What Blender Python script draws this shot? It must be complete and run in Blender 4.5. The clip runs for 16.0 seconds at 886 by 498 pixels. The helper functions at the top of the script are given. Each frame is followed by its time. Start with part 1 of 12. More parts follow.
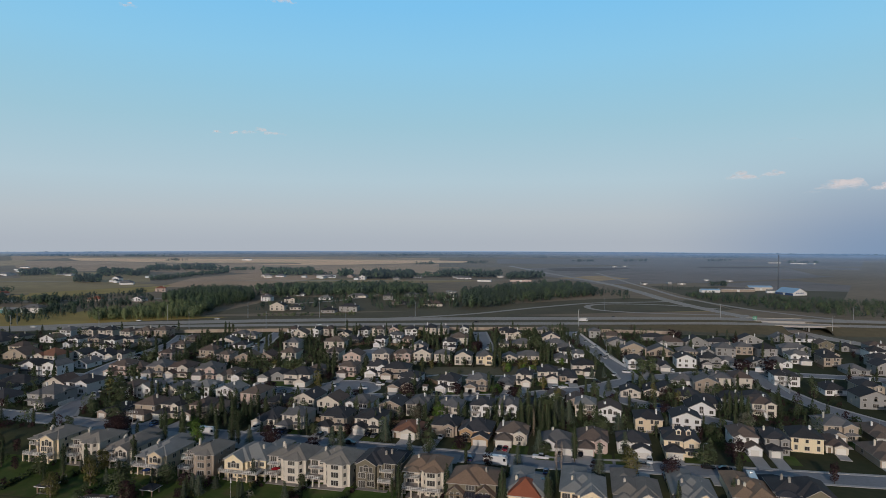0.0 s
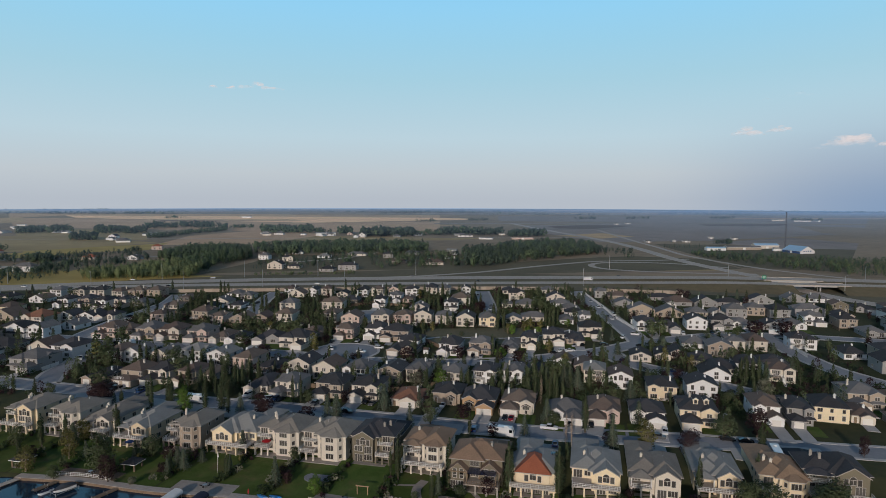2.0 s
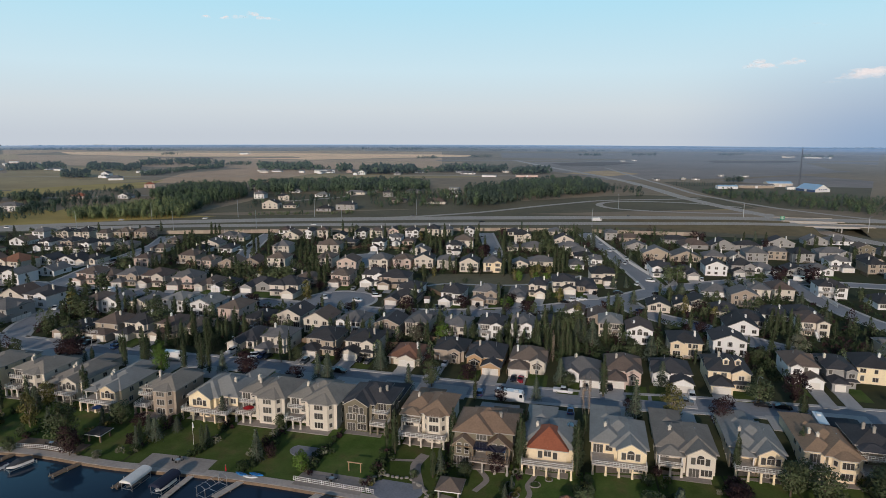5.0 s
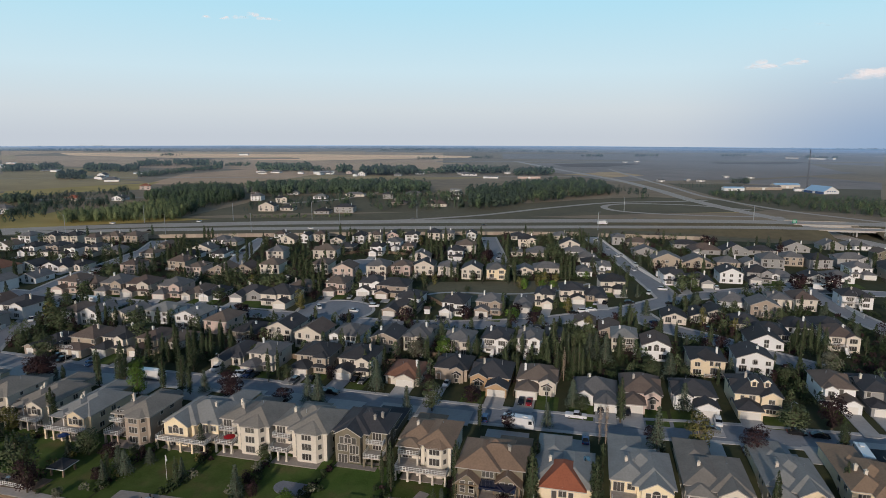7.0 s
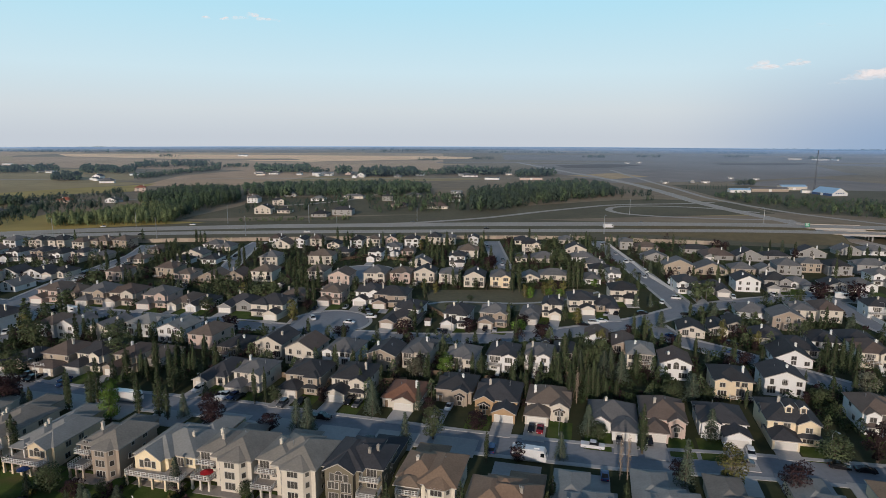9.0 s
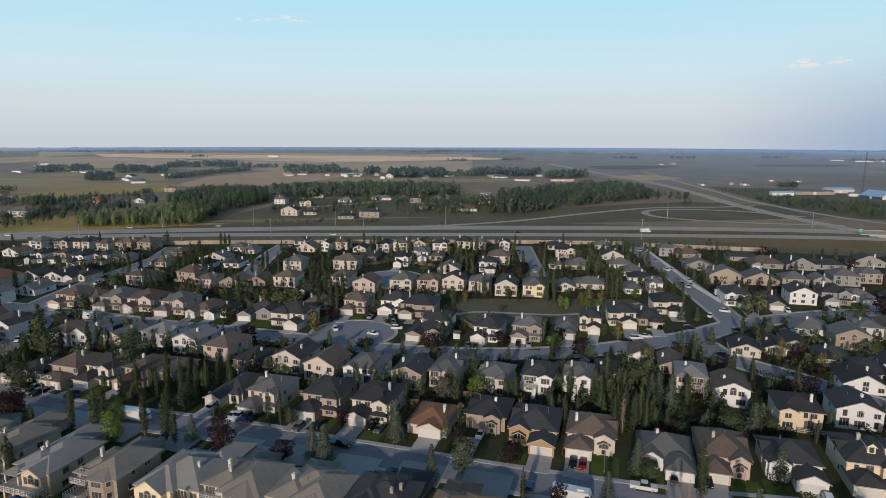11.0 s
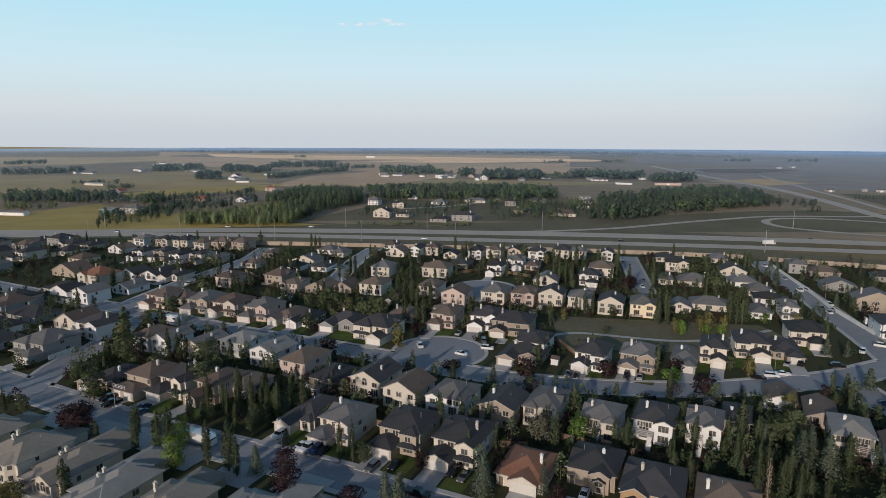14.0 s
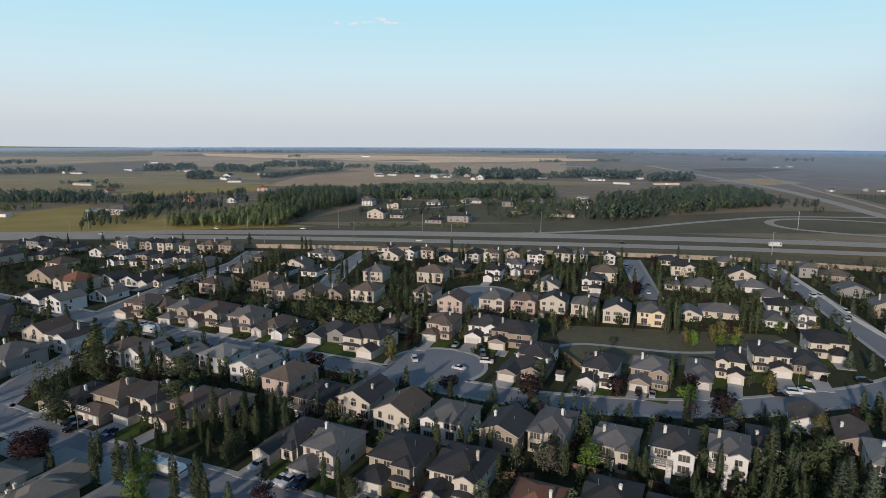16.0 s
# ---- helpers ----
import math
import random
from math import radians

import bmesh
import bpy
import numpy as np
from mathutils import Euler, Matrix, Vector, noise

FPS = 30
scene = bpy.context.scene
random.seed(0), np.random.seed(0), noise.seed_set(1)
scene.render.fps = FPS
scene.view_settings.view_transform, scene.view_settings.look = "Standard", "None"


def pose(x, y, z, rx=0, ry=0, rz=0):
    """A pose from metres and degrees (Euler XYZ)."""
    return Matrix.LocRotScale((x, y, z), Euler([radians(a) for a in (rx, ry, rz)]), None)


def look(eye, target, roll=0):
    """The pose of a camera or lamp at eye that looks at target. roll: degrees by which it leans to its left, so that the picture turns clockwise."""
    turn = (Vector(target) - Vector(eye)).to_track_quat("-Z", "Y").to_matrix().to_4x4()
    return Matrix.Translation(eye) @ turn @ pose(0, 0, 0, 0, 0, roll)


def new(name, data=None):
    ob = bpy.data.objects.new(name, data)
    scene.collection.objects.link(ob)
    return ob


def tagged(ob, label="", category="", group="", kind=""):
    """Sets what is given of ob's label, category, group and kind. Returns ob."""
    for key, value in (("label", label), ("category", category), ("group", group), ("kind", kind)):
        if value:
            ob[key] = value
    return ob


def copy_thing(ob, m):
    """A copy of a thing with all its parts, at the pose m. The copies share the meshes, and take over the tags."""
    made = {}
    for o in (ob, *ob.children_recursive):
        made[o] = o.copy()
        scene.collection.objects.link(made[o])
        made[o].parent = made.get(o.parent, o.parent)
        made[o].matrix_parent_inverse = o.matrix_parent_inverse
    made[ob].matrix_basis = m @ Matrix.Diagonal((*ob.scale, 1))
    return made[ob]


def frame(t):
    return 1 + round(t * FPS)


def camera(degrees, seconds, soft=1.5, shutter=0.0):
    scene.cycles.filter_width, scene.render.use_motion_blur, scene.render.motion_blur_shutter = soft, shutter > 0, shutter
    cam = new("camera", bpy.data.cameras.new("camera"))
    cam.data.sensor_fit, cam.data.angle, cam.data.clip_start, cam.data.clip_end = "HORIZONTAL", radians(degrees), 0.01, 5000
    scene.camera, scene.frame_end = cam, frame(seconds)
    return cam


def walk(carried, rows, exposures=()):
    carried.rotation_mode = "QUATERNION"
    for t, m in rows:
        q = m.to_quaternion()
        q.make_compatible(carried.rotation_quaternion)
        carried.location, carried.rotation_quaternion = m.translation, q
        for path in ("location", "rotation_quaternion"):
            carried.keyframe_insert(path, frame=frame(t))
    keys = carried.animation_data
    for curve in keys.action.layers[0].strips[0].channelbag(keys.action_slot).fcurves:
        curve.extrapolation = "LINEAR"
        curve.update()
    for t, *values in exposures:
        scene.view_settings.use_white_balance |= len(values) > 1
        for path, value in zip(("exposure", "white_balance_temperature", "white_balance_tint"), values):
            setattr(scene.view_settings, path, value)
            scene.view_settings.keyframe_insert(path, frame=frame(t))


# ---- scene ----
# ---- camera and flight ----
cam = camera(71.4, 16.0, soft=0.8)
ROLL = 0.167
PATH = [
    (0, -0.47, 1.97, 77.03, 89.270, -2.787),
    (0.5, -0.42, 6.39, 76.95, 89.263, -2.776),
    (1, -0.34, 10.76, 76.87, 89.092, -2.769),
    (1.5, -0.24, 15.09, 76.79, 85.466, -2.755),
    (2, -0.11, 19.38, 76.72, 85.302, -2.734),
    (2.2, -0.05, 21.09, 76.69, 84.720, -2.727),
    (2.5, 0.03, 23.64, 76.66, 81.179, -2.716),
    (2.7, 0.09, 25.34, 76.64, 79.950, -2.714),
    (3, 0.19, 27.88, 76.60, 79.460, -2.710),
    (3.5, 0.35, 32.08, 76.54, 79.462, -2.656),
    (4, 0.52, 36.27, 76.49, 79.463, -2.624),
    (6.5, 1.31, 57.04, 76.25, 79.520, -2.512),
    (7, 1.43, 61.17, 76.21, 79.547, -2.499),
    (7.5, 1.52, 65.29, 76.16, 79.557, -2.506),
    (8, 1.59, 69.41, 76.12, 79.573, -2.495),
    (8.5, 1.63, 73.53, 76.07, 79.600, -2.494),
    (11, 1.30, 94.03, 75.78, 79.678, 0.176),
    (11.5, 1.10, 98.10, 75.71, 79.677, 2.330),
    (12, 0.84, 102.15, 75.63, 79.695, 3.013),
    (12.5, 0.54, 106.19, 75.55, 79.685, 3.047),
    (13, 0.18, 110.20, 75.46, 79.689, 3.064),
    (13.5, -0.25, 114.19, 75.36, 79.747, 4.688),
    (14, -0.74, 118.14, 75.25, 79.771, 8.914),
    (14.5, -1.29, 122.06, 75.14, 79.772, 9.062),
    (15, -1.91, 125.94, 75.02, 79.752, 8.488),
    (15.5, -2.60, 129.76, 74.88, 79.807, 8.487),
    (16, -3.37, 133.54, 74.74, 79.720, 8.485),
]
# the film's own exposure opens as the view tilts down
EXPOSURES = [(0, 0.12, 6500, 10), (1, 0.10, 6500, 10), (1.5, 0.26, 6520, 10), (2, 0.28, 6540, 10), (2.5, 0.40, 6580, 10), (3, 0.52, 6620, 10), (4, 0.54, 6640, 10), (8.7, 0.55, 6680, 10), (11, 0.57, 6720, 10), (13, 0.58, 6720, 10), (16, 0.58, 6720, 10)]
walk(cam, [(t, pose(x, y, z, tilt, 0, turn) @ pose(0, 0, 0, 0, 0, ROLL)) for t, x, y, z, tilt, turn in PATH], EXPOSURES)

# ---- daylight: low evening sun behind the lake, clear sky ----
SUN_UP = 16.0
SUN_TURN = 17.0
sky_world = bpy.data.worlds.new("evening_sky")
scene.world = sky_world
sky_world.use_nodes = True
wn = sky_world.node_tree.nodes
wl = sky_world.node_tree.links
sky = wn.new("ShaderNodeTexSky")
sky.sky_type = "NISHITA"
sky.sun_disc = False
sky.sun_elevation = radians(SUN_UP)
sky.sun_rotation = radians(180 + SUN_TURN)
sky.air_density = 1.0
sky.dust_density = 0.6
sky.ozone_density = 2.5
wl.new(sky.outputs[0], wn["Background"].inputs[0])
wn["Background"].inputs[1].default_value = 0.060
sun = new("sun", bpy.data.lights.new("sun", "SUN"))
sun.data.energy = 1.72
sun.data.angle = radians(1.0)
sun.data.color = (1.0, 0.87, 0.77)
up = math.tan(radians(SUN_UP))
sun.matrix_world = look((-math.sin(radians(SUN_TURN)) * 100, -math.cos(radians(SUN_TURN)) * 100, up * 100), (0, 0, 0))


# ---- materials ----
def grained(name, colour, rough=0.8, scale=3.0, spread=0.25, bump=0.0, metal=0.0, big=0.12, vary=0.0, spec=0.3, stretch=(1, 1, 1)):
    """A surface with grain at two sizes; vary: how much one object's tone differs from the next."""
    m = bpy.data.materials.new(name)
    m.use_nodes = True
    n, l = m.node_tree.nodes, m.node_tree.links
    b = n["Principled BSDF"]
    b.inputs["Roughness"].default_value = rough
    b.inputs["Metallic"].default_value = metal
    b.inputs["Specular IOR Level"].default_value = spec
    co = n.new("ShaderNodeTexCoord")
    mp = n.new("ShaderNodeMapping")
    mp.inputs["Scale"].default_value = stretch
    l.new(co.outputs["Object"], mp.inputs[0])
    fine, wide = n.new("ShaderNodeTexNoise"), n.new("ShaderNodeTexNoise")
    fine.inputs["Scale"].default_value = scale
    fine.inputs["Detail"].default_value = 5
    wide.inputs["Scale"].default_value = scale * big
    wide.inputs["Detail"].default_value = 3
    l.new(mp.outputs[0], fine.inputs["Vector"])
    l.new(mp.outputs[0], wide.inputs["Vector"])
    mix = n.new("ShaderNodeMath")
    mix.operation = "ADD"
    l.new(fine.outputs["Fac"], mix.inputs[0])
    l.new(wide.outputs["Fac"], mix.inputs[1])
    val = n.new("ShaderNodeMapRange")
    val.inputs["From Min"].default_value = 0.6
    val.inputs["From Max"].default_value = 1.4
    val.inputs["To Min"].default_value = 1 - spread
    val.inputs["To Max"].default_value = 1 + spread
    l.new(mix.outputs[0], val.inputs["Value"])
    hsv = n.new("ShaderNodeHueSaturation")
    hsv.inputs["Color"].default_value = (*colour, 1)
    if vary:
        info = n.new("ShaderNodeObjectInfo")
        own = n.new("ShaderNodeMapRange")
        own.inputs["To Min"].default_value = 1 - vary
        own.inputs["To Max"].default_value = 1 + vary
        l.new(info.outputs["Random"], own.inputs["Value"])
        times = n.new("ShaderNodeMath")
        times.operation = "MULTIPLY"
        l.new(val.outputs[0], times.inputs[0])
        l.new(own.outputs[0], times.inputs[1])
        l.new(times.outputs[0], hsv.inputs["Value"])
        hue = n.new("ShaderNodeMapRange")
        hue.inputs["To Min"].default_value = 0.5 - vary * 0.06
        hue.inputs["To Max"].default_value = 0.5 + vary * 0.06
        l.new(info.outputs["Random"], hue.inputs["Value"])
        l.new(hue.outputs[0], hsv.inputs["Hue"])
    else:
        l.new(val.outputs[0], hsv.inputs["Value"])
    l.new(hsv.outputs[0], b.inputs["Base Color"])
    if bump:
        bp = n.new("ShaderNodeBump")
        bp.inputs["Strength"].default_value = bump
        bp.inputs["Distance"].default_value = 0.05
        l.new(fine.outputs["Fac"], bp.inputs["Height"])
        l.new(bp.outputs[0], b.inputs["Normal"])
    return m


def leafy(name, colour, spread=0.35, vary=0.2):
    """Foliage, a different tone from clump to clump."""
    m = bpy.data.materials.new(name)
    m.use_nodes = True
    n, l = m.node_tree.nodes, m.node_tree.links
    b = n["Principled BSDF"]
    b.inputs["Roughness"].default_value = 0.75
    b.inputs["Specular IOR Level"].default_value = 0.15
    geo, info = n.new("ShaderNodeNewGeometry"), n.new("ShaderNodeObjectInfo")
    one, two = n.new("ShaderNodeMapRange"), n.new("ShaderNodeMapRange")
    one.inputs["To Min"].default_value, one.inputs["To Max"].default_value = 1 - spread, 1 + spread
    two.inputs["To Min"].default_value, two.inputs["To Max"].default_value = 1 - vary, 1 + vary
    l.new(geo.outputs["Random Per Island"], one.inputs["Value"])
    l.new(info.outputs["Random"], two.inputs["Value"])
    times = n.new("ShaderNodeMath")
    times.operation = "MULTIPLY"
    l.new(one.outputs[0], times.inputs[0])
    l.new(two.outputs[0], times.inputs[1])
    hue = n.new("ShaderNodeMapRange")
    hue.inputs["To Min"].default_value, hue.inputs["To Max"].default_value = 0.485, 0.515
    l.new(geo.outputs["Random Per Island"], hue.inputs["Value"])
    hsv = n.new("ShaderNodeHueSaturation")
    hsv.inputs["Color"].default_value = (*colour, 1)
    l.new(times.outputs[0], hsv.inputs["Value"])
    l.new(hue.outputs[0], hsv.inputs["Hue"])
    l.new(hsv.outputs[0], b.inputs["Base Color"])
    return m


WALLS = {
    "white": grained("white_siding", (0.73, 0.725, 0.715), 0.7, 2.0, 0.07, vary=0.06),
    "cream": grained("cream_stucco", (0.61, 0.555, 0.475), 0.85, 2.0, 0.10, 0.1, vary=0.10),
    "yellow": grained("yellow_stucco", (0.74, 0.625, 0.44), 0.85, 2.0, 0.10, 0.1, vary=0.08),
    "tan": grained("tan_stucco", (0.38, 0.315, 0.25), 0.85, 2.0, 0.12, 0.1, vary=0.12),
    "pink": grained("pink_beige_stucco", (0.56, 0.44, 0.38), 0.85, 2.0, 0.10, 0.1, vary=0.08),
    # grey base lowered to stand in for cloud shade on right-hand houses
    "grey": grained("shade_toned_grey_siding", (0.30, 0.297, 0.29), 0.7, 2.0, 0.10, vary=0.10),
    "olive": grained("olive_brown_siding", (0.17, 0.15, 0.11), 0.75, 2.0, 0.12, vary=0.08),
    "orange": grained("orange_tan_brick", (0.42, 0.28, 0.16), 0.85, 3.0, 0.16, 0.1),
}
ROOFS = {
    "grey": grained("grey_shingle", (0.150, 0.149, 0.150), 0.9, 2.2, 0.22, 0.4, vary=0.15),
    "charcoal": grained("charcoal_shingle", (0.050, 0.051, 0.056), 0.9, 2.2, 0.25, 0.4, vary=0.25),
    "brown": grained("brown_shingle", (0.142, 0.110, 0.092), 0.9, 2.2, 0.22, 0.4, vary=0.2),
    "red": grained("red_tile", (0.30, 0.10, 0.055), 0.8, 2.5, 0.2, 0.4),
    "rust": grained("rust_brown_shingle", (0.24, 0.12, 0.078), 0.9, 2.2, 0.2, 0.4),
    "tan brown": grained("tan_brown_shingle", (0.26, 0.178, 0.122), 0.9, 2.2, 0.2, 0.4, vary=0.1),
    "mid grey": grained("mid_grey_shingle", (0.235, 0.215, 0.187), 0.9, 2.2, 0.2, 0.4, vary=0.1),
    "light grey": grained("weathered_grey_shake", (0.252, 0.255, 0.245), 0.9, 2.2, 0.18, 0.4, vary=0.1),
}
FASCIA = grained("weathered_fascia", (0.36, 0.335, 0.31), 0.75, 4.0, 0.1, vary=0.25)
SASH = grained("window_sash", (0.50, 0.48, 0.45), 0.6, 4.0, 0.06, vary=0.2)
TRIM = grained("white_trim", (0.72, 0.71, 0.68), 0.6, 4.0, 0.05)
GARAGE = grained("garage_door_paint", (0.66, 0.63, 0.58), 0.5, 4.0, 0.05, vary=0.12)
CHIM = grained("chimney_stucco", (0.55, 0.50, 0.43), 0.85, 4.0, 0.1, vary=0.2)
STONE = grained("grey_stone", (0.30, 0.28, 0.25), 0.9, 2.0, 0.3, 0.5)
METAL = grained("galvanised_metal", (0.45, 0.46, 0.47), 0.4, 6.0, 0.1, metal=0.8)
ASPHALT = grained("asphalt", (0.245, 0.256, 0.275), 0.9, 0.8, 0.16, 0.15, big=0.08)
HIGHWAY = grained("worn_highway_asphalt", (0.43, 0.375, 0.32), 0.9, 0.5, 0.12, 0.1, big=0.08)
CONCRETE = grained("concrete", (0.40, 0.395, 0.385), 0.85, 1.5, 0.12, 0.1, vary=0.12)
PAINT = grained("road_paint", (0.65, 0.65, 0.62), 0.7, 3.0, 0.15)
WOOD = grained("weathered_wood", (0.20, 0.145, 0.10), 0.85, 2.0, 0.25, 0.2, stretch=(1, 1, 0.2), vary=0.12)
PALEWOOD = grained("grey_boardwalk", (0.46, 0.41, 0.36), 0.85, 1.5, 0.2, 0.2, vary=0.1)
BARK = grained("bark", (0.10, 0.08, 0.06), 0.9, 3.0, 0.3, 0.3)
PALEBARK = grained("pale_bark", (0.28, 0.22, 0.17), 0.9, 3.0, 0.25, 0.3)
RUBBER = grained("tyre_rubber", (0.02, 0.02, 0.02), 0.8, 8.0, 0.1)
BROWNFIELD = grained("ploughed_field", (0.54, 0.35, 0.215), 0.95, 0.02, 0.2, big=0.2)
# pale dry-grass base partly stands in for haze over far crops
TANFIELD = grained("haze_paled_dry_grass", (0.52, 0.355, 0.195), 0.95, 0.03, 0.25, big=0.2)
# base pushed to the limit to carry local sunlight on the stubble
SUNLIT_FIELD = grained("stubble_with_painted_sun", (1.0, 0.62, 0.35), 0.95, 0.02, 0.15, big=0.2)
GREENFIELD = grained("pasture", (0.37, 0.27, 0.125), 0.95, 0.03, 0.25, big=0.2)
YELLOWFIELD = grained("yellowing_pasture", (0.40, 0.29, 0.085), 0.95, 0.03, 0.25, big=0.2)
# dull grey soil base also stands in for cloud shade and haze
GREYFIELD = grained("bare_soil_greyed_for_shade", (0.27, 0.225, 0.20), 0.95, 0.02, 0.25, big=0.15)
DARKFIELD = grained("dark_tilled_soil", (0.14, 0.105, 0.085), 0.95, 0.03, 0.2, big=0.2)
PARKGRASS = grained("worn_park_grass", (0.135, 0.125, 0.075), 0.95, 0.5, 0.25, 0.2, big=0.1)


def turf(name, tones, wide=0.13, fine=2.5):
    """Grass that runs from lush to dry in soft patches, with fine grain."""
    m = grained(name, (0.1, 0.1, 0.1), 0.95, fine, 0.22, 0.2, vary=0.18, spec=0.1)
    n, l = m.node_tree.nodes, m.node_tree.links
    co, t, r = n.new("ShaderNodeTexCoord"), n.new("ShaderNodeTexNoise"), n.new("ShaderNodeValToRGB")
    t.inputs["Scale"].default_value = wide
    t.inputs["Detail"].default_value = 7
    t.inputs["Roughness"].default_value = 0.62
    l.new(co.outputs["Object"], t.inputs["Vector"])
    r.color_ramp.elements[0].position, r.color_ramp.elements[0].color = 0.36, (*tones[0], 1)
    r.color_ramp.elements[1].position, r.color_ramp.elements[1].color = 0.72, (*tones[2], 1)
    r.color_ramp.elements.new(0.55).color = (*tones[1], 1)
    l.new(t.outputs["Fac"], r.inputs[0])
    for node in n:
        if node.type == "HUE_SAT":
            l.new(r.outputs[0], node.inputs["Color"])
    return m


LAWN = turf("mown_lawn", ((0.060, 0.098, 0.022), (0.080, 0.112, 0.030), (0.125, 0.112, 0.048)))
PRAIRIE = grained("dry_prairie_grass", (0.27, 0.20, 0.13), 0.95, 0.05, 0.28, big=0.1)
VERGE = grained("roadside_grass", (0.135, 0.113, 0.066), 0.95, 0.2, 0.25, big=0.1)
SLATE = grained("blue_grey_gravel", (0.215, 0.225, 0.25), 0.9, 2.0, 0.2, 0.1)
SANDY = grained("grey_patio_paving", (0.30, 0.265, 0.235), 0.9, 1.5, 0.18, 0.1, vary=0.1)


def glassy(name, colour, rough=0.06):
    m = grained(name, colour, rough, 0.6, 0.3, spec=0.6, vary=0.4)
    return m


# warm, lightened base stands in for sky reflected in the panes
GLASS = glassy("window_glass", (0.085, 0.080, 0.074), 0.12)
CARGLASS = glassy("car_glass", (0.01, 0.012, 0.014))
GREENPOST = grained("green_sign", (0.01, 0.22, 0.12), 0.5, 2.0, 0.05)

water_mat = bpy.data.materials.new("lake_water")
water_mat.use_nodes = True
_n, _l = water_mat.node_tree.nodes, water_mat.node_tree.links
_b = _n["Principled BSDF"]
_b.inputs["Base Color"].default_value = (0.012, 0.030, 0.056, 1)
_b.inputs["Roughness"].default_value = 0.06
_b.inputs["IOR"].default_value = 1.33
_b.inputs["Specular IOR Level"].default_value = 0.36
_co, _w = _n.new("ShaderNodeTexCoord"), _n.new("ShaderNodeTexNoise")
_w.inputs["Scale"].default_value = 0.9
_w.inputs["Detail"].default_value = 4
_l.new(_co.outputs["Object"], _w.inputs["Vector"])
_bp = _n.new("ShaderNodeBump")
_bp.inputs["Strength"].default_value = 0.07
_bp.inputs["Distance"].default_value = 0.1
_l.new(_w.outputs["Fac"], _bp.inputs["Height"])
_l.new(_bp.outputs[0], _b.inputs["Normal"])

ground_mat = bpy.data.materials.new("yard_and_prairie_grass")
ground_mat.use_nodes = True
_n, _l = ground_mat.node_tree.nodes, ground_mat.node_tree.links
_b = _n["Principled BSDF"]
_b.inputs["Roughness"].default_value = 0.95
_b.inputs["Specular IOR Level"].default_value = 0.1
_co = _n.new("ShaderNodeTexCoord")
_prev = None
# dark grass tones partly stand in for shade lying in the gardens
for _scale, _dark, _light in ((0.35, (0.034, 0.048, 0.02, 1), (0.06, 0.064, 0.03, 1)), (0.012, (0.045, 0.05, 0.026, 1), (0.085, 0.08, 0.046, 1))):
    _t, _r = _n.new("ShaderNodeTexNoise"), _n.new("ShaderNodeValToRGB")
    _t.inputs["Scale"].default_value = _scale
    _t.inputs["Detail"].default_value = 6
    _l.new(_co.outputs["Object"], _t.inputs["Vector"])
    _r.color_ramp.elements[0].position, _r.color_ramp.elements[1].position = 0.35, 0.65
    _r.color_ramp.elements[0].color, _r.color_ramp.elements[1].color = _dark, _light
    _l.new(_t.outputs["Fac"], _r.inputs[0])
    if _prev is None:
        _prev = _r
_mx = _n.new("ShaderNodeMix")
_mx.data_type = "RGBA"
_mx.inputs["Factor"].default_value = 0.45
_l.new(_prev.outputs[0], _mx.inputs["A"])
_l.new(_r.outputs[0], _mx.inputs["B"])
_l.new(_mx.outputs["Result"], _b.inputs["Base Color"])


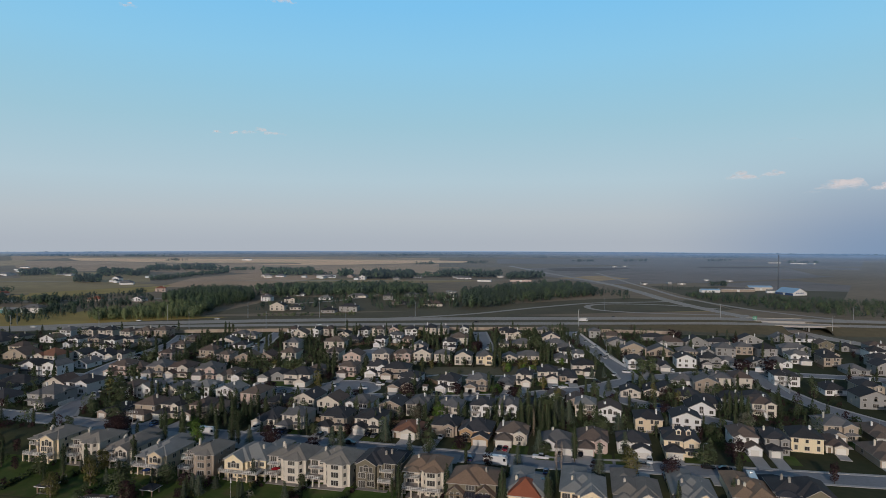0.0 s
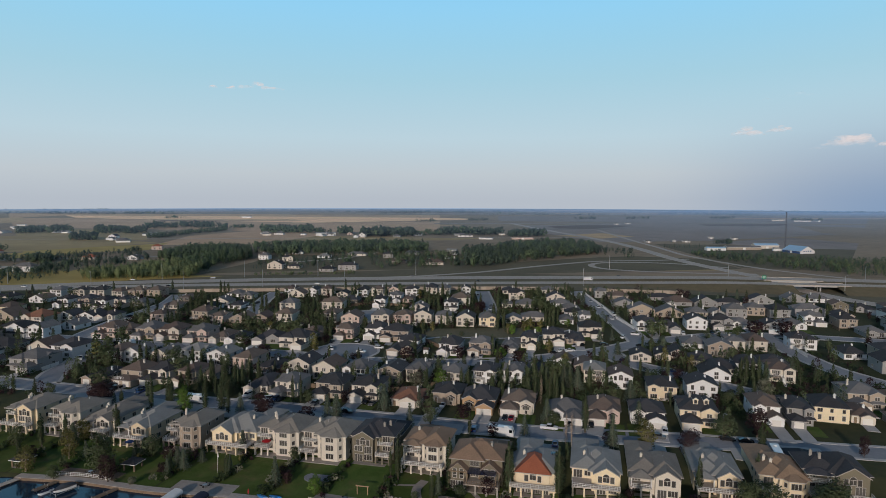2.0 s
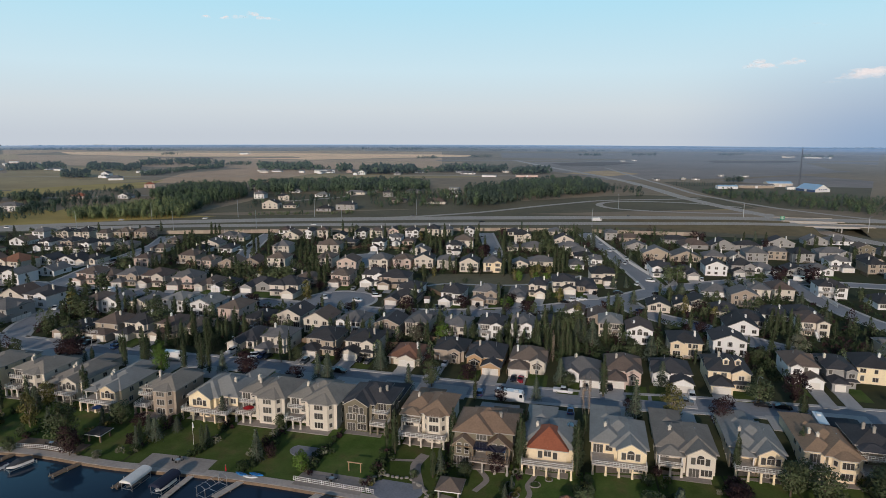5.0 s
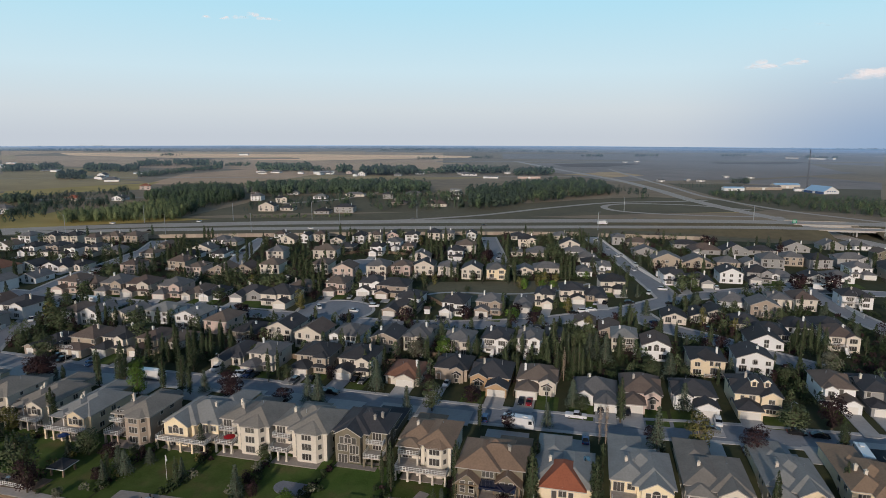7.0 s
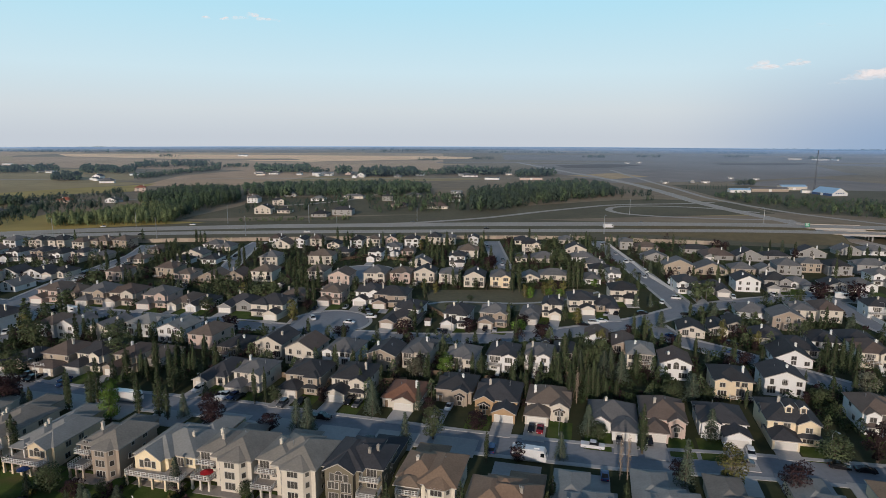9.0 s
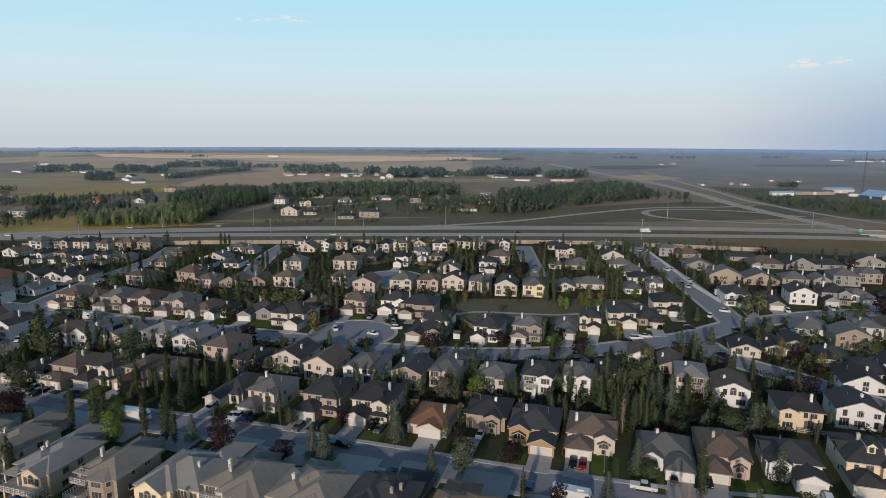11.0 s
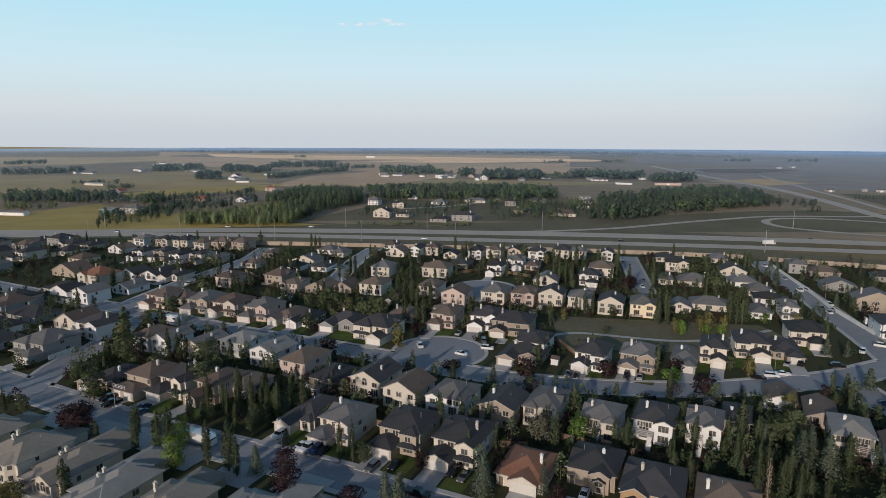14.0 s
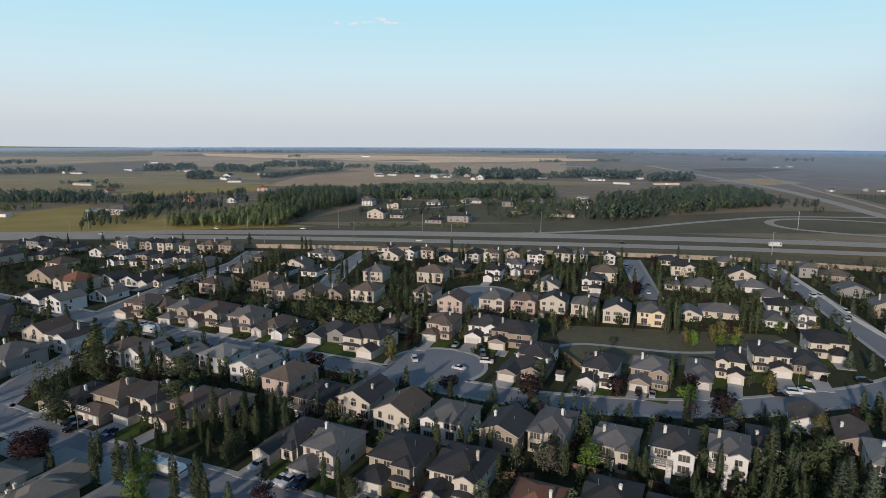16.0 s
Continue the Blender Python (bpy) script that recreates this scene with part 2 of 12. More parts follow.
# ---- mesh building ----
class Shape:
    """Corners and faces of one mesh, with a material slot for each face."""

    def __init__(self):
        self.v, self.f, self.m, self.crowns = [], [], [], []

    def face(self, pts, mi=0):
        k = len(self.v)
        self.v += [tuple(p) for p in pts]
        self.f.append(tuple(range(k, k + len(pts))))
        self.m.append(mi)

    def box(self, x0, x1, y0, y1, z0, z1, mi=0):
        k = len(self.v)
        self.v += [(x, y, z) for z in (z0, z1) for x, y in ((x0, y0), (x1, y0), (x1, y1), (x0, y1))]
        for q in ((3, 2, 1, 0), (4, 5, 6, 7), (0, 1, 5, 4), (1, 2, 6, 5), (2, 3, 7, 6), (3, 0, 4, 7)):
            self.f.append(tuple(k + i for i in q))
            self.m.append(mi)

    def tube(self, a, b, ra, rb, sides=6, mi=0):
        a, b = Vector(a), Vector(b)
        d = (b - a).normalized()
        s = d.orthogonal().normalized()
        t = d.cross(s)
        k = len(self.v)
        for p, r in ((a, ra), (b, rb)):
            for i in range(sides):
                w = 2 * math.pi * i / sides
                self.v.append(tuple(p + (s * math.cos(w) + t * math.sin(w)) * r))
        for i in range(sides):
            j = (i + 1) % sides
            self.f.append((k + i, k + j, k + sides + j, k + sides + i))
            self.m.append(mi)
        self.f.append(tuple(k + sides - 1 - i for i in range(sides)))
        self.f.append(tuple(k + sides + i for i in range(sides)))
        self.m += [mi, mi]

    def pipe(self, pts, r, sides=6, mi=0):
        """One bent tube through several points."""
        pts = [Vector(p) for p in pts]
        k = len(self.v)
        for i, p in enumerate(pts):
            d = (pts[min(i + 1, len(pts) - 1)] - pts[max(i - 1, 0)]).normalized()
            s = d.cross(Vector((1, 0.01, 0))).normalized()
            t = d.cross(s)
            self.v += [tuple(p + (s * math.cos(2 * math.pi * j / sides) + t * math.sin(2 * math.pi * j / sides)) * r) for j in range(sides)]
        for i in range(len(pts) - 1):
            for j in range(sides):
                a, b = k + i * sides + j, k + i * sides + (j + 1) % sides
                self.f.append((a, b, b + sides, a + sides))
                self.m.append(mi)
        self.f += [tuple(k + j for j in range(sides))[::-1], tuple(k + (len(pts) - 1) * sides + j for j in range(sides))]
        self.m += [mi, mi]

    def hip(self, x0, x1, y0, y1, z, pitch=0.5, over=0.5, mi=0, edge=1):
        x0, x1, y0, y1 = x0 - over, x1 + over, y0 - over, y1 + over
        half = min(x1 - x0, y1 - y0) / 2
        top = z + half * pitch
        if x1 - x0 >= y1 - y0:
            ra, rb = (x0 + half, (y0 + y1) / 2, top), (x1 - half, (y0 + y1) / 2, top)
        else:
            ra, rb = ((x0 + x1) / 2, y0 + half, top), ((x0 + x1) / 2, y1 - half, top)
        a, b, c, d = (x0, y0, z), (x1, y0, z), (x1, y1, z), (x0, y1, z)
        if x1 - x0 >= y1 - y0:
            for q in ((a, b, rb, ra), (c, d, ra, rb), (b, c, rb), (d, a, ra)):
                self.face(q, mi)
        else:
            for q in ((b, c, rb, ra), (d, a, ra, rb), (a, b, ra), (c, d, rb)):
                self.face(q, mi)
        low = [(p[0], p[1], z - 0.22) for p in (a, b, c, d)]
        for p, q, r, s in ((a, b, 1, 0), (b, c, 2, 1), (c, d, 3, 2), (d, a, 0, 3)):
            self.face((q, p, low[s], low[r]), edge)
        self.face(low[::-1], edge)
        return top

    def gable(self, x0, x1, y0, y1, z, pitch=0.5, over=0.5, axis="y", mi=0, edge=1):
        """A pitched roof whose ridge runs along the axis: two slabs with a pale edge."""
        def put(u, v, w):
            return (u, v, w) if axis == "y" else (v, u, w)
        a0, a1, b0, b1 = (x0, x1, y0, y1) if axis == "y" else (y0, y1, x0, x1)
        mid = (a0 + a1) / 2
        top = z + (a1 - a0) / 2 * pitch
        e0, e1, lo = a0 - over, a1 + over, z - over * pitch
        b0, b1 = b0 - over, b1 + over
        t = 0.24
        for e in (e0, e1):
            up_, dn = [(e, b0, lo + t), (mid, b0, top + t), (mid, b1, top + t), (e, b1, lo + t)], [(e, b0, lo), (mid, b0, top), (mid, b1, top), (e, b1, lo)]
            flip = (e > mid) != (axis == "x")
            U, D = [put(*p) for p in up_], [put(*p) for p in dn]
            if not flip:
                U, D = U[::-1], D[::-1]
            self.face(U, mi)
            self.face(D[::-1], edge)
            for i in range(4):
                j = (i + 1) % 4
                self.face((U[j], U[i], D[i], D[j]), edge)
        return top

    def peak(self, x0, x1, y, z, pitch, mi=0, axis="y", back=None):
        """The wall under a gable: a triangular prism from y to back."""
        top, mid = z + (x1 - x0) / 2 * pitch, (x0 + x1) / 2
        back = y + 0.3 if back is None else back
        p = [(x0, y, z), (x1, y, z), (mid, y, top)]
        q = [(x0, back, z), (x1, back, z), (mid, back, top)]
        if axis == "x":
            p, q = [(b, a, c) for a, b, c in p], [(b, a, c) for a, b, c in q]
        self.face(p, mi)
        self.face(q[::-1], mi)
        for i in range(3):
            j = (i + 1) % 3
            self.face((p[j], p[i], q[i], q[j]), mi)

    def plate(self, xs, zs, solid, y0, y1, yp, glass=1, back=True):
        """A flat frame in one piece: solid cells stand from y1 out to y0, the others hold a pane at yp (None: open)."""
        at = {}

        def v(i, j, y):
            if (i, j, y) not in at:
                at[i, j, y] = len(self.v)
                self.v.append((xs[i], y, zs[j]))
            return at[i, j, y]

        def quad(q, mi):
            self.f.append(tuple(v(*p) for p in q))
            self.m.append(mi)

        nx, nz = len(xs) - 1, len(zs) - 1
        for i in range(nx):
            for j in range(nz):
                if solid(i, j):
                    quad(((i, j, y0), (i + 1, j, y0), (i + 1, j + 1, y0), (i, j + 1, y0)), 0)
                    if back:
                        quad(((i, j + 1, y1), (i + 1, j + 1, y1), (i + 1, j, y1), (i, j, y1)), 0)
                    for di, dj, a, b in ((-1, 0, (i, j + 1), (i, j)), (1, 0, (i + 1, j), (i + 1, j + 1)), (0, -1, (i, j), (i + 1, j)), (0, 1, (i + 1, j + 1), (i, j + 1))):
                        k, m = i + di, j + dj
                        out = not (0 <= k < nx and 0 <= m < nz)
                        if out or not solid(k, m):
                            end = y1 if out or yp is None else yp
                            quad(((*b, y0), (*a, y0), (*a, end), (*b, end)), 0)
                elif yp is not None:
                    quad(((i, j, yp), (i + 1, j, yp), (i + 1, j + 1, yp), (i, j + 1, yp)), glass)

    def mesh(self, name, mats):
        me = bpy.data.meshes.new(name)
        me.from_pydata(self.v, [], self.f)
        for m in mats:
            me.materials.append(m)
        me.polygons.foreach_set("material_index", self.m)
        me.update()
        return me


def part(name, data, parent, label="", at=None):
    """A mesh object under a thing or a part. data: a mesh, or (Shape, materials)."""
    if isinstance(data, tuple):
        data = data[0].mesh(name, data[1])
    ob = new(name, data)
    ob.parent = parent
    if at is not None:
        ob.matrix_basis = at
    return tagged(ob, label)


def thing(name, m, label, category, group="", kind=""):
    ob = new(name)
    ob.empty_display_size = 0.5
    ob.matrix_basis = m
    return tagged(ob, label, category, group, kind)


def slab(name, shape, mats, label="", category="", kind="structure"):
    return tagged(new(name, shape.mesh(name, mats)), label, category, "", kind)


def spread(seed):
    return random.Random(seed)


def line_at(pts, x):
    """The y of a polyline, given by rising x, at x; straight on past its ends."""
    k = 0
    while k < len(pts) - 2 and x > pts[k + 1][0]:
        k += 1
    (xa, ya), (xb, yb) = pts[k], pts[k + 1]
    return ya + (yb - ya) * (x - xa) / (xb - xa)


# ---- ground, lake and roads ----
SHORE = ((-260, 228), (-114.5, 196), (-94.4, 192.6), (-73.4, 185.8), (-48.5, 181), (-30.3, 176), (-10, 169.2), (6, 163.6), (18.6, 157.6), (60, 141), (260, 80))
LAKE_ROW = ((-260, 268), (-134, 232.5), (-105, 225), (-73, 213.8), (-41.6, 207.7), (-11, 199), (3.7, 195), (17, 184), (31.6, 177.5), (64, 174.6), (111, 171), (260, 120))
LAKE_Z = -4.0


def ground_z(x, y):
    if y > 330 or y < 40:
        return -7.0 if y < 40 else 0.0
    s, b = line_at(SHORE, x), line_at(LAKE_ROW, x)
    if y < s:
        return max(-7.0, -3.45 - (s - y) * 3)
    if y < b + 3:
        return -3.45 + 0.95 * min(1, (y - s) / max(1, b - s)) ** 1.5
    k = min(1, (y - b - 3) / 13)
    return -2.5 + 2.5 * k * k * (3 - 2 * k)


def steps(*runs):
    out = []
    for a, b, d in runs:
        out += [a + i * d for i in range(int(round((b - a) / d)))]
    return out + [runs[-1][1]]


gx = steps((-4800, -800, 400), (-800, -260, 60), (-260, -150, 10), (-150, 130, 4), (130, 260, 10), (260, 800, 60), (800, 4800, 400))
gy = steps((-3000, 0, 500), (0, 100, 25), (100, 140, 8), (140, 260, 2.0), (260, 340, 10), (340, 500, 40), (500, 4500, 250))
g = Shape()
g.v = [(x, y, ground_z(x, y) if abs(x) < 800 or y > 330 else ground_z(math.copysign(260, x), y)) for y in gy for x in gx]
w_ = len(gx)
g.f = [(j * w_ + i, j * w_ + i + 1, (j + 1) * w_ + i + 1, (j + 1) * w_ + i) for j in range(len(gy) - 1) for i in range(w_ - 1)]
g.m = [0] * len(g.f)
ground = slab("ground", g, [ground_mat], "grass ground of yards and open prairie", "ground")
for p_ in ground.data.polygons:
    p_.use_smooth = True
g = Shape()
g.face([(-900, -2500, LAKE_Z), (900, -2500, LAKE_Z), (900, 250, LAKE_Z), (-900, 250, LAKE_Z)])
slab("water", g, [water_mat], "calm dark blue lake", "lake")

g = Shape()
rim = ((-4500, -900), (-1500, 190), (-700, 440), (-500, 492), (-300, 540), (-170, 529), (80, 535), (140, 525), (300, 481), (420, 400), (900, 150), (4500, -1200))
for (xa, ya), (xb, yb) in zip(rim, rim[1:]):
    g.face([(xa, ya, 0.03), (xb, yb, 0.03), (xb, yb + 110, 0.03), (xa, ya + 110, 0.03)], 1)
    g.face([(xa, ya + 110, 0.03), (xb, yb + 110, 0.03), (xb, 4450, 0.03), (xa, 4450, 0.03)])
slab("prairie", g, [PRAIRIE, VERGE], "dry brown prairie grass reaching to the horizon", "grassland")

ROADS = []


def resample(pts, step=4.0):
    out = [Vector(pts[0])]
    for a, b in zip(pts, pts[1:]):
        a, b = Vector(a), Vector(b)
        n = max(1, round((b - a).length / step))
        out += [a + (b - a) * (i / n) for i in range(1, n + 1)]
    for _ in range(3):
        out = [out[0]] + [(out[i - 1] + out[i] * 2 + out[i + 1]) / 4 for i in range(1, len(out) - 1)] + [out[-1]]
    return out


def sides(pts):
    """Left-hand unit vector at every point of a line."""
    res = []
    for i in range(len(pts)):
        d = (pts[min(i + 1, len(pts) - 1)] - pts[max(i - 1, 0)]).normalized()
        res.append(Vector((-d.y, d.x)))
    return res


def ribbon(shape, pts, a, b, z0, z1, mi=0, skip=lambda p: False):
    """A strip between two offsets of a line, from z0 up to z1."""
    nl = sides(pts)
    for i in range(len(pts) - 1):
        q = [pts[i] + nl[i] * a, pts[i + 1] + nl[i + 1] * a, pts[i + 1] + nl[i + 1] * b, pts[i] + nl[i] * b]
        if skip((q[0] + q[2]) / 2):
            continue
        if b > a:
            q = q[::-1]
        top = [(p.x, p.y, z1) for p in q]
        top = top[::-1] if (q[1] - q[0]).cross(q[2] - q[1]) < 0 else top
        shape.face(top, mi)
        if z1 - z0 > 0.08:
            for j in range(4):
                m_, n_ = top[j], top[(j + 1) % 4]
                shape.face(((m_[0], m_[1], z0), (n_[0], n_[1], z0), n_, m_), mi)


def near_road(p, own=None, gap=0.3):
    for pts, half in ROADS:
        if pts is own:
            continue
        for q in pts:
            if (q - p).length < half + gap:
                return True
    return False


def streets(rows):
    for pts, width, bulb in rows:
        line = resample(pts)
        ROADS.append((line, width / 2))
        if bulb:
            ROADS.append(([line[-1]], bulb))
    level = 0.03
    for pts, half in list(ROADS):
        g = Shape()
        level += 0.004
        if len(pts) == 1:
            c = pts[0]
            g.face([(c.x + half * math.cos(i * math.pi / 18), c.y + half * math.sin(i * math.pi / 18), level) for i in range(36)])
            slab("road", g, [ASPHALT], "round asphalt turning place of a dead-end street", "road")
            h = Shape()
            ring = [c + Vector((math.cos(i * math.pi / 24), math.sin(i * math.pi / 24))) * (half + 0.8) for i in range(49)]
            ribbon(h, ring, -0.7, 0.7, -0.1, 0.16, 0, lambda p: near_road(p, pts))
            slab("pavement", h, [CONCRETE], "pale concrete pavement round a turning place", "pavement")
            continue
        ribbon(g, pts, -half, half, 0, level)
        slab("road", g, [ASPHALT], "grey asphalt residential street", "road")
        for s_ in (1, -1):
            h = Shape()
            ribbon(h, pts, s_ * half, s_ * (half + 1.5), -0.1, 0.16, 0, lambda p: near_road(p, pts))
            slab("pavement", h, [CONCRETE], "pale concrete pavement with a kerb", "pavement")


streets((
    (((-260, 312), (-190, 286), (-128.5, 264.5), (-107, 257), (-90, 252.5), (-47, 242), (-26, 234.5), (-6, 228.5), (10.6, 223), (25, 219), (52, 212), (79, 208), (97, 204), (150, 192), (230, 175)), 9.5, 0),
    (((-300, 395), (-230, 372), (-180, 357), (-147, 346.5), (-117, 336), (-96, 330), (-71, 324), (-50, 317), (-29, 310), (-6.7, 304), (15, 302.5), (37, 303.5), (61, 308.5), (96, 322), (122, 339)), 10, 0),
    (((-36, 312), (-34.5, 326)), 12, 16),
    (((134, 522), (130.5, 455), (127, 400), (123, 352), (121, 338)), 10, 0),
    (((121, 338), (149, 349), (166, 354), (190, 357), (209, 352), (240, 342), (330, 310)), 9.5, 0),
    (((97, 322), (98, 305), (103, 293), (112, 284), (122, 268), (135, 250)), 10, 0),
    (((196, 354), (194, 338), (190, 312), (189, 284), (195, 262), (205, 225)), 9.5, 0),
    (((56.5, 523), (54, 470), (52, 425)), 9, 0),
    (((-27, 396), (-27, 424)), 7, 15),
    (((-186, 513), (-179, 475), (-181, 443), (-184, 414), (-185, 394), (-184, 358)), 9, 0),
    (((-112, 524), (-113, 493), (-110, 451), (-105, 415)), 8.5, 0),
    (((-150, 270), (-158, 292), (-158, 314), (-166, 338), (-178, 357)), 8.5, 0),
))


# ---- highway, ramps and interchange ----
def lane3(pts, step=6.0):
    """A smooth line through places with heights."""
    out = [Vector(pts[0])]
    for a, b in zip(pts, pts[1:]):
        a, b = Vector(a), Vector(b)
        n = max(1, round((b - a).length / step))
        out += [a + (b - a) * (i / n) for i in range(1, n + 1)]
    for _ in range(12):
        out = [out[0]] + [(out[i - 1] + out[i] * 2 + out[i + 1]) / 4 for i in range(1, len(out) - 1)] + [out[-1]]
    return out


def strip3(shape, line, a, b, dz, mi=0, dash=0):
    nl = sides([p.xy for p in line])
    for i in range(len(line) - 1):
        if dash and i % dash:
            continue
        p, q, m, n = line[i], line[i + 1], nl[i], nl[i + 1]
        shape.face([(p.x + m.x * a, p.y + m.y * a, p.z + dz), (p.x + m.x * b, p.y + m.y * b, p.z + dz),
                    (q.x + n.x * b, q.y + n.y * b, q.z + dz), (q.x + n.x * a, q.y + n.y * a, q.z + dz)][::-1], mi)


def highway(name, pts, half, label, marks=True, bank=True, level=0.10):
    line = lane3(pts)
    g = Shape()
    strip3(g, line, -half, half, level)
    slab("road", g, [HIGHWAY], label, "road")
    if marks:
        g = Shape()
        for o in (half - 1.2, -half + 1.2):
            strip3(g, line, o - 0.12, o + 0.12, level + 0.03)
        for o in (-1.9, 1.9):
            strip3(g, line, o - 0.08, o + 0.08, level + 0.03, 0, 2)
        slab("trim", g, [PAINT], "painted lane lines of the highway", "road marking")
    if bank and any(p.z > 0.5 for p in line):
        g = Shape()
        nl = sides([p.xy for p in line])
        for i in range(len(line) - 1):
            p, q, m, n = line[i], line[i + 1], nl[i], nl[i + 1]
            if p.z < 0.2 or 316 < p.x < 352:
                continue
            for s in (1, -1):
                e, f = half * s, (half + 1 + p.z * 4.0) * s
                face = [(p.x + m.x * e, p.y + m.y * e, p.z + 0.04), (p.x + m.x * f, p.y + m.y * f, -0.1),
                        (q.x + n.x * f, q.y + n.y * f, -0.1), (q.x + n.x * e, q.y + n.y * e, q.z + 0.04)]
                g.face(face if s > 0 else face[::-1])
        slab("bank", g, [VERGE], "dry grass embankment under the highway", "embankment")
    return line


far_way = highway("far", ((-1500, 230, 0), (-700, 478, 0), (-500, 527, 0), (-340, 563, 0), (-266, 585, 0), (-122, 604, 0), (36, 612, 0), (145, 612, 0), (210, 599, 1.5), (285, 567, 5), (330, 556, 5), (385, 545, 5), (500, 520, 5), (650, 480, 3), (900, 400, 0), (1800, 60, 0)), 11, "wide grey highway carriageway with shoulders")
near_way = highway("near", ((-1500, 200, 0), (-700, 452, 0), (-500, 505, 0), (-300, 555, 0), (-210, 566, 0), (-115, 571, 0), (33, 574, 0), (135, 574, 0), (200, 561, 1.5), (268, 535, 5), (330, 523, 5), (374, 513, 5), (480, 488, 5), (600, 450, 3), (900, 370, 0), (1800, 30, 0)), 8, "grey highway carriageway beside the houses")
highway("ramp", ((-60, 611, 0), (0, 622, 0), (67, 654, 0), (136, 708, 0), (216, 762, 0), (252, 771, 0), (310, 774, 0), (352, 790, 0)), 3.8, "pale curving exit ramp", False, level=0.07)
highway("loop", ((352, 690, 0), (310, 738, 0), (255, 755, 0), (217, 746, 0), (200, 715, 0), (206, 682, 0), (244, 657, 0), (300, 640, 0), (352, 632, 0)), 3.8, "pale loop ramp round a grass island", False, level=0.075)
highway("cross", ((400, 330, 0), (345, 430, 0), (331, 474, 0), (327, 500, 0), (329, 530, 0), (338, 572, 0), (342, 608, 0), (337, 655, 0), (333, 711, 0), (333, 801, 0), (345, 918, 0), (353, 1052, 0), (352, 1150, 0), (330, 1420, 0), (300, 1900, 0)), 8, "grey cross road passing under the highway", True, level=0.085)
highway("side", ((440, 560, 0), (411, 618, 0), (386, 675, 0), (375, 744, 0), (369, 843, 0), (387, 975, 0), (398, 1090, 0), (450, 1500, 0)), 4, "narrow service road", False, level=0.06)
highway("lane", ((-560, 745, 0), (-470, 800, 0), (-340, 835, 0), (-280, 850, 0)), 3, "pale gravel lane between acreages", False, level=0.06)
highway("lane", ((-1200, 1130, 0), (-700, 1180, 0), (-300, 1200, 0), (100, 1215, 0), (350, 1230, 0)), 3.5, "pale gravel lane between acreages", False, level=0.06)
highway("lane", ((-150, 760, 0), (-95, 800, 0), (-60, 860, 0), (-40, 950, 0)), 4, "paved acreage drive", False, level=0.065)


def bridge(line, half):
    """The deck, parapets and piers that carry one carriageway over the cross road."""
    span = [p for p in line if 308 <= p.x <= 364]
    nl = sides([p.xy for p in span])
    root = thing("overpass_bridge", Matrix.Identity(4), "pale concrete highway overpass on round piers", "bridge")
    deck, rail, rail_b = Shape(), Shape(), Shape()
    for i in range(len(span) - 1):
        p, q, m, n = span[i], span[i + 1], nl[i], nl[i + 1]
        for shape, a, b, lo, hi in ((deck, -half - 0.6, half + 0.6, -1.1, 0.02), (rail, half + 0.3, half + 0.6, 0.02, 0.5), (rail_b, -half - 0.6, -half - 0.3, 0.02, 0.5)):
            c = [(p.x + m.x * a, p.y + m.y * a), (p.x + m.x * b, p.y + m.y * b), (q.x + n.x * b, q.y + n.y * b), (q.x + n.x * a, q.y + n.y * a)]
            top, low = [(*k, p.z + hi) for k in c], [(*k, p.z + lo) for k in c]
            shape.face(top[::-1])
            shape.face(low)
            for j in range(4):
                shape.face((low[j], top[j], top[(j + 1) % 4], low[(j + 1) % 4]))
    part("deck", (deck, [CONCRETE]), root)
    part("parapet", (rail, [HIGHWAY]), root)
    part("parapet", (rail_b, [HIGHWAY]), root)
    mid = span[len(span) // 2]
    m = nl[len(span) // 2]
    for o in (-half * 0.65, 0, half * 0.65):
        s = Shape()
        s.tube((mid.x + m.x * o, mid.y + m.y * o, -0.2), (mid.x + m.x * o, mid.y + m.y * o, mid.z - 1.0), 0.6, 0.6, 10)
        part("pier", (s, [CONCRETE]), root)


bridge(near_way, 8)
bridge(far_way, 11)

mast_shape, head_shape = Shape(), Shape()
mast_shape.tube((0, 0, -0.2), (0, 0, 15), 0.26, 0.14, 8)
mast_shape.tube((0, 0, -0.2), (0, 0, 0.5), 0.35, 0.35, 8)
head_shape.tube((0, 0, 14.8), (0.3, -1.9, 15.3), 0.05, 0.04, 5)
head_shape.box(0.05, 0.55, -2.6, -1.7, 15.2, 15.38)
mast = thing("street_lamp", pose(-329, 522, 0), "tall grey steel lamp post beside the highway", "street lamp", "highway lamp posts")
part("pole", (mast_shape, [METAL]), mast)
part("lamp_head", (head_shape, [METAL]), mast)
for x, y in ((-270, 545), (-194, 545), (-130, 553), (-60, 553), (150, 555), (213, 678), (-360, 580), (-236, 606), (-164, 622), (-94, 626), (2, 632), (305, 600), (350, 500), (420, 570)):
    copy_thing(mast, pose(x, y, 0, 0, 0, 180 if y > 580 else 0))

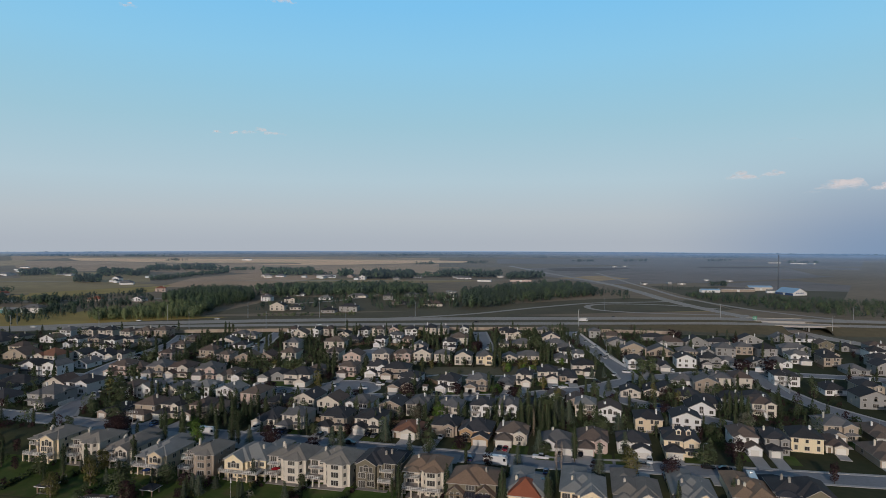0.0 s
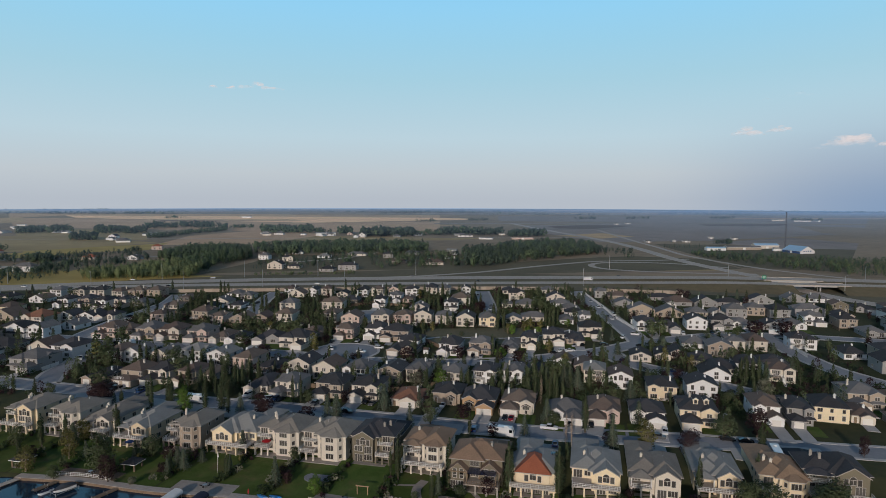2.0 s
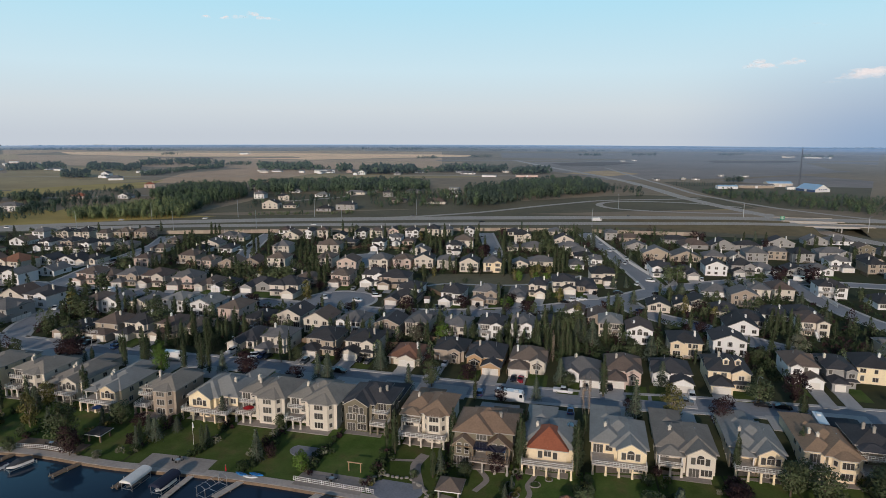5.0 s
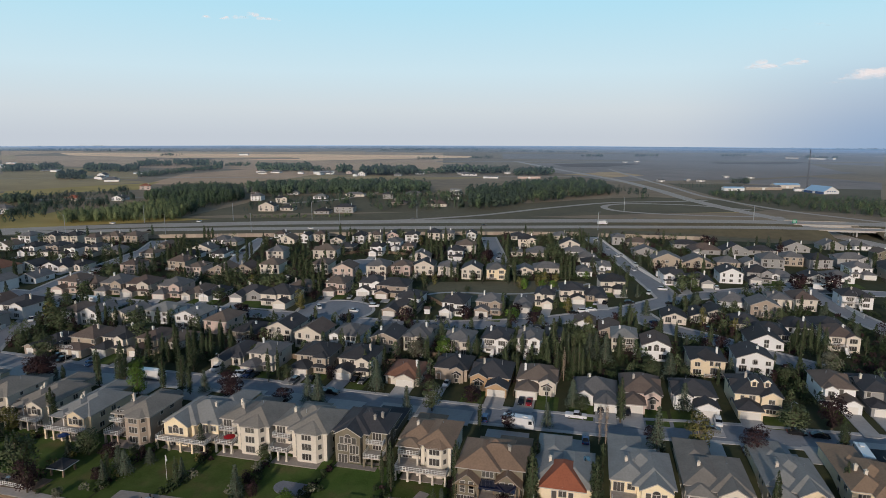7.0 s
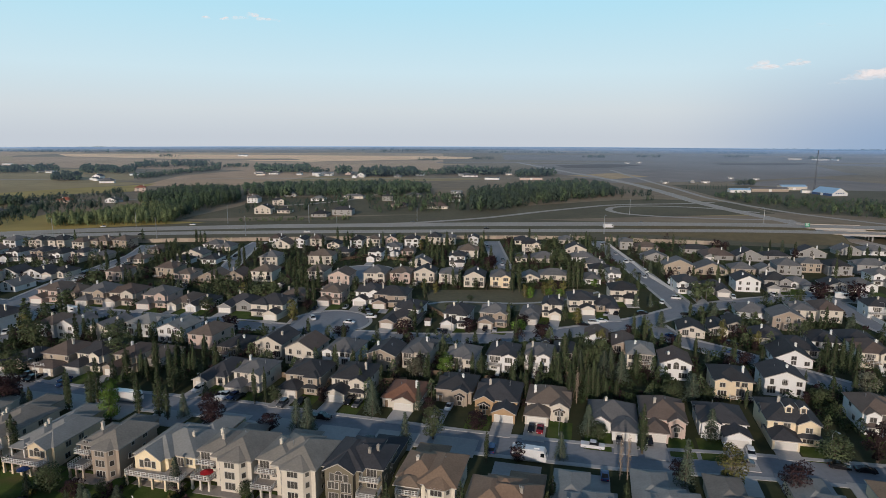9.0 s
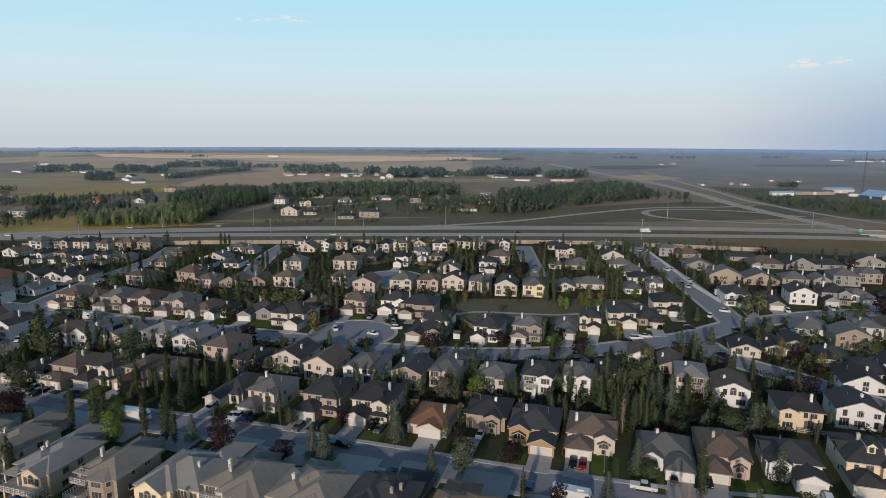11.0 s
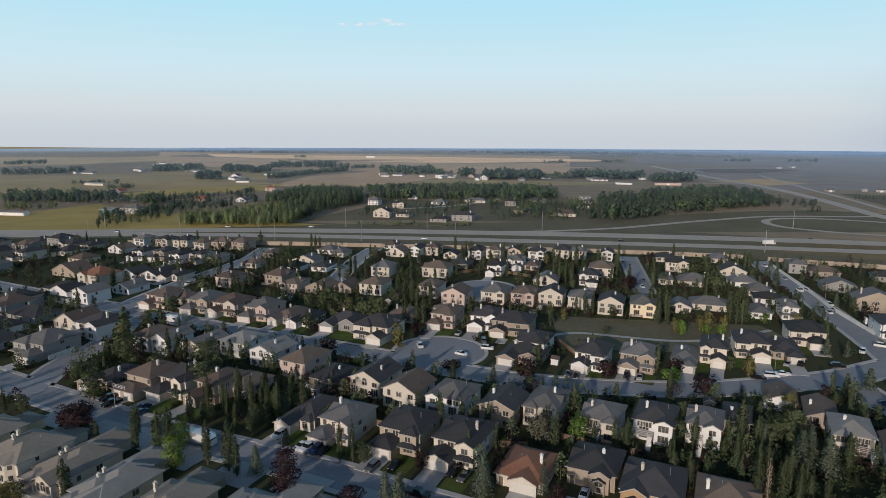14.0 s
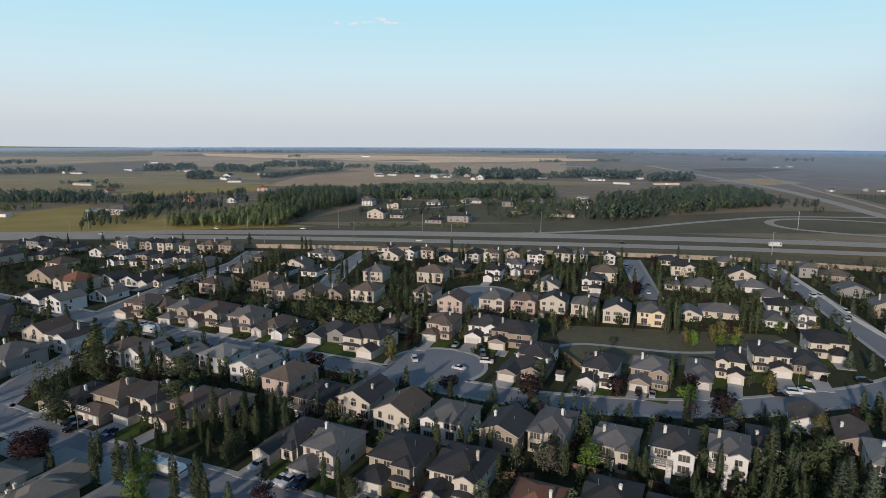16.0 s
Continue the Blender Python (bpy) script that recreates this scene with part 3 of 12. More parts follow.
sign_root = thing("road_sign", pose(312, 548, 0), "green highway sign on a steel post", "road sign")
s = Shape()
s.tube((0, 0, -0.2), (0, 0, 9), 0.2, 0.16, 8)
s.tube((0, 0, 8), (-2.5, 0, 8), 0.1, 0.1, 6)
part("post", (s, [METAL]), sign_root)
s = Shape()
s.box(-3.6, 0.2, -0.25, -0.13, 6.4, 9.4)
board = part("board", (s, [GREENPOST]), sign_root)
for k in range(3):
    s = Shape()
    s.box(-3.2, -0.4 - 0.5 * (k % 2), -0.29, -0.26, 8.6 - 0.8 * k, 8.95 - 0.8 * k)
    part("lettering_bar", (s, [TRIM]), board)

# noise wall between the houses and the highway
panel_shape = Shape()
panel_shape.box(0, 5.9, -0.12, 0.12, -0.3, 2.6)
panel_shape.box(-0.02, 5.92, -0.18, 0.18, 2.6, 2.75)
PANEL = panel_shape.mesh("panel", [WALLS["tan"]])
pier_shape = Shape()
pier_shape.box(-0.25, 0.25, -0.25, 0.25, -0.3, 2.95)
PIER = pier_shape.mesh("pillar", [WALLS["tan"]])


def panel_wall(pts, label, name="noise_wall", panel=PANEL, pillar=PIER, length=6.0):
    root = thing(name, Matrix.Identity(4), label, "wall" if name == "noise_wall" else "fence")
    line = [Vector(p) for p in pts]
    for a, b in zip(line, line[1:]):
        n = max(1, round((b - a).length / length))
        turn = math.degrees(math.atan2(b.y - a.y, b.x - a.x))
        for i in range(n):
            p = a + (b - a) * (i / n)
            z = ground_z(p.x, p.y)
            part("panel", panel, root, "", pose(p.x, p.y, z, 0, 0, turn))
            if pillar:
                part("pillar", pillar, root, "", pose(p.x, p.y, z, 0, 0, turn))
    return root


panel_wall(((-290, 512), (-170, 526), (-60, 531), (30, 533), (80, 532), (128, 527)), "long cream noise wall with square pillars")
panel_wall(((141, 522), (180, 512), (218, 503)), "cream noise wall behind the bungalows")


# ---- fields and far country ----
def field(x0, x1, y0, y1, mat, label, tilt=0.0, z=0.3):
    g = Shape()
    n = 8
    for i in range(n):
        a, b = x0 + (x1 - x0) * i / n, x0 + (x1 - x0) * (i + 1) / n
        g.face([(a, y0 + (a - x0) * tilt, z), (b, y0 + (b - x0) * tilt, z), (b, y1 + (b - x0) * tilt, z), (a, y1 + (a - x0) * tilt, z)])
    slab("field", g, [mat], label, "field")


def land(pts, mat, label, z):
    """A field with straight hedge lines for edges."""
    g = Shape()
    g.face([(x, y, z) for x, y in pts])
    if g_up(pts) < 0:
        g.f[0] = g.f[0][::-1]
    slab("field", g, [mat], label, "field")


def g_up(pts):
    return sum(a[0] * b[1] - b[0] * a[1] for a, b in zip(pts, pts[1:] + pts[:1]))


land([(-2465, 3886), (178, 4181), (2737, 3593), (2181, 2873), (125, 2935), (-868, 2966), (-1956, 3096)], GREYFIELD, "far fields dulled in colour for haze", 0.032)
land([(-1923, 3045), (-730, 2927), (121, 2841), (104, 2452), (-698, 2627), (-1471, 2702), (-1493, 2377)], BROWNFIELD, "brown harvested field", 0.033)
land([(-1471, 2702), (-698, 2627), (104, 2452), (215, 2360), (182, 2214), (92, 2184), (-312, 1938), (-789, 2152), (-1261, 2388)], SUNLIT_FIELD, "golden stubble field with sunlight painted in", 0.034)
land([(-1474, 2347), (-1245, 2358), (-780, 2127), (-308, 1918), (90, 2133), (58, 1379), (-425, 1485), (-1013, 1632)], BROWNFIELD, "brown harvested field", 0.035)
land([(-1005, 1618), (-623, 1482), (-482, 1159), (-600, 1132), (-671, 1100)], GREENFIELD, "dull green pasture", 0.036)
land([(-451, 1283), (-375, 1485), (-233, 1463), (-197, 1283), (-209, 1056), (-419, 1035)], BROWNFIELD, "ploughed brown field", 0.037)
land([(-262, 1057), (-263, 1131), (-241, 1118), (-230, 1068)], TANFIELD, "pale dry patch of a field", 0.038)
land([(-600, 990), (-525, 984), (-435, 1052), (-417, 1093), (-388, 937), (-468, 896), (-461, 773)], YELLOWFIELD, "yellowing pasture", 0.039)
land([(-197, 1283), (51, 1218), (154, 1202), (48, 1144), (-228, 1144)], GREENFIELD, "green pasture behind the wood", 0.040)
land([(-361, 618), (-358, 694), (-328, 663), (-218, 637), (-306, 601), (-337, 581)], YELLOWFIELD, "roadside pasture", 0.041)
land([(-1060, 1196), (-737, 1304), (-431, 1086), (-579, 884), (-714, 840)], GREENFIELD, "wide olive pasture", 0.042)
land([(-513, 634), (-497, 749), (-430, 702), (-403, 660), (-371, 570), (-421, 539)], YELLOWFIELD, "yellow-green paddock", 0.043)
land([(-425, 543), (-372, 571), (-405, 662), (-381, 685), (-341, 663), (-185, 630), (-295, 588), (-365, 563)], YELLOWFIELD, "olive roadside pasture", 0.044)
land([(-559, 874), (-505, 956), (-459, 893), (-475, 829), (-512, 814)], YELLOWFIELD, "yellowing pasture", 0.045)
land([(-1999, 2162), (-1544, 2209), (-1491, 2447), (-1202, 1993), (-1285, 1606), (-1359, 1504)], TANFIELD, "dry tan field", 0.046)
land([(364, 2685), (1979, 2613), (1414, 1882), (777, 1947), (290, 2115)], GREYFIELD, "far field dulled grey-brown for cloud shade", 0.047)
land([(307, 1766), (777, 1947), (1355, 1805), (1030, 1385), (767, 1243), (541, 1129), (331, 1096), (287, 1380)], GREYFIELD, "bare flat toned grey-brown for cloud shade", 0.048)
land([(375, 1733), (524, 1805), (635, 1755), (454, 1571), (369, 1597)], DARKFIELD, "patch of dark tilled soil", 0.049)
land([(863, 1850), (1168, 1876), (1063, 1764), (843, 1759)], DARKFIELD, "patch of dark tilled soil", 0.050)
land([(-217, 649), (-191, 763), (-191, 854), (35, 862), (91, 865), (127, 758), (28, 684), (-128, 672)], VERGE, "rough lawns of the acreages", 0.051)
# dark grass tone here partly stands in for cloud shade
land([(28, 687), (127, 758), (226, 809), (297, 829), (371, 791), (363, 680), (25, 628), (-132, 649)], VERGE, "dark grass of the interchange", 0.052)
land([(410, 1053), (711, 974), (460, 649), (367, 692)], VERGE, "dark rough grass beside the service road", 0.053)
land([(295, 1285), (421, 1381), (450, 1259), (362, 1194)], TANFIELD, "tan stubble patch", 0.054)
land([(1104, 1765), (1226, 1639), (954, 1287), (935, 1385)], PRAIRIE, "brown harvested field", 0.055)
land([(515, 1076), (751, 1218), (780, 1063), (678, 930), (603, 955)], GREYFIELD, "bare flat toned grey-brown for cloud shade", 0.056)
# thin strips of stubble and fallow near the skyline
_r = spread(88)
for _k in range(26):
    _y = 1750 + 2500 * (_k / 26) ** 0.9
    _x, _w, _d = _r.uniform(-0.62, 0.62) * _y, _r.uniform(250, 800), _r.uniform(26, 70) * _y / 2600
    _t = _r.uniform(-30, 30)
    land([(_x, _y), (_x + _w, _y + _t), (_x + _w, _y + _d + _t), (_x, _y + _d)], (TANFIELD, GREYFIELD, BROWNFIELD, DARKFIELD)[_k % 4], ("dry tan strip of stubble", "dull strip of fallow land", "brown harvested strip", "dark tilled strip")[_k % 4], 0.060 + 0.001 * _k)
field(210, 330, 665, 735, GREENFIELD, "grass island inside the loop ramp", 0, 0.04)

# a low rise on the far left horizon
g = Shape()
for i in range(14):
    a, b = radians(-60 + 2.1 * i), radians(-60 + 2.1 * (i + 1))
    ha, hb = 18 * min(1, (14 - i) / 7), 18 * min(1, (13 - i) / 7)
    g.face([(math.sin(a) * 3900, math.cos(a) * 3900, 0), (math.sin(b) * 3900, math.cos(b) * 3900, 0), (math.sin(b) * 4600, math.cos(b) * 4600, hb), (math.sin(a) * 4600, math.cos(a) * 4600, ha)][::-1])
slab("hill", g, [GREENFIELD], "low far rise of the prairie", "hill")

# lightened blue-green leaf tones stand in for haze over the far woods
WOODS = leafy("haze_tinted_woodland_leaves", (0.085, 0.120, 0.064), 0.2, 0.15)
WOODS_DARK = leafy("haze_tinted_dark_spruce", (0.052, 0.074, 0.056), 0.2, 0.15)
WOODS_AUTUMN = leafy("turning_aspen_leaves", (0.185, 0.22, 0.10), 0.2, 0.2)


def crown_clumps(shape, r, x, y, z, rx, rz, n, size):
    """One far crown: many small upright clumps over a rounded, uneven form, with loose sprays between them."""
    shape.crowns.append((len(shape.v), x, y, z, rx, rz))
    turns = r.uniform(0, 6.28)
    count = max(5, n // 5) if n < 40 else n // 3
    plump = 0.4 if n < 40 else 0.3
    for k in range(count):
        u = 0.95 - 1.75 * (k + r.random() * 0.8) / count
        w = turns + 2.4 * k + r.uniform(-0.5, 0.5)
        s = math.sqrt(max(0.04, 1 - u * u)) * r.uniform(0.45, 0.9)
        px_, py_, pz_ = x + rx * s * math.cos(w), y + rx * s * math.sin(w), z + rz * u
        q = rx * plump * r.uniform(0.75, 1.25)
        base = len(shape.v)
        turn, lift = r.uniform(0, 1.57), q * r.uniform(0.8, 1.15)
        shape.v.append((px_ + r.uniform(-0.3, 0.3) * q, py_ + r.uniform(-0.3, 0.3) * q, pz_ + lift))
        for j in range(4):
            e = q * r.uniform(0.75, 1.25)
            shape.v.append((px_ + e * math.cos(turn + 1.571 * j), py_ + e * math.sin(turn + 1.571 * j), pz_ + q * r.uniform(-0.3, 0.3)))
        shape.v.append((px_, py_, pz_ - lift * 0.8))
        for j in range(4):
            a, b = base + 1 + j, base + 1 + (j + 1) % 4
            shape.f += [(base, a, b), (base + 5, b, a)]
        shape.m += [0] * 8
    for _ in range(n // 5):
        u, w = r.uniform(-1, 1), r.uniform(0, 2 * math.pi)
        s = math.sqrt(max(0, 1 - u * u)) * r.uniform(0.85, 1.1)
        p = Vector((x + rx * s * math.cos(w), y + rx * s * math.sin(w), z + rz * u))
        q = size * r.uniform(0.25, 0.55)
        a = Vector((r.gauss(0, 1), r.gauss(0, 1), r.gauss(0, 1))).normalized()
        b = a.orthogonal().normalized() * q
        c = a.cross(b)
        shape.face([p - b, p - c * 0.8, p + b, p + c * 0.8])


def soften(me, shape):
    """Far foliage is lit like one fuzzy crown: each clump's shading follows the roundness of its whole tree."""
    me.polygons.foreach_set("use_smooth", [True] * len(me.polygons))
    n = len(me.vertices)
    co, no = np.empty(n * 3), np.empty(n * 3)
    me.vertices.foreach_get("co", co)
    me.vertex_normals.foreach_get("vector", no)
    co, no = co.reshape(n, 3), no.reshape(n, 3)
    for k, (a, x, y, z, rx, rz) in enumerate(shape.crowns):
        b = shape.crowns[k + 1][0] if k + 1 < len(shape.crowns) else n
        out = (co[a:b] - (x, y, z - rz * 0.3)) / (rx, rx, rz)
        no[a:b] = 0.45 * no[a:b] + out / np.maximum(0.2, np.linalg.norm(out, axis=1, keepdims=True))
    no /= np.maximum(1e-6, np.linalg.norm(no, axis=1, keepdims=True))
    me.normals_split_custom_set_from_vertices(no.tolist())


def inside(x, y, poly):
    hit = False
    for (xa, ya), (xb, yb) in zip(poly, poly[1:] + poly[:1]):
        if (ya > y) != (yb > y) and x < (xb - xa) * (y - ya) / (yb - ya) + xa:
            hit = not hit
    return hit


WOOD_MIX = {"haze_tinted_woodland_leaves": (WOODS, WOODS, WOODS_DARK, WOODS), "haze_tinted_dark_spruce": (WOODS_DARK, WOODS_DARK, WOODS_DARK, WOODS), "turning_aspen_leaves": (WOODS_AUTUMN, WOODS_AUTUMN, WOODS, WOODS_AUTUMN)}


def wood(poly, count, seed, low, high, mat, label, clumps=56, size=0.9, slim=1.0):
    """One stand of far trees, of several kinds and ages."""
    r, g, n = spread(seed), Shape(), 0
    xs, ys = [p[0] for p in poly], [p[1] for p in poly]
    while n < count:
        x, y = r.uniform(min(xs), max(xs)), r.uniform(min(ys), max(ys))
        if not inside(x, y, poly):
            continue
        n += 1
        h = low * 0.7 + (high - low * 0.7) * r.betavariate(2.0, 2.8)
        wide = h * r.uniform(0.17, 0.42) * slim * (1.0 if clumps >= 40 else 1.6)
        first = len(g.m)
        g.tube((x, y, -0.2), (x, y, h * 0.5), 0.18, 0.1, 3)
        crown_clumps(g, r, x, y, h * 0.56, wide, h * 0.44, clumps, size * h / 9)
        g.m[first:] = [r.randrange(4)] * (len(g.m) - first)
    me = g.mesh("woodland", WOOD_MIX[mat.name])
    soften(me, g)
    return tagged(new("woodland", me), label, "trees", "", "stuff")


def belt(xa, ya, xb, yb, count, seed, low, high, mat, label="dark far shelterbelt of trees", clumps=24, width=10):
    r, g = spread(seed), Shape()
    for i in range(count):
        k = r.random()
        x, y, h = xa + (xb - xa) * k + r.uniform(-width, width), ya + (yb - ya) * k + r.uniform(-width, width), r.uniform(low, high)
        crown_clumps(g, r, x, y, h * 0.5, h * r.uniform(0.4, 0.8), h * 0.5, clumps, h * 0.28)
    me = g.mesh("shelterbelt", [mat])
    soften(me, g)
    return tagged(new("shelterbelt", me), label, "trees", "", "stuff")


wood([(-620, 720), (-440, 760), (-430, 800), (-610, 800)], 130, 4, 8, 14, WOODS_DARK, "dark trees round an acreage")
wood([(-306, 601), (-213, 620), (-219, 660), (-265, 722), (-288, 707), (-297, 666), (-322, 630)], 520, 1, 8, 13, WOODS_AUTUMN, "stand of young yellow-green aspens beside the highway", 60, 0.7, 0.72)
wood([(-218, 640), (-216, 673), (-221, 721), (-210, 754), (-205, 816), (-238, 924), (-285, 952), (-318, 934), (-326, 868), (-321, 798), (-269, 733)], 820, 2, 10, 15, WOODS, "dense green poplar wood", 56, 0.8, 0.8)
wood([(-360, 567), (-354, 599), (-347, 627), (-345, 667), (-337, 703), (-326, 739), (-325, 791), (-358, 868), (-370, 832), (-383, 792), (-395, 757), (-422, 705), (-431, 669)], 230, 3, 5, 10, WOODS_DARK, "dark spruce windbreak round an acreage", 48)
wood([(-209, 844), (-148, 858), (-98, 857), (-33, 864), (19, 879), (21, 988), (-39, 1010), (-116, 1010), (-172, 990), (-242, 970)], 620, 5, 10, 16, WOODS, "green wood behind the acreages", 56)
wood([(62, 742), (56, 697), (68, 701), (102, 726), (139, 759), (181, 796), (227, 838), (256, 860), (275, 946), (279, 1018), (234, 1019), (185, 997), (135, 948), (89, 903), (66, 880)], 720, 6, 9, 16, WOODS_DARK, "dark dense wood along the exit ramp", 56)
wood([(110, 850), (190, 860), (240, 920), (220, 990), (150, 940)], 130, 7, 11, 18, WOODS, "green trees standing over the dark wood", 56)
wood([(233, 845), (299, 844), (320, 900), (283, 946)], 46, 335, 5, 10, WOODS_DARK, "spruces round houses beside the cross road", 48)
wood([(380, 866), (381, 780), (392, 738), (404, 684), (426, 647), (442, 617), (487, 586), (625, 739), (556, 765), (523, 805), (488, 842), (448, 850), (427, 899)], 620, 9, 4, 9, WOODS, "scrubby green bush beside the service road", 44)
wood([(384, 850), (395, 738), (428, 650), (470, 605), (560, 700), (500, 790), (430, 840)], 70, 11, 4, 9, WOODS_AUTUMN, "yellowing bushes among the roadside scrub", 44)
wood([(510, 1036), (542, 1036), (545, 1050), (512, 1050)], 26, 12, 9, 12, WOODS_DARK, "clump of dark trees behind the sheds", 40)
wood([(-160, 630), (-60, 642), (-60, 652), (-160, 642)], 70, 8, 2, 4, WOODS_AUTUMN, "low yellowing hedge along the acreage fence", 26)
wood([(560, 560), (900, 520), (1000, 640), (700, 660)], 200, 10, 4, 8, WOODS, "scrubby bush along the highway")
wood([(-50, 690), (60, 700), (60, 860), (-60, 850)], 170, 13, 5, 11, WOODS, "garden trees among acreage houses")
wood([(-180, 690), (-60, 700), (-80, 850), (-180, 840)], 110, 14, 4, 9, WOODS_DARK, "garden trees among acreage houses")
wood([(-817, 1326), (-802, 1354), (-774, 1374), (-729, 1374), (-824, 1554), (-875, 1554), (-908, 1534), (-927, 1506)], 170, 301, 9, 15, WOODS_DARK, "dark shelter trees round farmsteads", 26, 1.3)
wood([(-610, 1145), (-565, 1145), (-594, 1205), (-641, 1205)], 60, 302, 9, 16, WOODS_DARK, "dark trees round a farmstead", 26, 1.3)
wood([(-669, 1345), (-564, 1346), (-626, 1496), (-743, 1495)], 140, 303, 9, 16, WOODS_DARK, "dark shelter trees round farmsteads", 26, 1.3)
wood([(-488, 1173), (-473, 1233), (-464, 1318), (-431, 1461), (-451, 1531), (-488, 1388), (-499, 1303), (-517, 1243)], 160, 304, 7, 12, WOODS, "hedge of mixed trees between fields", 26, 1.3)
wood([(-645, 1531), (-580, 1597), (-453, 1533), (-494, 1673), (-630, 1737), (-703, 1671)], 160, 305, 11, 18, WOODS_DARK, "tall dark shelter trees", 26, 1.3)
wood([(-458, 1572), (-405, 1599), (-420, 1659), (-475, 1632)], 30, 306, 7, 12, WOODS, "loose row of field trees", 26, 1.3)
wood([(-327, 1367), (-270, 1347), (-218, 1377), (-241, 1527), (-300, 1497), (-362, 1517)], 150, 307, 11, 18, WOODS, "tall green shelter trees", 26, 1.3)
wood([(-212, 1377), (-182, 1388), (-187, 1428), (-218, 1417)], 26, 308, 7, 12, WOODS, "loose row of field trees", 26, 1.3)
wood([(-155, 1320), (-130, 1320), (-135, 1380), (-162, 1380)], 32, 309, 13, 20, WOODS, "tall green shelter trees", 26, 1.3)
wood([(-105, 1258), (-42, 1242), (-45, 1332), (-112, 1348)], 90, 310, 13, 20, WOODS_DARK, "tall dark shelter trees", 26, 1.3)
wood([(-40, 1242), (2, 1250), (2, 1340), (-42, 1332)], 66, 311, 12, 19, WOODS_DARK, "tall dark shelter trees", 26, 1.3)
wood([(5, 1275), (54, 1293), (57, 1373), (5, 1355)], 40, 312, 7, 12, WOODS, "low farmyard trees", 26, 1.3)
wood([(54, 1293), (121, 1293), (183, 1293), (195, 1383), (129, 1383), (57, 1383)], 130, 313, 10, 18, WOODS_DARK, "tall dark shelter trees", 26, 1.3)
wood([(185, 1234), (264, 1250), (283, 1340), (198, 1324)], 90, 314, 9, 16, WOODS_DARK, "dark shelter trees", 26, 1.3)
wood([(182, 2111), (257, 2113), (264, 2173), (187, 2171)], 20, 315, 8, 13, WOODS_DARK, "far clump of dark trees", 18, 1.8)
wood([(595, 2286), (679, 2290), (696, 2350), (610, 2346)], 20, 316, 8, 13, WOODS_DARK, "far clump of dark trees", 18, 1.8)
wood([(805, 2324), (901, 2328), (924, 2388), (825, 2384)], 20, 317, 8, 13, WOODS_DARK, "far clump of dark trees", 18, 1.8)
wood([(1129, 2338), (1239, 2342), (1270, 2402), (1157, 2398)], 20, 318, 8, 13, WOODS_DARK, "far clump of dark trees", 18, 1.8)
wood([(1326, 2124), (1437, 2128), (1477, 2188), (1363, 2184)], 20, 319, 8, 13, WOODS_DARK, "far clump of dark trees", 18, 1.8)
wood([(-1807, 3001), (-1638, 3013), (-1670, 3073), (-1843, 3061)], 24, 320, 7, 11, WOODS_DARK, "far clump of dark trees", 18, 1.8)
wood([(-920, 2341), (-842, 2345), (-863, 2405), (-943, 2401)], 24, 321, 7, 11, WOODS_DARK, "far clump of dark trees", 18, 1.8)
wood([(7, 2012), (69, 2014), (71, 2074), (7, 2072)], 24, 322, 7, 11, WOODS_DARK, "far clump of dark trees", 18, 1.8)
wood([(-187, 3013), (38, 3028), (38, 3088), (-190, 3073)], 24, 323, 7, 11, WOODS_DARK, "far clump of dark trees", 18, 1.8)
wood([(-461, 773), (-427, 794), (-395, 825), (-384, 911), (-400, 951), (-414, 865), (-448, 834), (-484, 813)], 120, 324, 5, 10, WOODS_DARK, "dark windbreak round acreages", 40, 1.0)
wood([(-375, 640), (-386, 700), (-392, 755), (-399, 769), (-393, 714), (-383, 654)], 60, 325, 5, 9, WOODS_DARK, "dark spruce hedge along a paddock", 40, 1.0)
wood([(-446, 751), (-420, 756), (-442, 796), (-469, 791)], 60, 326, 7, 13, WOODS, "mixed trees in front of an acreage", 40, 1.0)
wood([(-624, 748), (-592, 771), (-548, 772), (-504, 787), (-529, 827), (-576, 812), (-622, 811), (-657, 788)], 160, 327, 8, 15, WOODS, "mixed trees along a farm lane", 40, 1.0)
wood([(-542, 663), (-521, 688), (-501, 691), (-522, 721), (-543, 718), (-566, 693)], 40, 328, 5, 10, WOODS_AUTUMN, "yellowing bushes along a farm lane", 40, 1.0)
wood([(-736, 994), (-675, 1025), (-688, 1045), (-750, 1014)], 40, 329, 4, 8, WOODS_DARK, "low trees round a farm building", 26, 1.2)
wood([(-618, 924), (-589, 939), (-601, 959), (-631, 944)], 20, 330, 6, 10, WOODS, "field trees", 26, 1.2)
wood([(-1045, 1181), (-1007, 1208), (-956, 1300), (-1000, 1360), (-1057, 1268), (-1098, 1241)], 100, 331, 8, 14, WOODS_DARK, "dark far shelterbelt", 18, 1.6)
wood([(-1386, 1531), (-1354, 1645), (-1419, 1725), (-1458, 1611)], 60, 332, 9, 14, WOODS_DARK, "dark far shelterbelt", 18, 1.6)
wood([(271, 799), (289, 805), (292, 815), (274, 809)], 6, 334, 6, 9, WOODS_DARK, "spruces beside the cross road", 40, 1.0)
wood([(-760, 600), (-560, 640), (-560, 655), (-760, 620)], 60, 27, 2, 4, WOODS, "row of young shrubs in the paddock", 18)
r_ = spread(77)
for k in range(40):
    y = 2850 + 1350 * k / 40
    x = r_.uniform(-0.75, 0.75) * y
    long_ = r_.uniform(160, 760)
    belt(x, y, x + long_, y + r_.uniform(-40, 40), int(10 + long_ / 11), 100 + k, 3, 7, WOODS_DARK if k % 3 else WOODS)
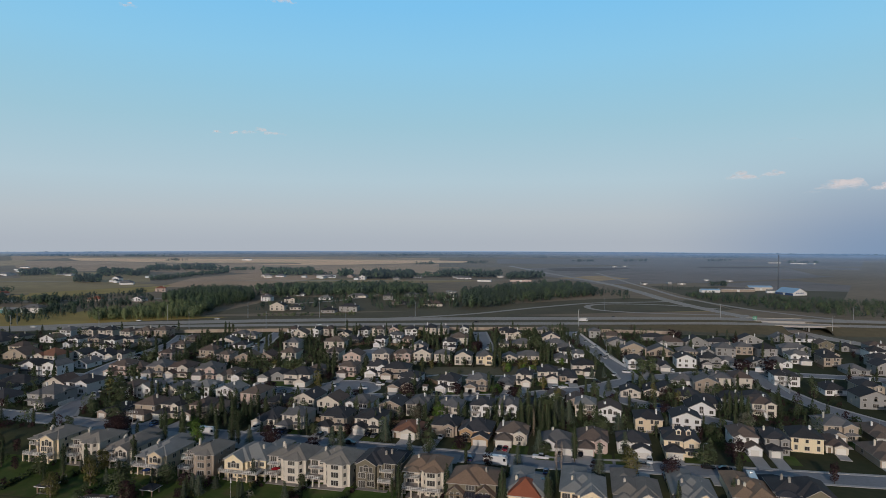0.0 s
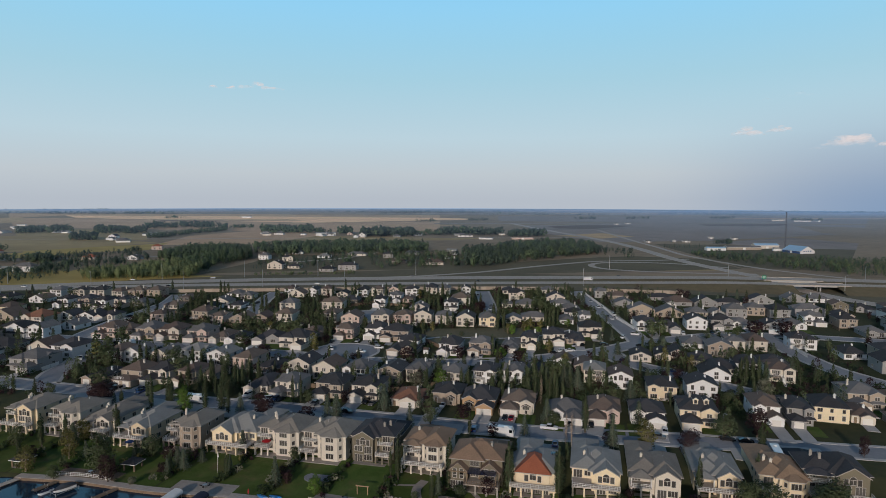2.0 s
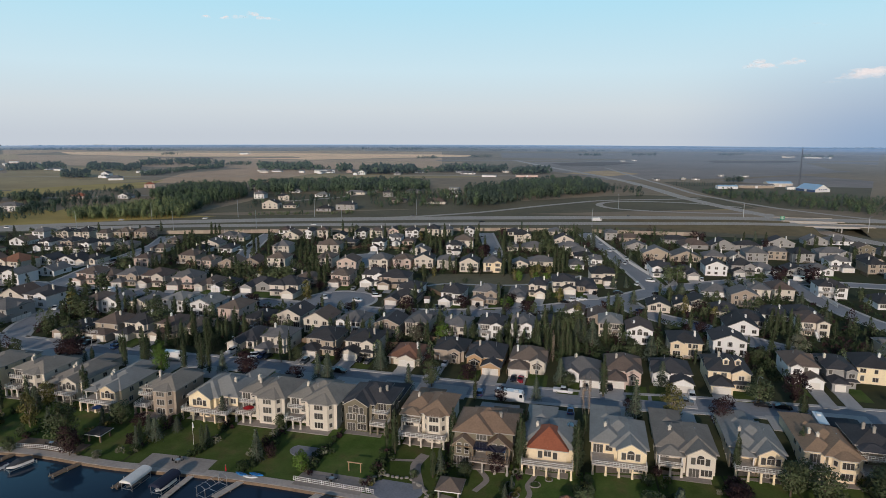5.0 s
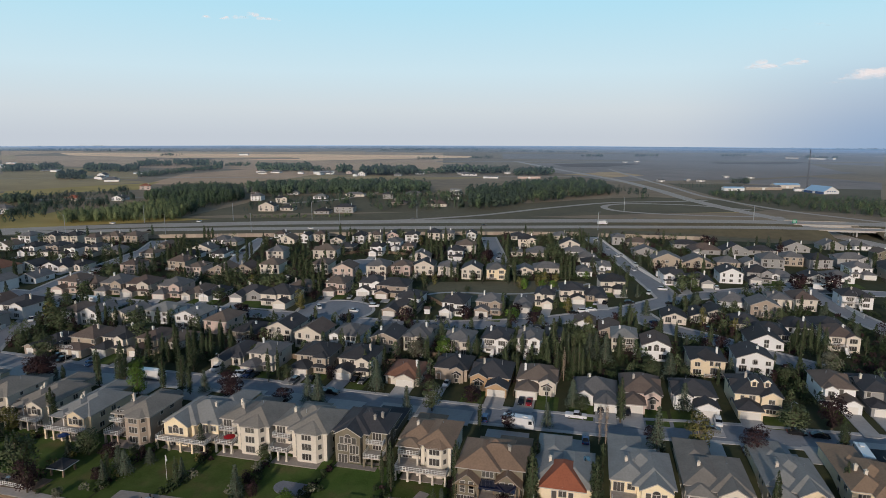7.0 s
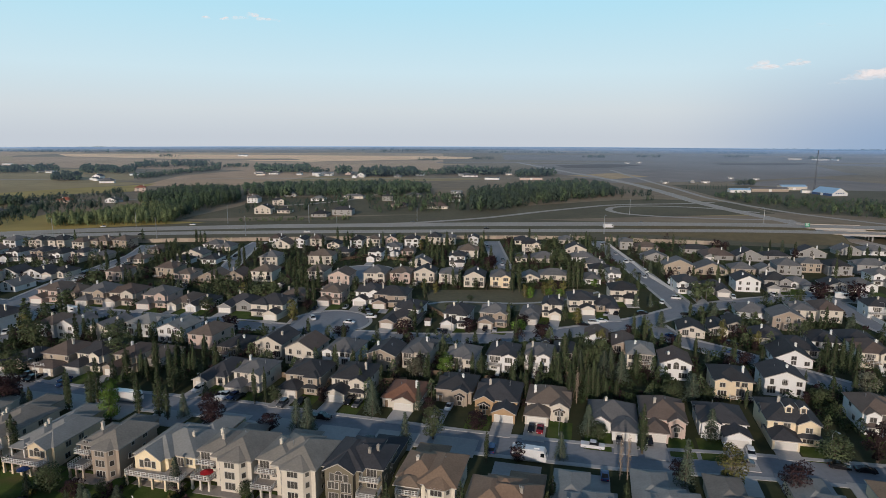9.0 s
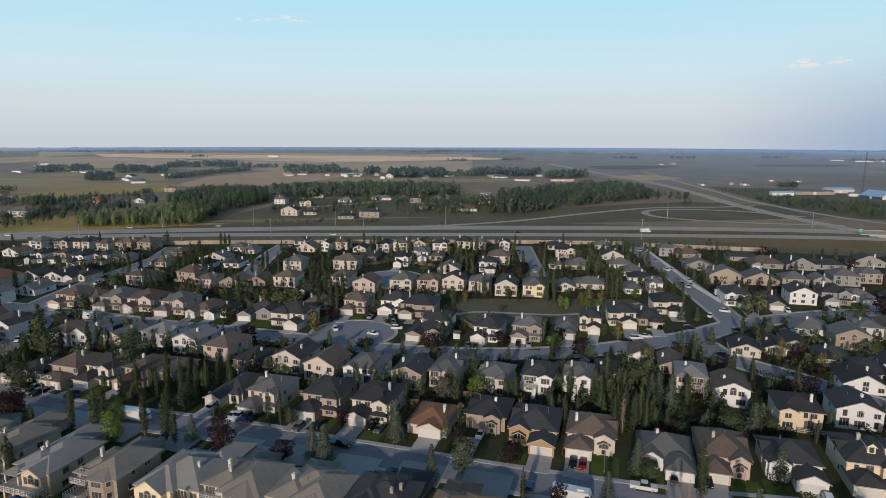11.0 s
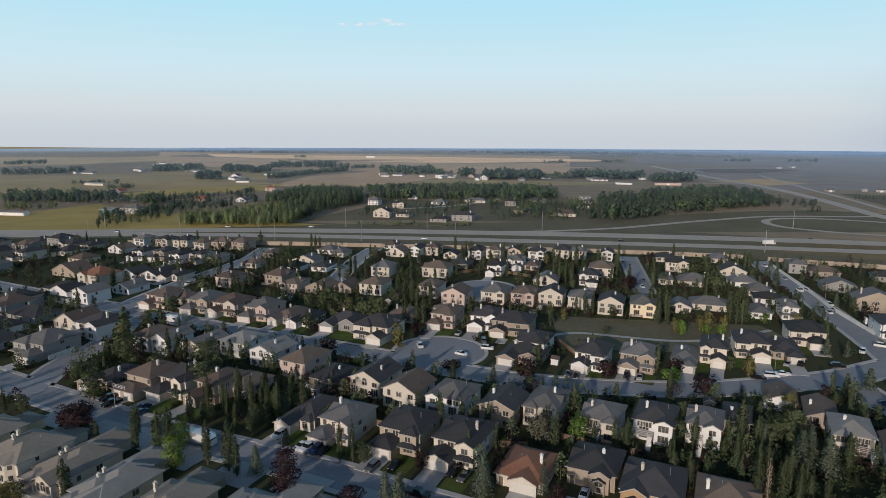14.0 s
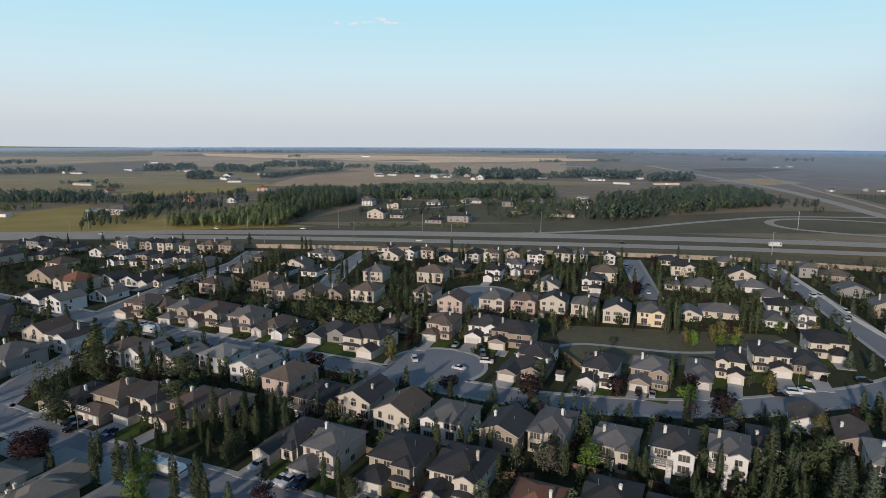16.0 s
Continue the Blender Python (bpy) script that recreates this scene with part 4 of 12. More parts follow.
for k in range(16):
    x = -3300 + 420 * k + r_.uniform(-80, 80)
    belt(x, 4100 + r_.uniform(-90, 60), x + r_.uniform(120, 330), 4100 + r_.uniform(-90, 60), 16, 200 + k, 2, 5, WOODS, "tree line on the horizon", 8, 25)


# ---- houses ----
def window_mesh(w, h, arch=False):
    """A white frame with mullions and dark panes: frame and pane apart, and both as one mesh for the far houses."""
    t = 0.09
    n = 3 if w > 2.1 else 2 if w > 1.3 else 1
    xs, zs = [-w / 2 - t, -w / 2], [-t, 0, h, h + t]
    for k in range(1, n):
        x = -w / 2 + w * k / n
        xs += [x - 0.04, x + 0.04]
    xs += [w / 2, w / 2 + t]

    def solid(i, j):
        return j != 1 or i % 2 == 0

    f, p, one = Shape(), Shape(), Shape()
    f.plate(xs, zs, solid, -0.08, 0.02, None)
    p.box(-w / 2, w / 2, -0.03, 0.015, 0, h)
    one.plate(xs, zs, solid, -0.08, 0.02, -0.03)
    if arch:
        m = 10
        pts = [(w / 2 * math.cos(math.pi * i / m), h + t + w / 2 * math.sin(math.pi * i / m)) for i in range(m + 1)]
        for shape, slot in ((p, 0), (one, 1)):
            shape.face([(x, -0.03, z) for x, z in pts], slot)
        for shape in (f, one):
            for (xa, za), (xb, zb) in zip(pts, pts[1:]):
                k = 1 + t * 2 / w
                shape.face([(xa, -0.08, za), (xb, -0.08, zb), (xb * k, -0.08, h + t + (zb - h - t) * k), (xa * k, -0.08, h + t + (za - h - t) * k)][::-1])
    return f.mesh("window_frame", [SASH]), p.mesh("pane", [GLASS]), one.mesh("window", [SASH, GLASS])


WIN = {"s": window_mesh(0.9, 1.2), "m": window_mesh(1.5, 1.3), "l": window_mesh(2.4, 1.6), "t": window_mesh(1.0, 1.7), "d": window_mesh(2.2, 2.1), "a": window_mesh(1.6, 1.3, True)}


def put_window(root, kind, x, y, z, turn=0):
    if root.location.y < 262 and abs(root.location.x) < 130:
        ob = part("window", WIN[kind][0], root, "", pose(x, y, z, 0, 0, turn))
        part("pane", WIN[kind][1], ob)
    else:
        part("window", WIN[kind][2], root, "", pose(x, y, z, 0, 0, turn))


def door_mesh(w, h, rows):
    s = Shape()
    s.box(-w / 2 - 0.12, w / 2 + 0.12, -0.05, 0.02, 0, h + 0.12, 1)
    for k in range(rows):
        a, b = h * k / rows, h * (k + 1) / rows
        s.box(-w / 2, w / 2, -0.09, 0.0, a + 0.02, b - 0.02, 0)
    return s


GARAGE_WIDE = door_mesh(4.9, 2.2, 4).mesh("garage_door", [GARAGE, TRIM])
GARAGE_ONE = door_mesh(2.7, 2.2, 4).mesh("garage_door", [GARAGE, TRIM])
FRONT_DOOR = door_mesh(1.0, 2.1, 1).mesh("door", [WOOD, TRIM])


def rail_shape(runs, z, height=1.0, gap=1.4):
    s = Shape()
    for xa, ya, xb, yb in runs:
        a, b = Vector((xa, ya, z)), Vector((xb, yb, z))
        n = max(1, round((b - a).length / gap))
        for k in range(n + 1):
            p = a + (b - a) * (k / n)
            s.tube(p, p + Vector((0, 0, height)), 0.06, 0.06, 4)
        for h in (0.12, height * 0.55, height):
            s.tube(a + Vector((0, 0, h)), b + Vector((0, 0, h)), 0.05, 0.05, 4)
    return s


def chimney(root, x, y, z0, z1, mat):
    s = Shape()
    s.box(x - 0.32, x + 0.32, y - 0.3, y + 0.3, z0, z1)
    s.box(x - 0.4, x + 0.4, y - 0.38, y + 0.38, z1 - 0.1, z1 + 0.06)
    s.tube((x, y, z1), (x, y, z1 + 0.35), 0.16, 0.16, 6)
    part("chimney", (s, [mat]), root)


FOOTPRINTS = []
CARGLASS_ROOF = glassy("solar_glass", (0.012, 0.02, 0.05))
STOREYS = {1: "single-storey", 2: "two-storey", 3: "three-storey"}


def house(x, y, turn, w, st, kind, wall, roof, z=0.0):
    """A house whose side towards -y, before its turn, is centred on (x, y).
    Kinds: f front with a garage on the l(eft) or r(ight), fxk a raised bungalow, b back, g gabled end, h hipped, L lakefront walkout."""
    r = spread(round(x * 10) * 7 + round(y * 10))
    lake = kind[0] == "L"
    FOOTPRINTS.append((x, y, turn, w, kind[0] in "fL"))
    form = "gabled" if kind == "g" or kind[:2] == "Lg" else "hipped"
    extra = {"f": "attached garage", "b": "low back deck", "g": "plain front", "h": "plain walls", "L": "lakeside deck"}[kind[0]]
    root = thing("house", pose(x, y, z, 0, 0, turn), f"{STOREYS[st]} {wall} house, {form} {roof} shingle roof, {extra}", "house", "houses of the neighbourhood")
    W, R = WALLS[wall], ROOFS[roof]
    walls, top = Shape(), Shape()
    pitch = r.uniform(0.44, 0.56) if kind[0] == "L" else r.uniform(0.40, 0.53)
    hw = w / 2
    if lake:
        lake_house(root, r, w, st, W, R, pitch, wall, kind)
        return root
    if kind[0] == "f":
        side = -1 if kind[1] in "ldc" else 1
        gd = 5.4 if kind[1] != "c" else 1.6
        gw = min(6.2, w * 0.56) if kind[1] != "d" else w * 0.94
        raised = kind[2:] == "k"
        H = 4.1 if raised else 2.9 if st == 1 else 5.45
        d = r.uniform(11.5, 14)
        walls.box(-hw, hw, gd, gd + d, -0.3, H)
        ridge = top.hip(-hw, hw, gd, gd + d, H, pitch, 0.5)
        g0 = -hw if side < 0 else hw - gw
        if kind[1] == "c":
            g0 = -gw * 0.3
        g1 = g0 + gw
        gx_ = (g0 + g1) / 2
        if kind[1] != "n":
            walls.box(g0, g1, 0, gd + 0.5, -0.3, 2.8)
            if kind[1] == "d":
                top.hip(g0, g1, 0, gd + 1.2, 2.8, 0.35, 0.4)
            elif r.random() < 0.55 or kind[1] == "c":
                top.gable(g0, g1, 0, gd + 2.0 + (6 if kind[1] == "c" else 0), 2.8, pitch, 0.4)
                walls.peak(g0, g1, 0.02, 2.8, pitch)
            else:
                top.hip(g0, g1, 0, gd + 2.5, 2.8, pitch, 0.4)
            if kind[1] == "d":
                for k in (-1, 1):
                    part("garage_door", GARAGE_WIDE if gw > 11 else GARAGE_ONE, root, "", pose(gx_ + k * gw * 0.24, 0, 0))
            else:
                part("garage_door", GARAGE_WIDE if gw > 5.4 else GARAGE_ONE, root, "", pose(gx_, 0, 0))
        # the other half of the front: porch, door, upper gable
        ox = (g1 + hw) / 2 if side < 0 else (g0 - hw) / 2
        ow = max(3.0, w - gw - 0.6)
        fy = gd
        if kind[1] == "n":
            ox, ow = 0.2 * w, w * 0.4
        if kind[1] not in "dc":
            walls.box(ox - ow / 2, ox + ow / 2, gd - 1.6, gd + 0.4, -0.3, H)
            fy = gd - 1.6
            if r.random() < 0.6:
                top.gable(ox - ow / 2, ox + ow / 2, gd - 1.6, gd + d * 0.45, H, pitch * 1.1, 0.35)
                walls.peak(ox - ow / 2, ox + ow / 2, gd - 1.58, H, pitch * 1.1)
            else:
                top.hip(ox - ow / 2, ox + ow / 2, gd - 1.6, gd + d * 0.45, H, pitch, 0.35)
            put_window(root, "a" if r.random() < 0.4 or kind[1] == "n" else "l" if ow > 3.4 else "m", ox, fy, 1.7 if raised else 0.8)
            if raised:
                put_window(root, "s", ox, fy, 0.2)
                put_window(root, "m", gx_ - 1.3, gd, 1.6 if kind[1] == "n" else 2.6)
                put_window(root, "s", gx_ + 1.4, gd, 1.6 if kind[1] == "n" else 2.7)
                q = d * r.uniform(0.3, 0.42)
                top.gable(min(0, -side * hw), max(0, -side * hw), gd + q, gd + q + 5.0, H, pitch, 0.4, "x")
                walls.peak(gd + q, gd + q + 5.0, -side * hw - 0.3 if side < 0 else -side * hw, H, pitch, 0, "x")
                top.gable(ox - ow * 0.3, ox + ow * 0.3, gd - 2.4, gd + 0.5, 2.9, pitch * 1.1, 0.25)
                for e in (-1, 1):
                    walls.box(ox + e * ow * 0.28 - 0.14, ox + e * ow * 0.28 + 0.14, gd - 2.3, gd - 2.02, -0.3, 2.9)
        part("door", FRONT_DOOR, root, "", pose(ox - side * -(ow / 2 + 0.7) if kind[1] not in "dcn" else -hw + 1.2, gd, 0))
        if st == 2:
            put_window(root, "m", ox, fy, 3.5)
            put_window(root, r.choice("mst"), gx_ - 1.2, gd, 3.6)
            if kind[1] in "lr":
                # porch roof and a cross gable break the main roof
                top.hip(ox - ow / 2 - 0.2, ox + ow / 2 + 0.2, gd - 2.9, gd + 0.6, 2.72, 0.42, 0.3)
                q = d * r.uniform(0.35, 0.5)
                top.gable(min(0, side * hw), max(0, side * hw), gd + q, gd + q + 4.6, H, pitch * 1.05, 0.4, "x")
                walls.peak(gd + q, gd + q + 4.6, side * hw - 0.3 if side > 0 else side * hw, H, pitch * 1.05, 0, "x")
            if gw > 5 and kind[1] != "d":
                put_window(root, r.choice("ms"), gx_ + 1.4, gd, 3.6)
            if kind[1] == "d":
                s = rail_shape(((g0 + 0.2, 0.3, gx_ + 1.0, 0.3),), 3.0)
                part("railing", (s, [TRIM]), root)
                s = Shape()
                s.box(g0 + 0.1, gx_ + 1.2, 0.2, gd, 2.82, 3.0)
                part("deck", (s, [WOOD]), root)
        dx, dy = d, gd
    else:
        H = (2.9 if st == 1 else 5.45)
        d = r.uniform(11, 14)
        dx, dy = d, 0
        walls.box(-hw, hw, 0, d, -0.3, H)
        if kind == "g":
            ridge = top.gable(-hw, hw, 0, d, H, pitch, 0.5)
            walls.peak(-hw, hw, 0.02, H, pitch)
            walls.peak(-hw, hw, d - 0.32, H, pitch, back=d - 0.02)
            if w > 8:
                put_window(root, r.choice("ma"), 0, 0, H - 0.4 if st == 1 else H - 1.7)
        else:
            ridge = top.hip(-hw, hw, 0, d, H, pitch, 0.5)
            if st == 2 and r.random() < 0.6:
                e = r.choice((-1, 1))
                top.gable(min(0, e * hw), max(0, e * hw), d * 0.3, d * 0.3 + 4.8, H, pitch, 0.4, "x")
                walls.peak(d * 0.3, d * 0.3 + 4.8, e * hw - 0.3 if e > 0 else e * hw, H, pitch, 0, "x")
            if kind == "b":
                # a bay or wing that stands forward under its own roof
                bw, bs = w * r.uniform(0.36, 0.5), r.choice((-1, 1))
                bx = bs * (hw - bw / 2)
                walls.box(bx - bw / 2, bx + bw / 2, -1.3, 0.4, -0.3, H)
                if r.random() < 0.5:
                    top.gable(bx - bw / 2, bx + bw / 2, -1.3, d * 0.4, H, pitch, 0.4)
                    walls.peak(bx - bw / 2, bx + bw / 2, -1.28, H, pitch)
                else:
                    top.hip(bx - bw / 2, bx + bw / 2, -1.3, d * 0.45, H, pitch, 0.4)
                put_window(root, "l", bx, -1.3, 0.9)
                if st == 2:
                    put_window(root, r.choice("lm"), bx, -1.3, 3.6)
                ex = -bs * (hw - (w - bw) / 2)
                dz = 2.7 if st == 2 and y < 330 and r.random() < 0.7 else 0.72
                s = Shape()
                s.box(ex - (w - bw) / 2, ex + (w - bw) / 2 - 0.1, -3.0, -0.05, dz - 0.17, dz)
                for px_ in (ex - (w - bw) / 2 + 0.15, ex + (w - bw) / 2 - 0.25):
                    s.box(px_ - 0.08, px_ + 0.08, -2.95, -2.8, -0.3, dz - 0.17)
                part("deck", (s, [WOOD if wall != "white" else PALEWOOD]), root)
                e0, e1 = ex - (w - bw) / 2 + 0.06, ex + (w - bw) / 2 - 0.16
                part("railing", (rail_shape(((e0, -2.94, e1, -2.94), (e0, -2.94, e0, -0.1)), dz), [TRIM]), root)
                if dz > 2:
                    s = Shape()
                    for k in range(14):
                        zz = dz - 0.19 * (k + 1)
                        s.box(e1 - 1.1, e1, -3.0 - 0.27 * (k + 1), -3.0 - 0.27 * k, zz - 0.2, zz)
                    for xx in (e1 - 1.12, e1 + 0.02):
                        s.tube((xx, -3.0, dz + 0.9), (xx, -3.0 - 0.27 * 14, dz - 2.66 + 0.9), 0.05, 0.05, 4)
                    part("stairs", (s, [TRIM]), root)
                    put_window(root, "d", ex, 0, 2.75)
                put_window(root, "d", ex, 0, 0.72)
                if st == 2:
                    put_window(root, r.choice("mt"), ex - 0.9, 0, 3.6)
                    put_window(root, r.choice("ms"), ex + 1.0, 0, 3.6)
        if kind != "b":
            n = 3 if w > 10 else 2
            for k in range(n):
                wx = -hw + w * (k + 0.5) / n + r.uniform(-0.3, 0.3)
                put_window(root, r.choice("ml" if k % 2 else "mdt"), wx, 0, 0.9 if st == 2 else 0.9)
                if st == 2:
                    put_window(root, r.choice("mmts"), wx, 0, 3.6)
    # side windows
    for s_ in (-1, 1) if y < 390 else ():
        for k in range(2 if st == 2 else 1):
            put_window(root, r.choice("ms"), s_ * hw, dy + dx * r.uniform(0.25, 0.7), 1.0 + 2.7 * k, 90 * s_)
    if r.random() < 0.85:
        cx = r.choice((-1, 1)) * hw * r.uniform(0.2, 0.7)
        chimney(root, cx, dy + dx * r.uniform(0.35, 0.6), H, ridge + r.uniform(0.1, 0.6), CHIM if r.random() < 0.6 else TRIM)
    s = Shape()
    for _ in range(1 if y < 330 else 0):
        vx, vy = r.uniform(-0.3, 0.3) * w, dy + dx * r.uniform(0.4, 0.62)
        s.tube((vx, vy, H + 0.5), (vx, vy, ridge + 0.15), 0.09, 0.09, 5)
    if y < 330:
        part("roof_vent", (s, [METAL]), root)
    part("wall", (walls, [W]), root)
    part("roof", (top, [R, FASCIA]), root)
    return root


def canted_bay(walls, top, x, w, depth, back, z1, pitch, over=0.45):
    """A three-sided bay with its own faceted roof."""
    k = depth * 0.75
    pts = [(x - w / 2, back), (x - w / 2, 0), (x - w / 2 + k, -depth), (x + w / 2 - k, -depth), (x + w / 2, 0), (x + w / 2, back)]
    low, high = [(*p, -0.4) for p in pts], [(*p, z1) for p in pts]
    for a in range(len(pts)):
        b = (a + 1) % len(pts)
        walls.face((low[a], low[b], high[b], high[a]))
    walls.face(high)
    c = Vector((x, 0.4))
    eave = [(c + (Vector(p) - c) * (1 + over / max(1.0, (Vector(p) - c).length))) for p in pts]
    tip = (x, back * 0.55, z1 + w / 2 * pitch * 1.05)
    for a in range(len(pts) - 1):
        p, q = eave[a], eave[a + 1]
        top.face(((p.x, p.y, z1 + 0.02), (q.x, q.y, z1 + 0.02), tip))
        top.face(((p.x, p.y, z1 - 0.2), (q.x, q.y, z1 - 0.2), (q.x, q.y, z1 + 0.02), (p.x, p.y, z1 + 0.02)), 1)
    return k


def raised_deck(root, W, x0, x1, y0, y1, z, posts, rail=True, stone=False):
    """A deck on stout posts with a white railing; y0 is its lake edge."""
    s = Shape()
    s.box(x0, x1, y0, y1, z - 0.24, z)
    deck = part("deck", (s, [PALEWOOD]), root, "pale raised deck")
    for k in range(posts):
        px_ = x0 + 0.3 + (x1 - x0 - 0.6) * k / max(1, posts - 1)
        s = Shape()
        s.box(px_ - 0.22, px_ + 0.22, y0 + 0.08, y0 + 0.52, -0.5, z - 0.24)
        s.box(px_ - 0.28, px_ + 0.28, y0 + 0.02, y0 + 0.58, -0.5, 0.6)
        part("post", (s, [STONE if stone else W]), deck)
    if rail:
        part("railing", (rail_shape(((x0 + 0.1, y0 + 0.1, x1 - 0.1, y0 + 0.1), (x0 + 0.1, y0 + 0.1, x0 + 0.1, y1), (x1 - 0.1, y0 + 0.1, x1 - 0.1, y1)), z, 1.0, 0.7), [WOOD if stone else TRIM]), root, "deck railing")
    return deck


def dormers(root, xs, y, z, wall, roof):
    """Small gabled dormers with a window, standing on a front roof slope."""
    for x in xs:
        s, t = Shape(), Shape()
        s.box(x - 0.8, x + 0.8, y, y + 3.2, z - 1.2, z + 1.5)
        s.peak(x - 0.8, x + 0.8, y + 0.02, z + 1.5, 0.8)
        t.gable(x - 0.8, x + 0.8, y, y + 3.6, z + 1.5, 0.8, 0.25)
        box = part("dormer", (s, [WALLS[wall]]), root)
        part("dormer_roof", (t, [ROOFS[roof], TRIM]), box)
        part("dormer_window", WIN["s"][2], box, "", pose(x, y, z + 0.2))


def lake_house(root, r, w, st, W, R, pitch, wall, kind):
    """A walkout: the lower floor opens on the lawn, with decks above it and a garage wing towards the street."""
    walls, top = Shape(), Shape()
    pitch = r.uniform(0.38, 0.48)
    hw, lv = w / 2, 2.6 if st == 3 else 2.75
    H = lv * st - (0.3 if st == 3 else -0.2)
    d = 13.0 if st == 3 else 15.0
    form, where, full = kind[1], "lcr".index(kind[2]) - 1, kind[3] == "f"
    bs = where or 1
    timber = wall == "olive" and R == ROOFS["tan brown"]
    # a broad block and a narrower one set back beside it
    cut = bs * (hw - w * r.uniform(0.56, 0.64))
    a0, a1 = (cut, hw) if bs > 0 else (-hw, cut)
    b0, b1 = (-hw, cut) if bs > 0 else (cut, hw)
    back = 1.5
    Hb = H if st == 2 else H - r.choice((0, 0, 0.9))
    walls.box(a0, a1, 0, d, -0.4, H)
    walls.box(b0, b1, back, d - 0.8, -0.4, Hb)
    ridge = top.hip(a0 - (0.6 if bs > 0 else 0), a1 + (0.6 if bs < 0 else 0), 0, d, H, pitch * 1.15, 0.55)
    top.hip(min(b0, a0 + 1) if bs < 0 else b0, max(b1, a0 + 2.5) if bs > 0 else b1, back, d - 0.8, Hb + 0.01, pitch, 0.55)
    if r.random() < 0.7:
        top.hip(-w * 0.28, w * 0.28, d * 0.38, d - 0.3, H + 0.9, pitch, 0.3)
        walls.box(-w * 0.26, w * 0.26, d * 0.4, d - 0.5, H - 0.5, H + 0.9)
    ac, aw, bc, bw_ = (a0 + a1) / 2, a1 - a0, (b0 + b1) / 2, b1 - b0
    red = wall == "yellow" and R == ROOFS["red"]
    if red:
        front = Shape()
        front.hip(-w * 0.36, w * 0.36, -1.2, d * 0.62, H, pitch * 1.6, 0.5)
        walls.box(-w * 0.36, w * 0.36, -1.2, 0.4, -0.4, H)
        part("front_roof", (front, [R, FASCIA]), root, "red tiled front roof")
        R = ROOFS["light grey"]
        for k in range(3):
            s = Shape()
            s.face([(hw - 3.4 + 0.95 * k, d * 0.60 + 0.2, H + 1.5), (hw - 2.5 + 0.95 * k, d * 0.60 + 0.2, H + 1.15), (hw - 2.5 + 0.95 * k, d * 0.60 + 2.2, H + 1.15), (hw - 3.4 + 0.95 * k, d * 0.60 + 2.2, H + 1.5)])
            part("solar_panel", (s, [CARGLASS_ROOF]), root, "dark blue solar panel")
        put_window(root, "a", 0, -1.2, lv + 1.0)
        for o in (-1, 1):
            put_window(root, "t", o * 1.75, -1.2, lv + 0.5)
        for k in range(4):
            put_window(root, "d", -w * 0.36 + 1.4 + k * (w * 0.72 - 2.8) / 3, -1.2, 0.1)
        raised_deck(root, W, -hw + 0.2, hw - 0.2, -4.2, -1.25, lv, 5)
    elif timber:
        for gx0, gx1, out in ((-hw, -hw + w * 0.36, 2.4), (hw - w * 0.42, hw - 0.4, 1.2)):
            walls.box(gx0, gx1, -out, 0.4, -0.4, lv * 2 - 0.2)
            top.gable(gx0, gx1, -out, d * 0.45, lv * 2 - 0.2, 0.85, 0.5)
            walls.peak(gx0, gx1, -out + 0.02, lv * 2 - 0.2, 0.85)
            gm = (gx0 + gx1) / 2
            for o in (-0.95, 0.95):
                put_window(root, "t", gm + o, -out, lv * 2 - 1.3)
                put_window(root, "d", gm + o * 1.1, -out, 0.1)
                put_window(root, "t", gm + o, -out, lv + 0.4)
            s = Shape()
            g_, h_ = (gx1 - gx0) / 2, (gx1 - gx0) / 2 * 0.85
            for o in (-1, 1):
                s.tube((gm + o * (g_ + 0.4), -out - 0.42, lv * 2 - 0.5), (gm, -out - 0.42, lv * 2 - 0.2 + h_), 0.14, 0.14, 4)
                s.box(gm + o * g_ - 0.18, gm + o * g_ + 0.18, -out - 0.2, -out + 0.02, -0.4, lv * 2 - 0.3)
            s.box(gm - g_, gm + g_, -out - 0.3, -out - 0.08, lv * 2 - 0.5, lv * 2 - 0.25)
            part("timber_frame", (s, [WOOD]), root, "dark exposed timber gable frame")
        m0, m1 = -hw + w * 0.36, hw - w * 0.42
        raised_deck(root, W, m0 - 0.6, hw - 0.2, -5.0, -0.05, lv, 4, True, True)
        s = Shape()
        for k in range(6):
            x_ = m0 + 0.3 + (hw - 1.2 - m0) * k / 5
            s.box(x_ - 0.07, x_ + 0.07, -4.4, -0.1, lv + 2.5, lv + 2.68)
        for x_ in (m0 + 0.2, hw - 1.0):
            s.box(x_ - 0.12, x_ + 0.12, -4.4, -4.16, lv, lv + 2.5)
        part("pergola", (s, [WOOD]), root, "brown timber pergola")
        s = Shape()
        s.box(m0 + 0.2, hw - 1.1, -4.3, -0.1, lv + 2.7, lv + 2.74)
        part("glass_roof", (s, [CARGLASS_ROOF]), root, "dark glass roof over the deck")
        put_window(root, "d", (m0 + m1) / 2, 0, lv + 0.1)
        put_window(root, "l", (m0 + m1) / 2, 0, lv * 2 + 0.5)
        put_window(root, "d", (m0 + m1) / 2, 0, 0.1)
    else:
        by = -1.6
        if form == "g":
            g0, g1 = ac - aw * 0.4, ac + aw * 0.4
            walls.box(g0, g1, by, 0.4, -0.4, H)
            top.gable(g0, g1, by, d * 0.42, H, pitch * 1.35, 0.5)
            walls.peak(g0, g1, by + 0.02, H, pitch * 1.35)
            put_window(root, "a", ac, by, H - 2.2)
            for o in (-1, 1):
                if aw * 0.4 > 2.1:
                    put_window(root, "t", ac + o * 1.6, by, H - 2.4)
            face = by
        else:
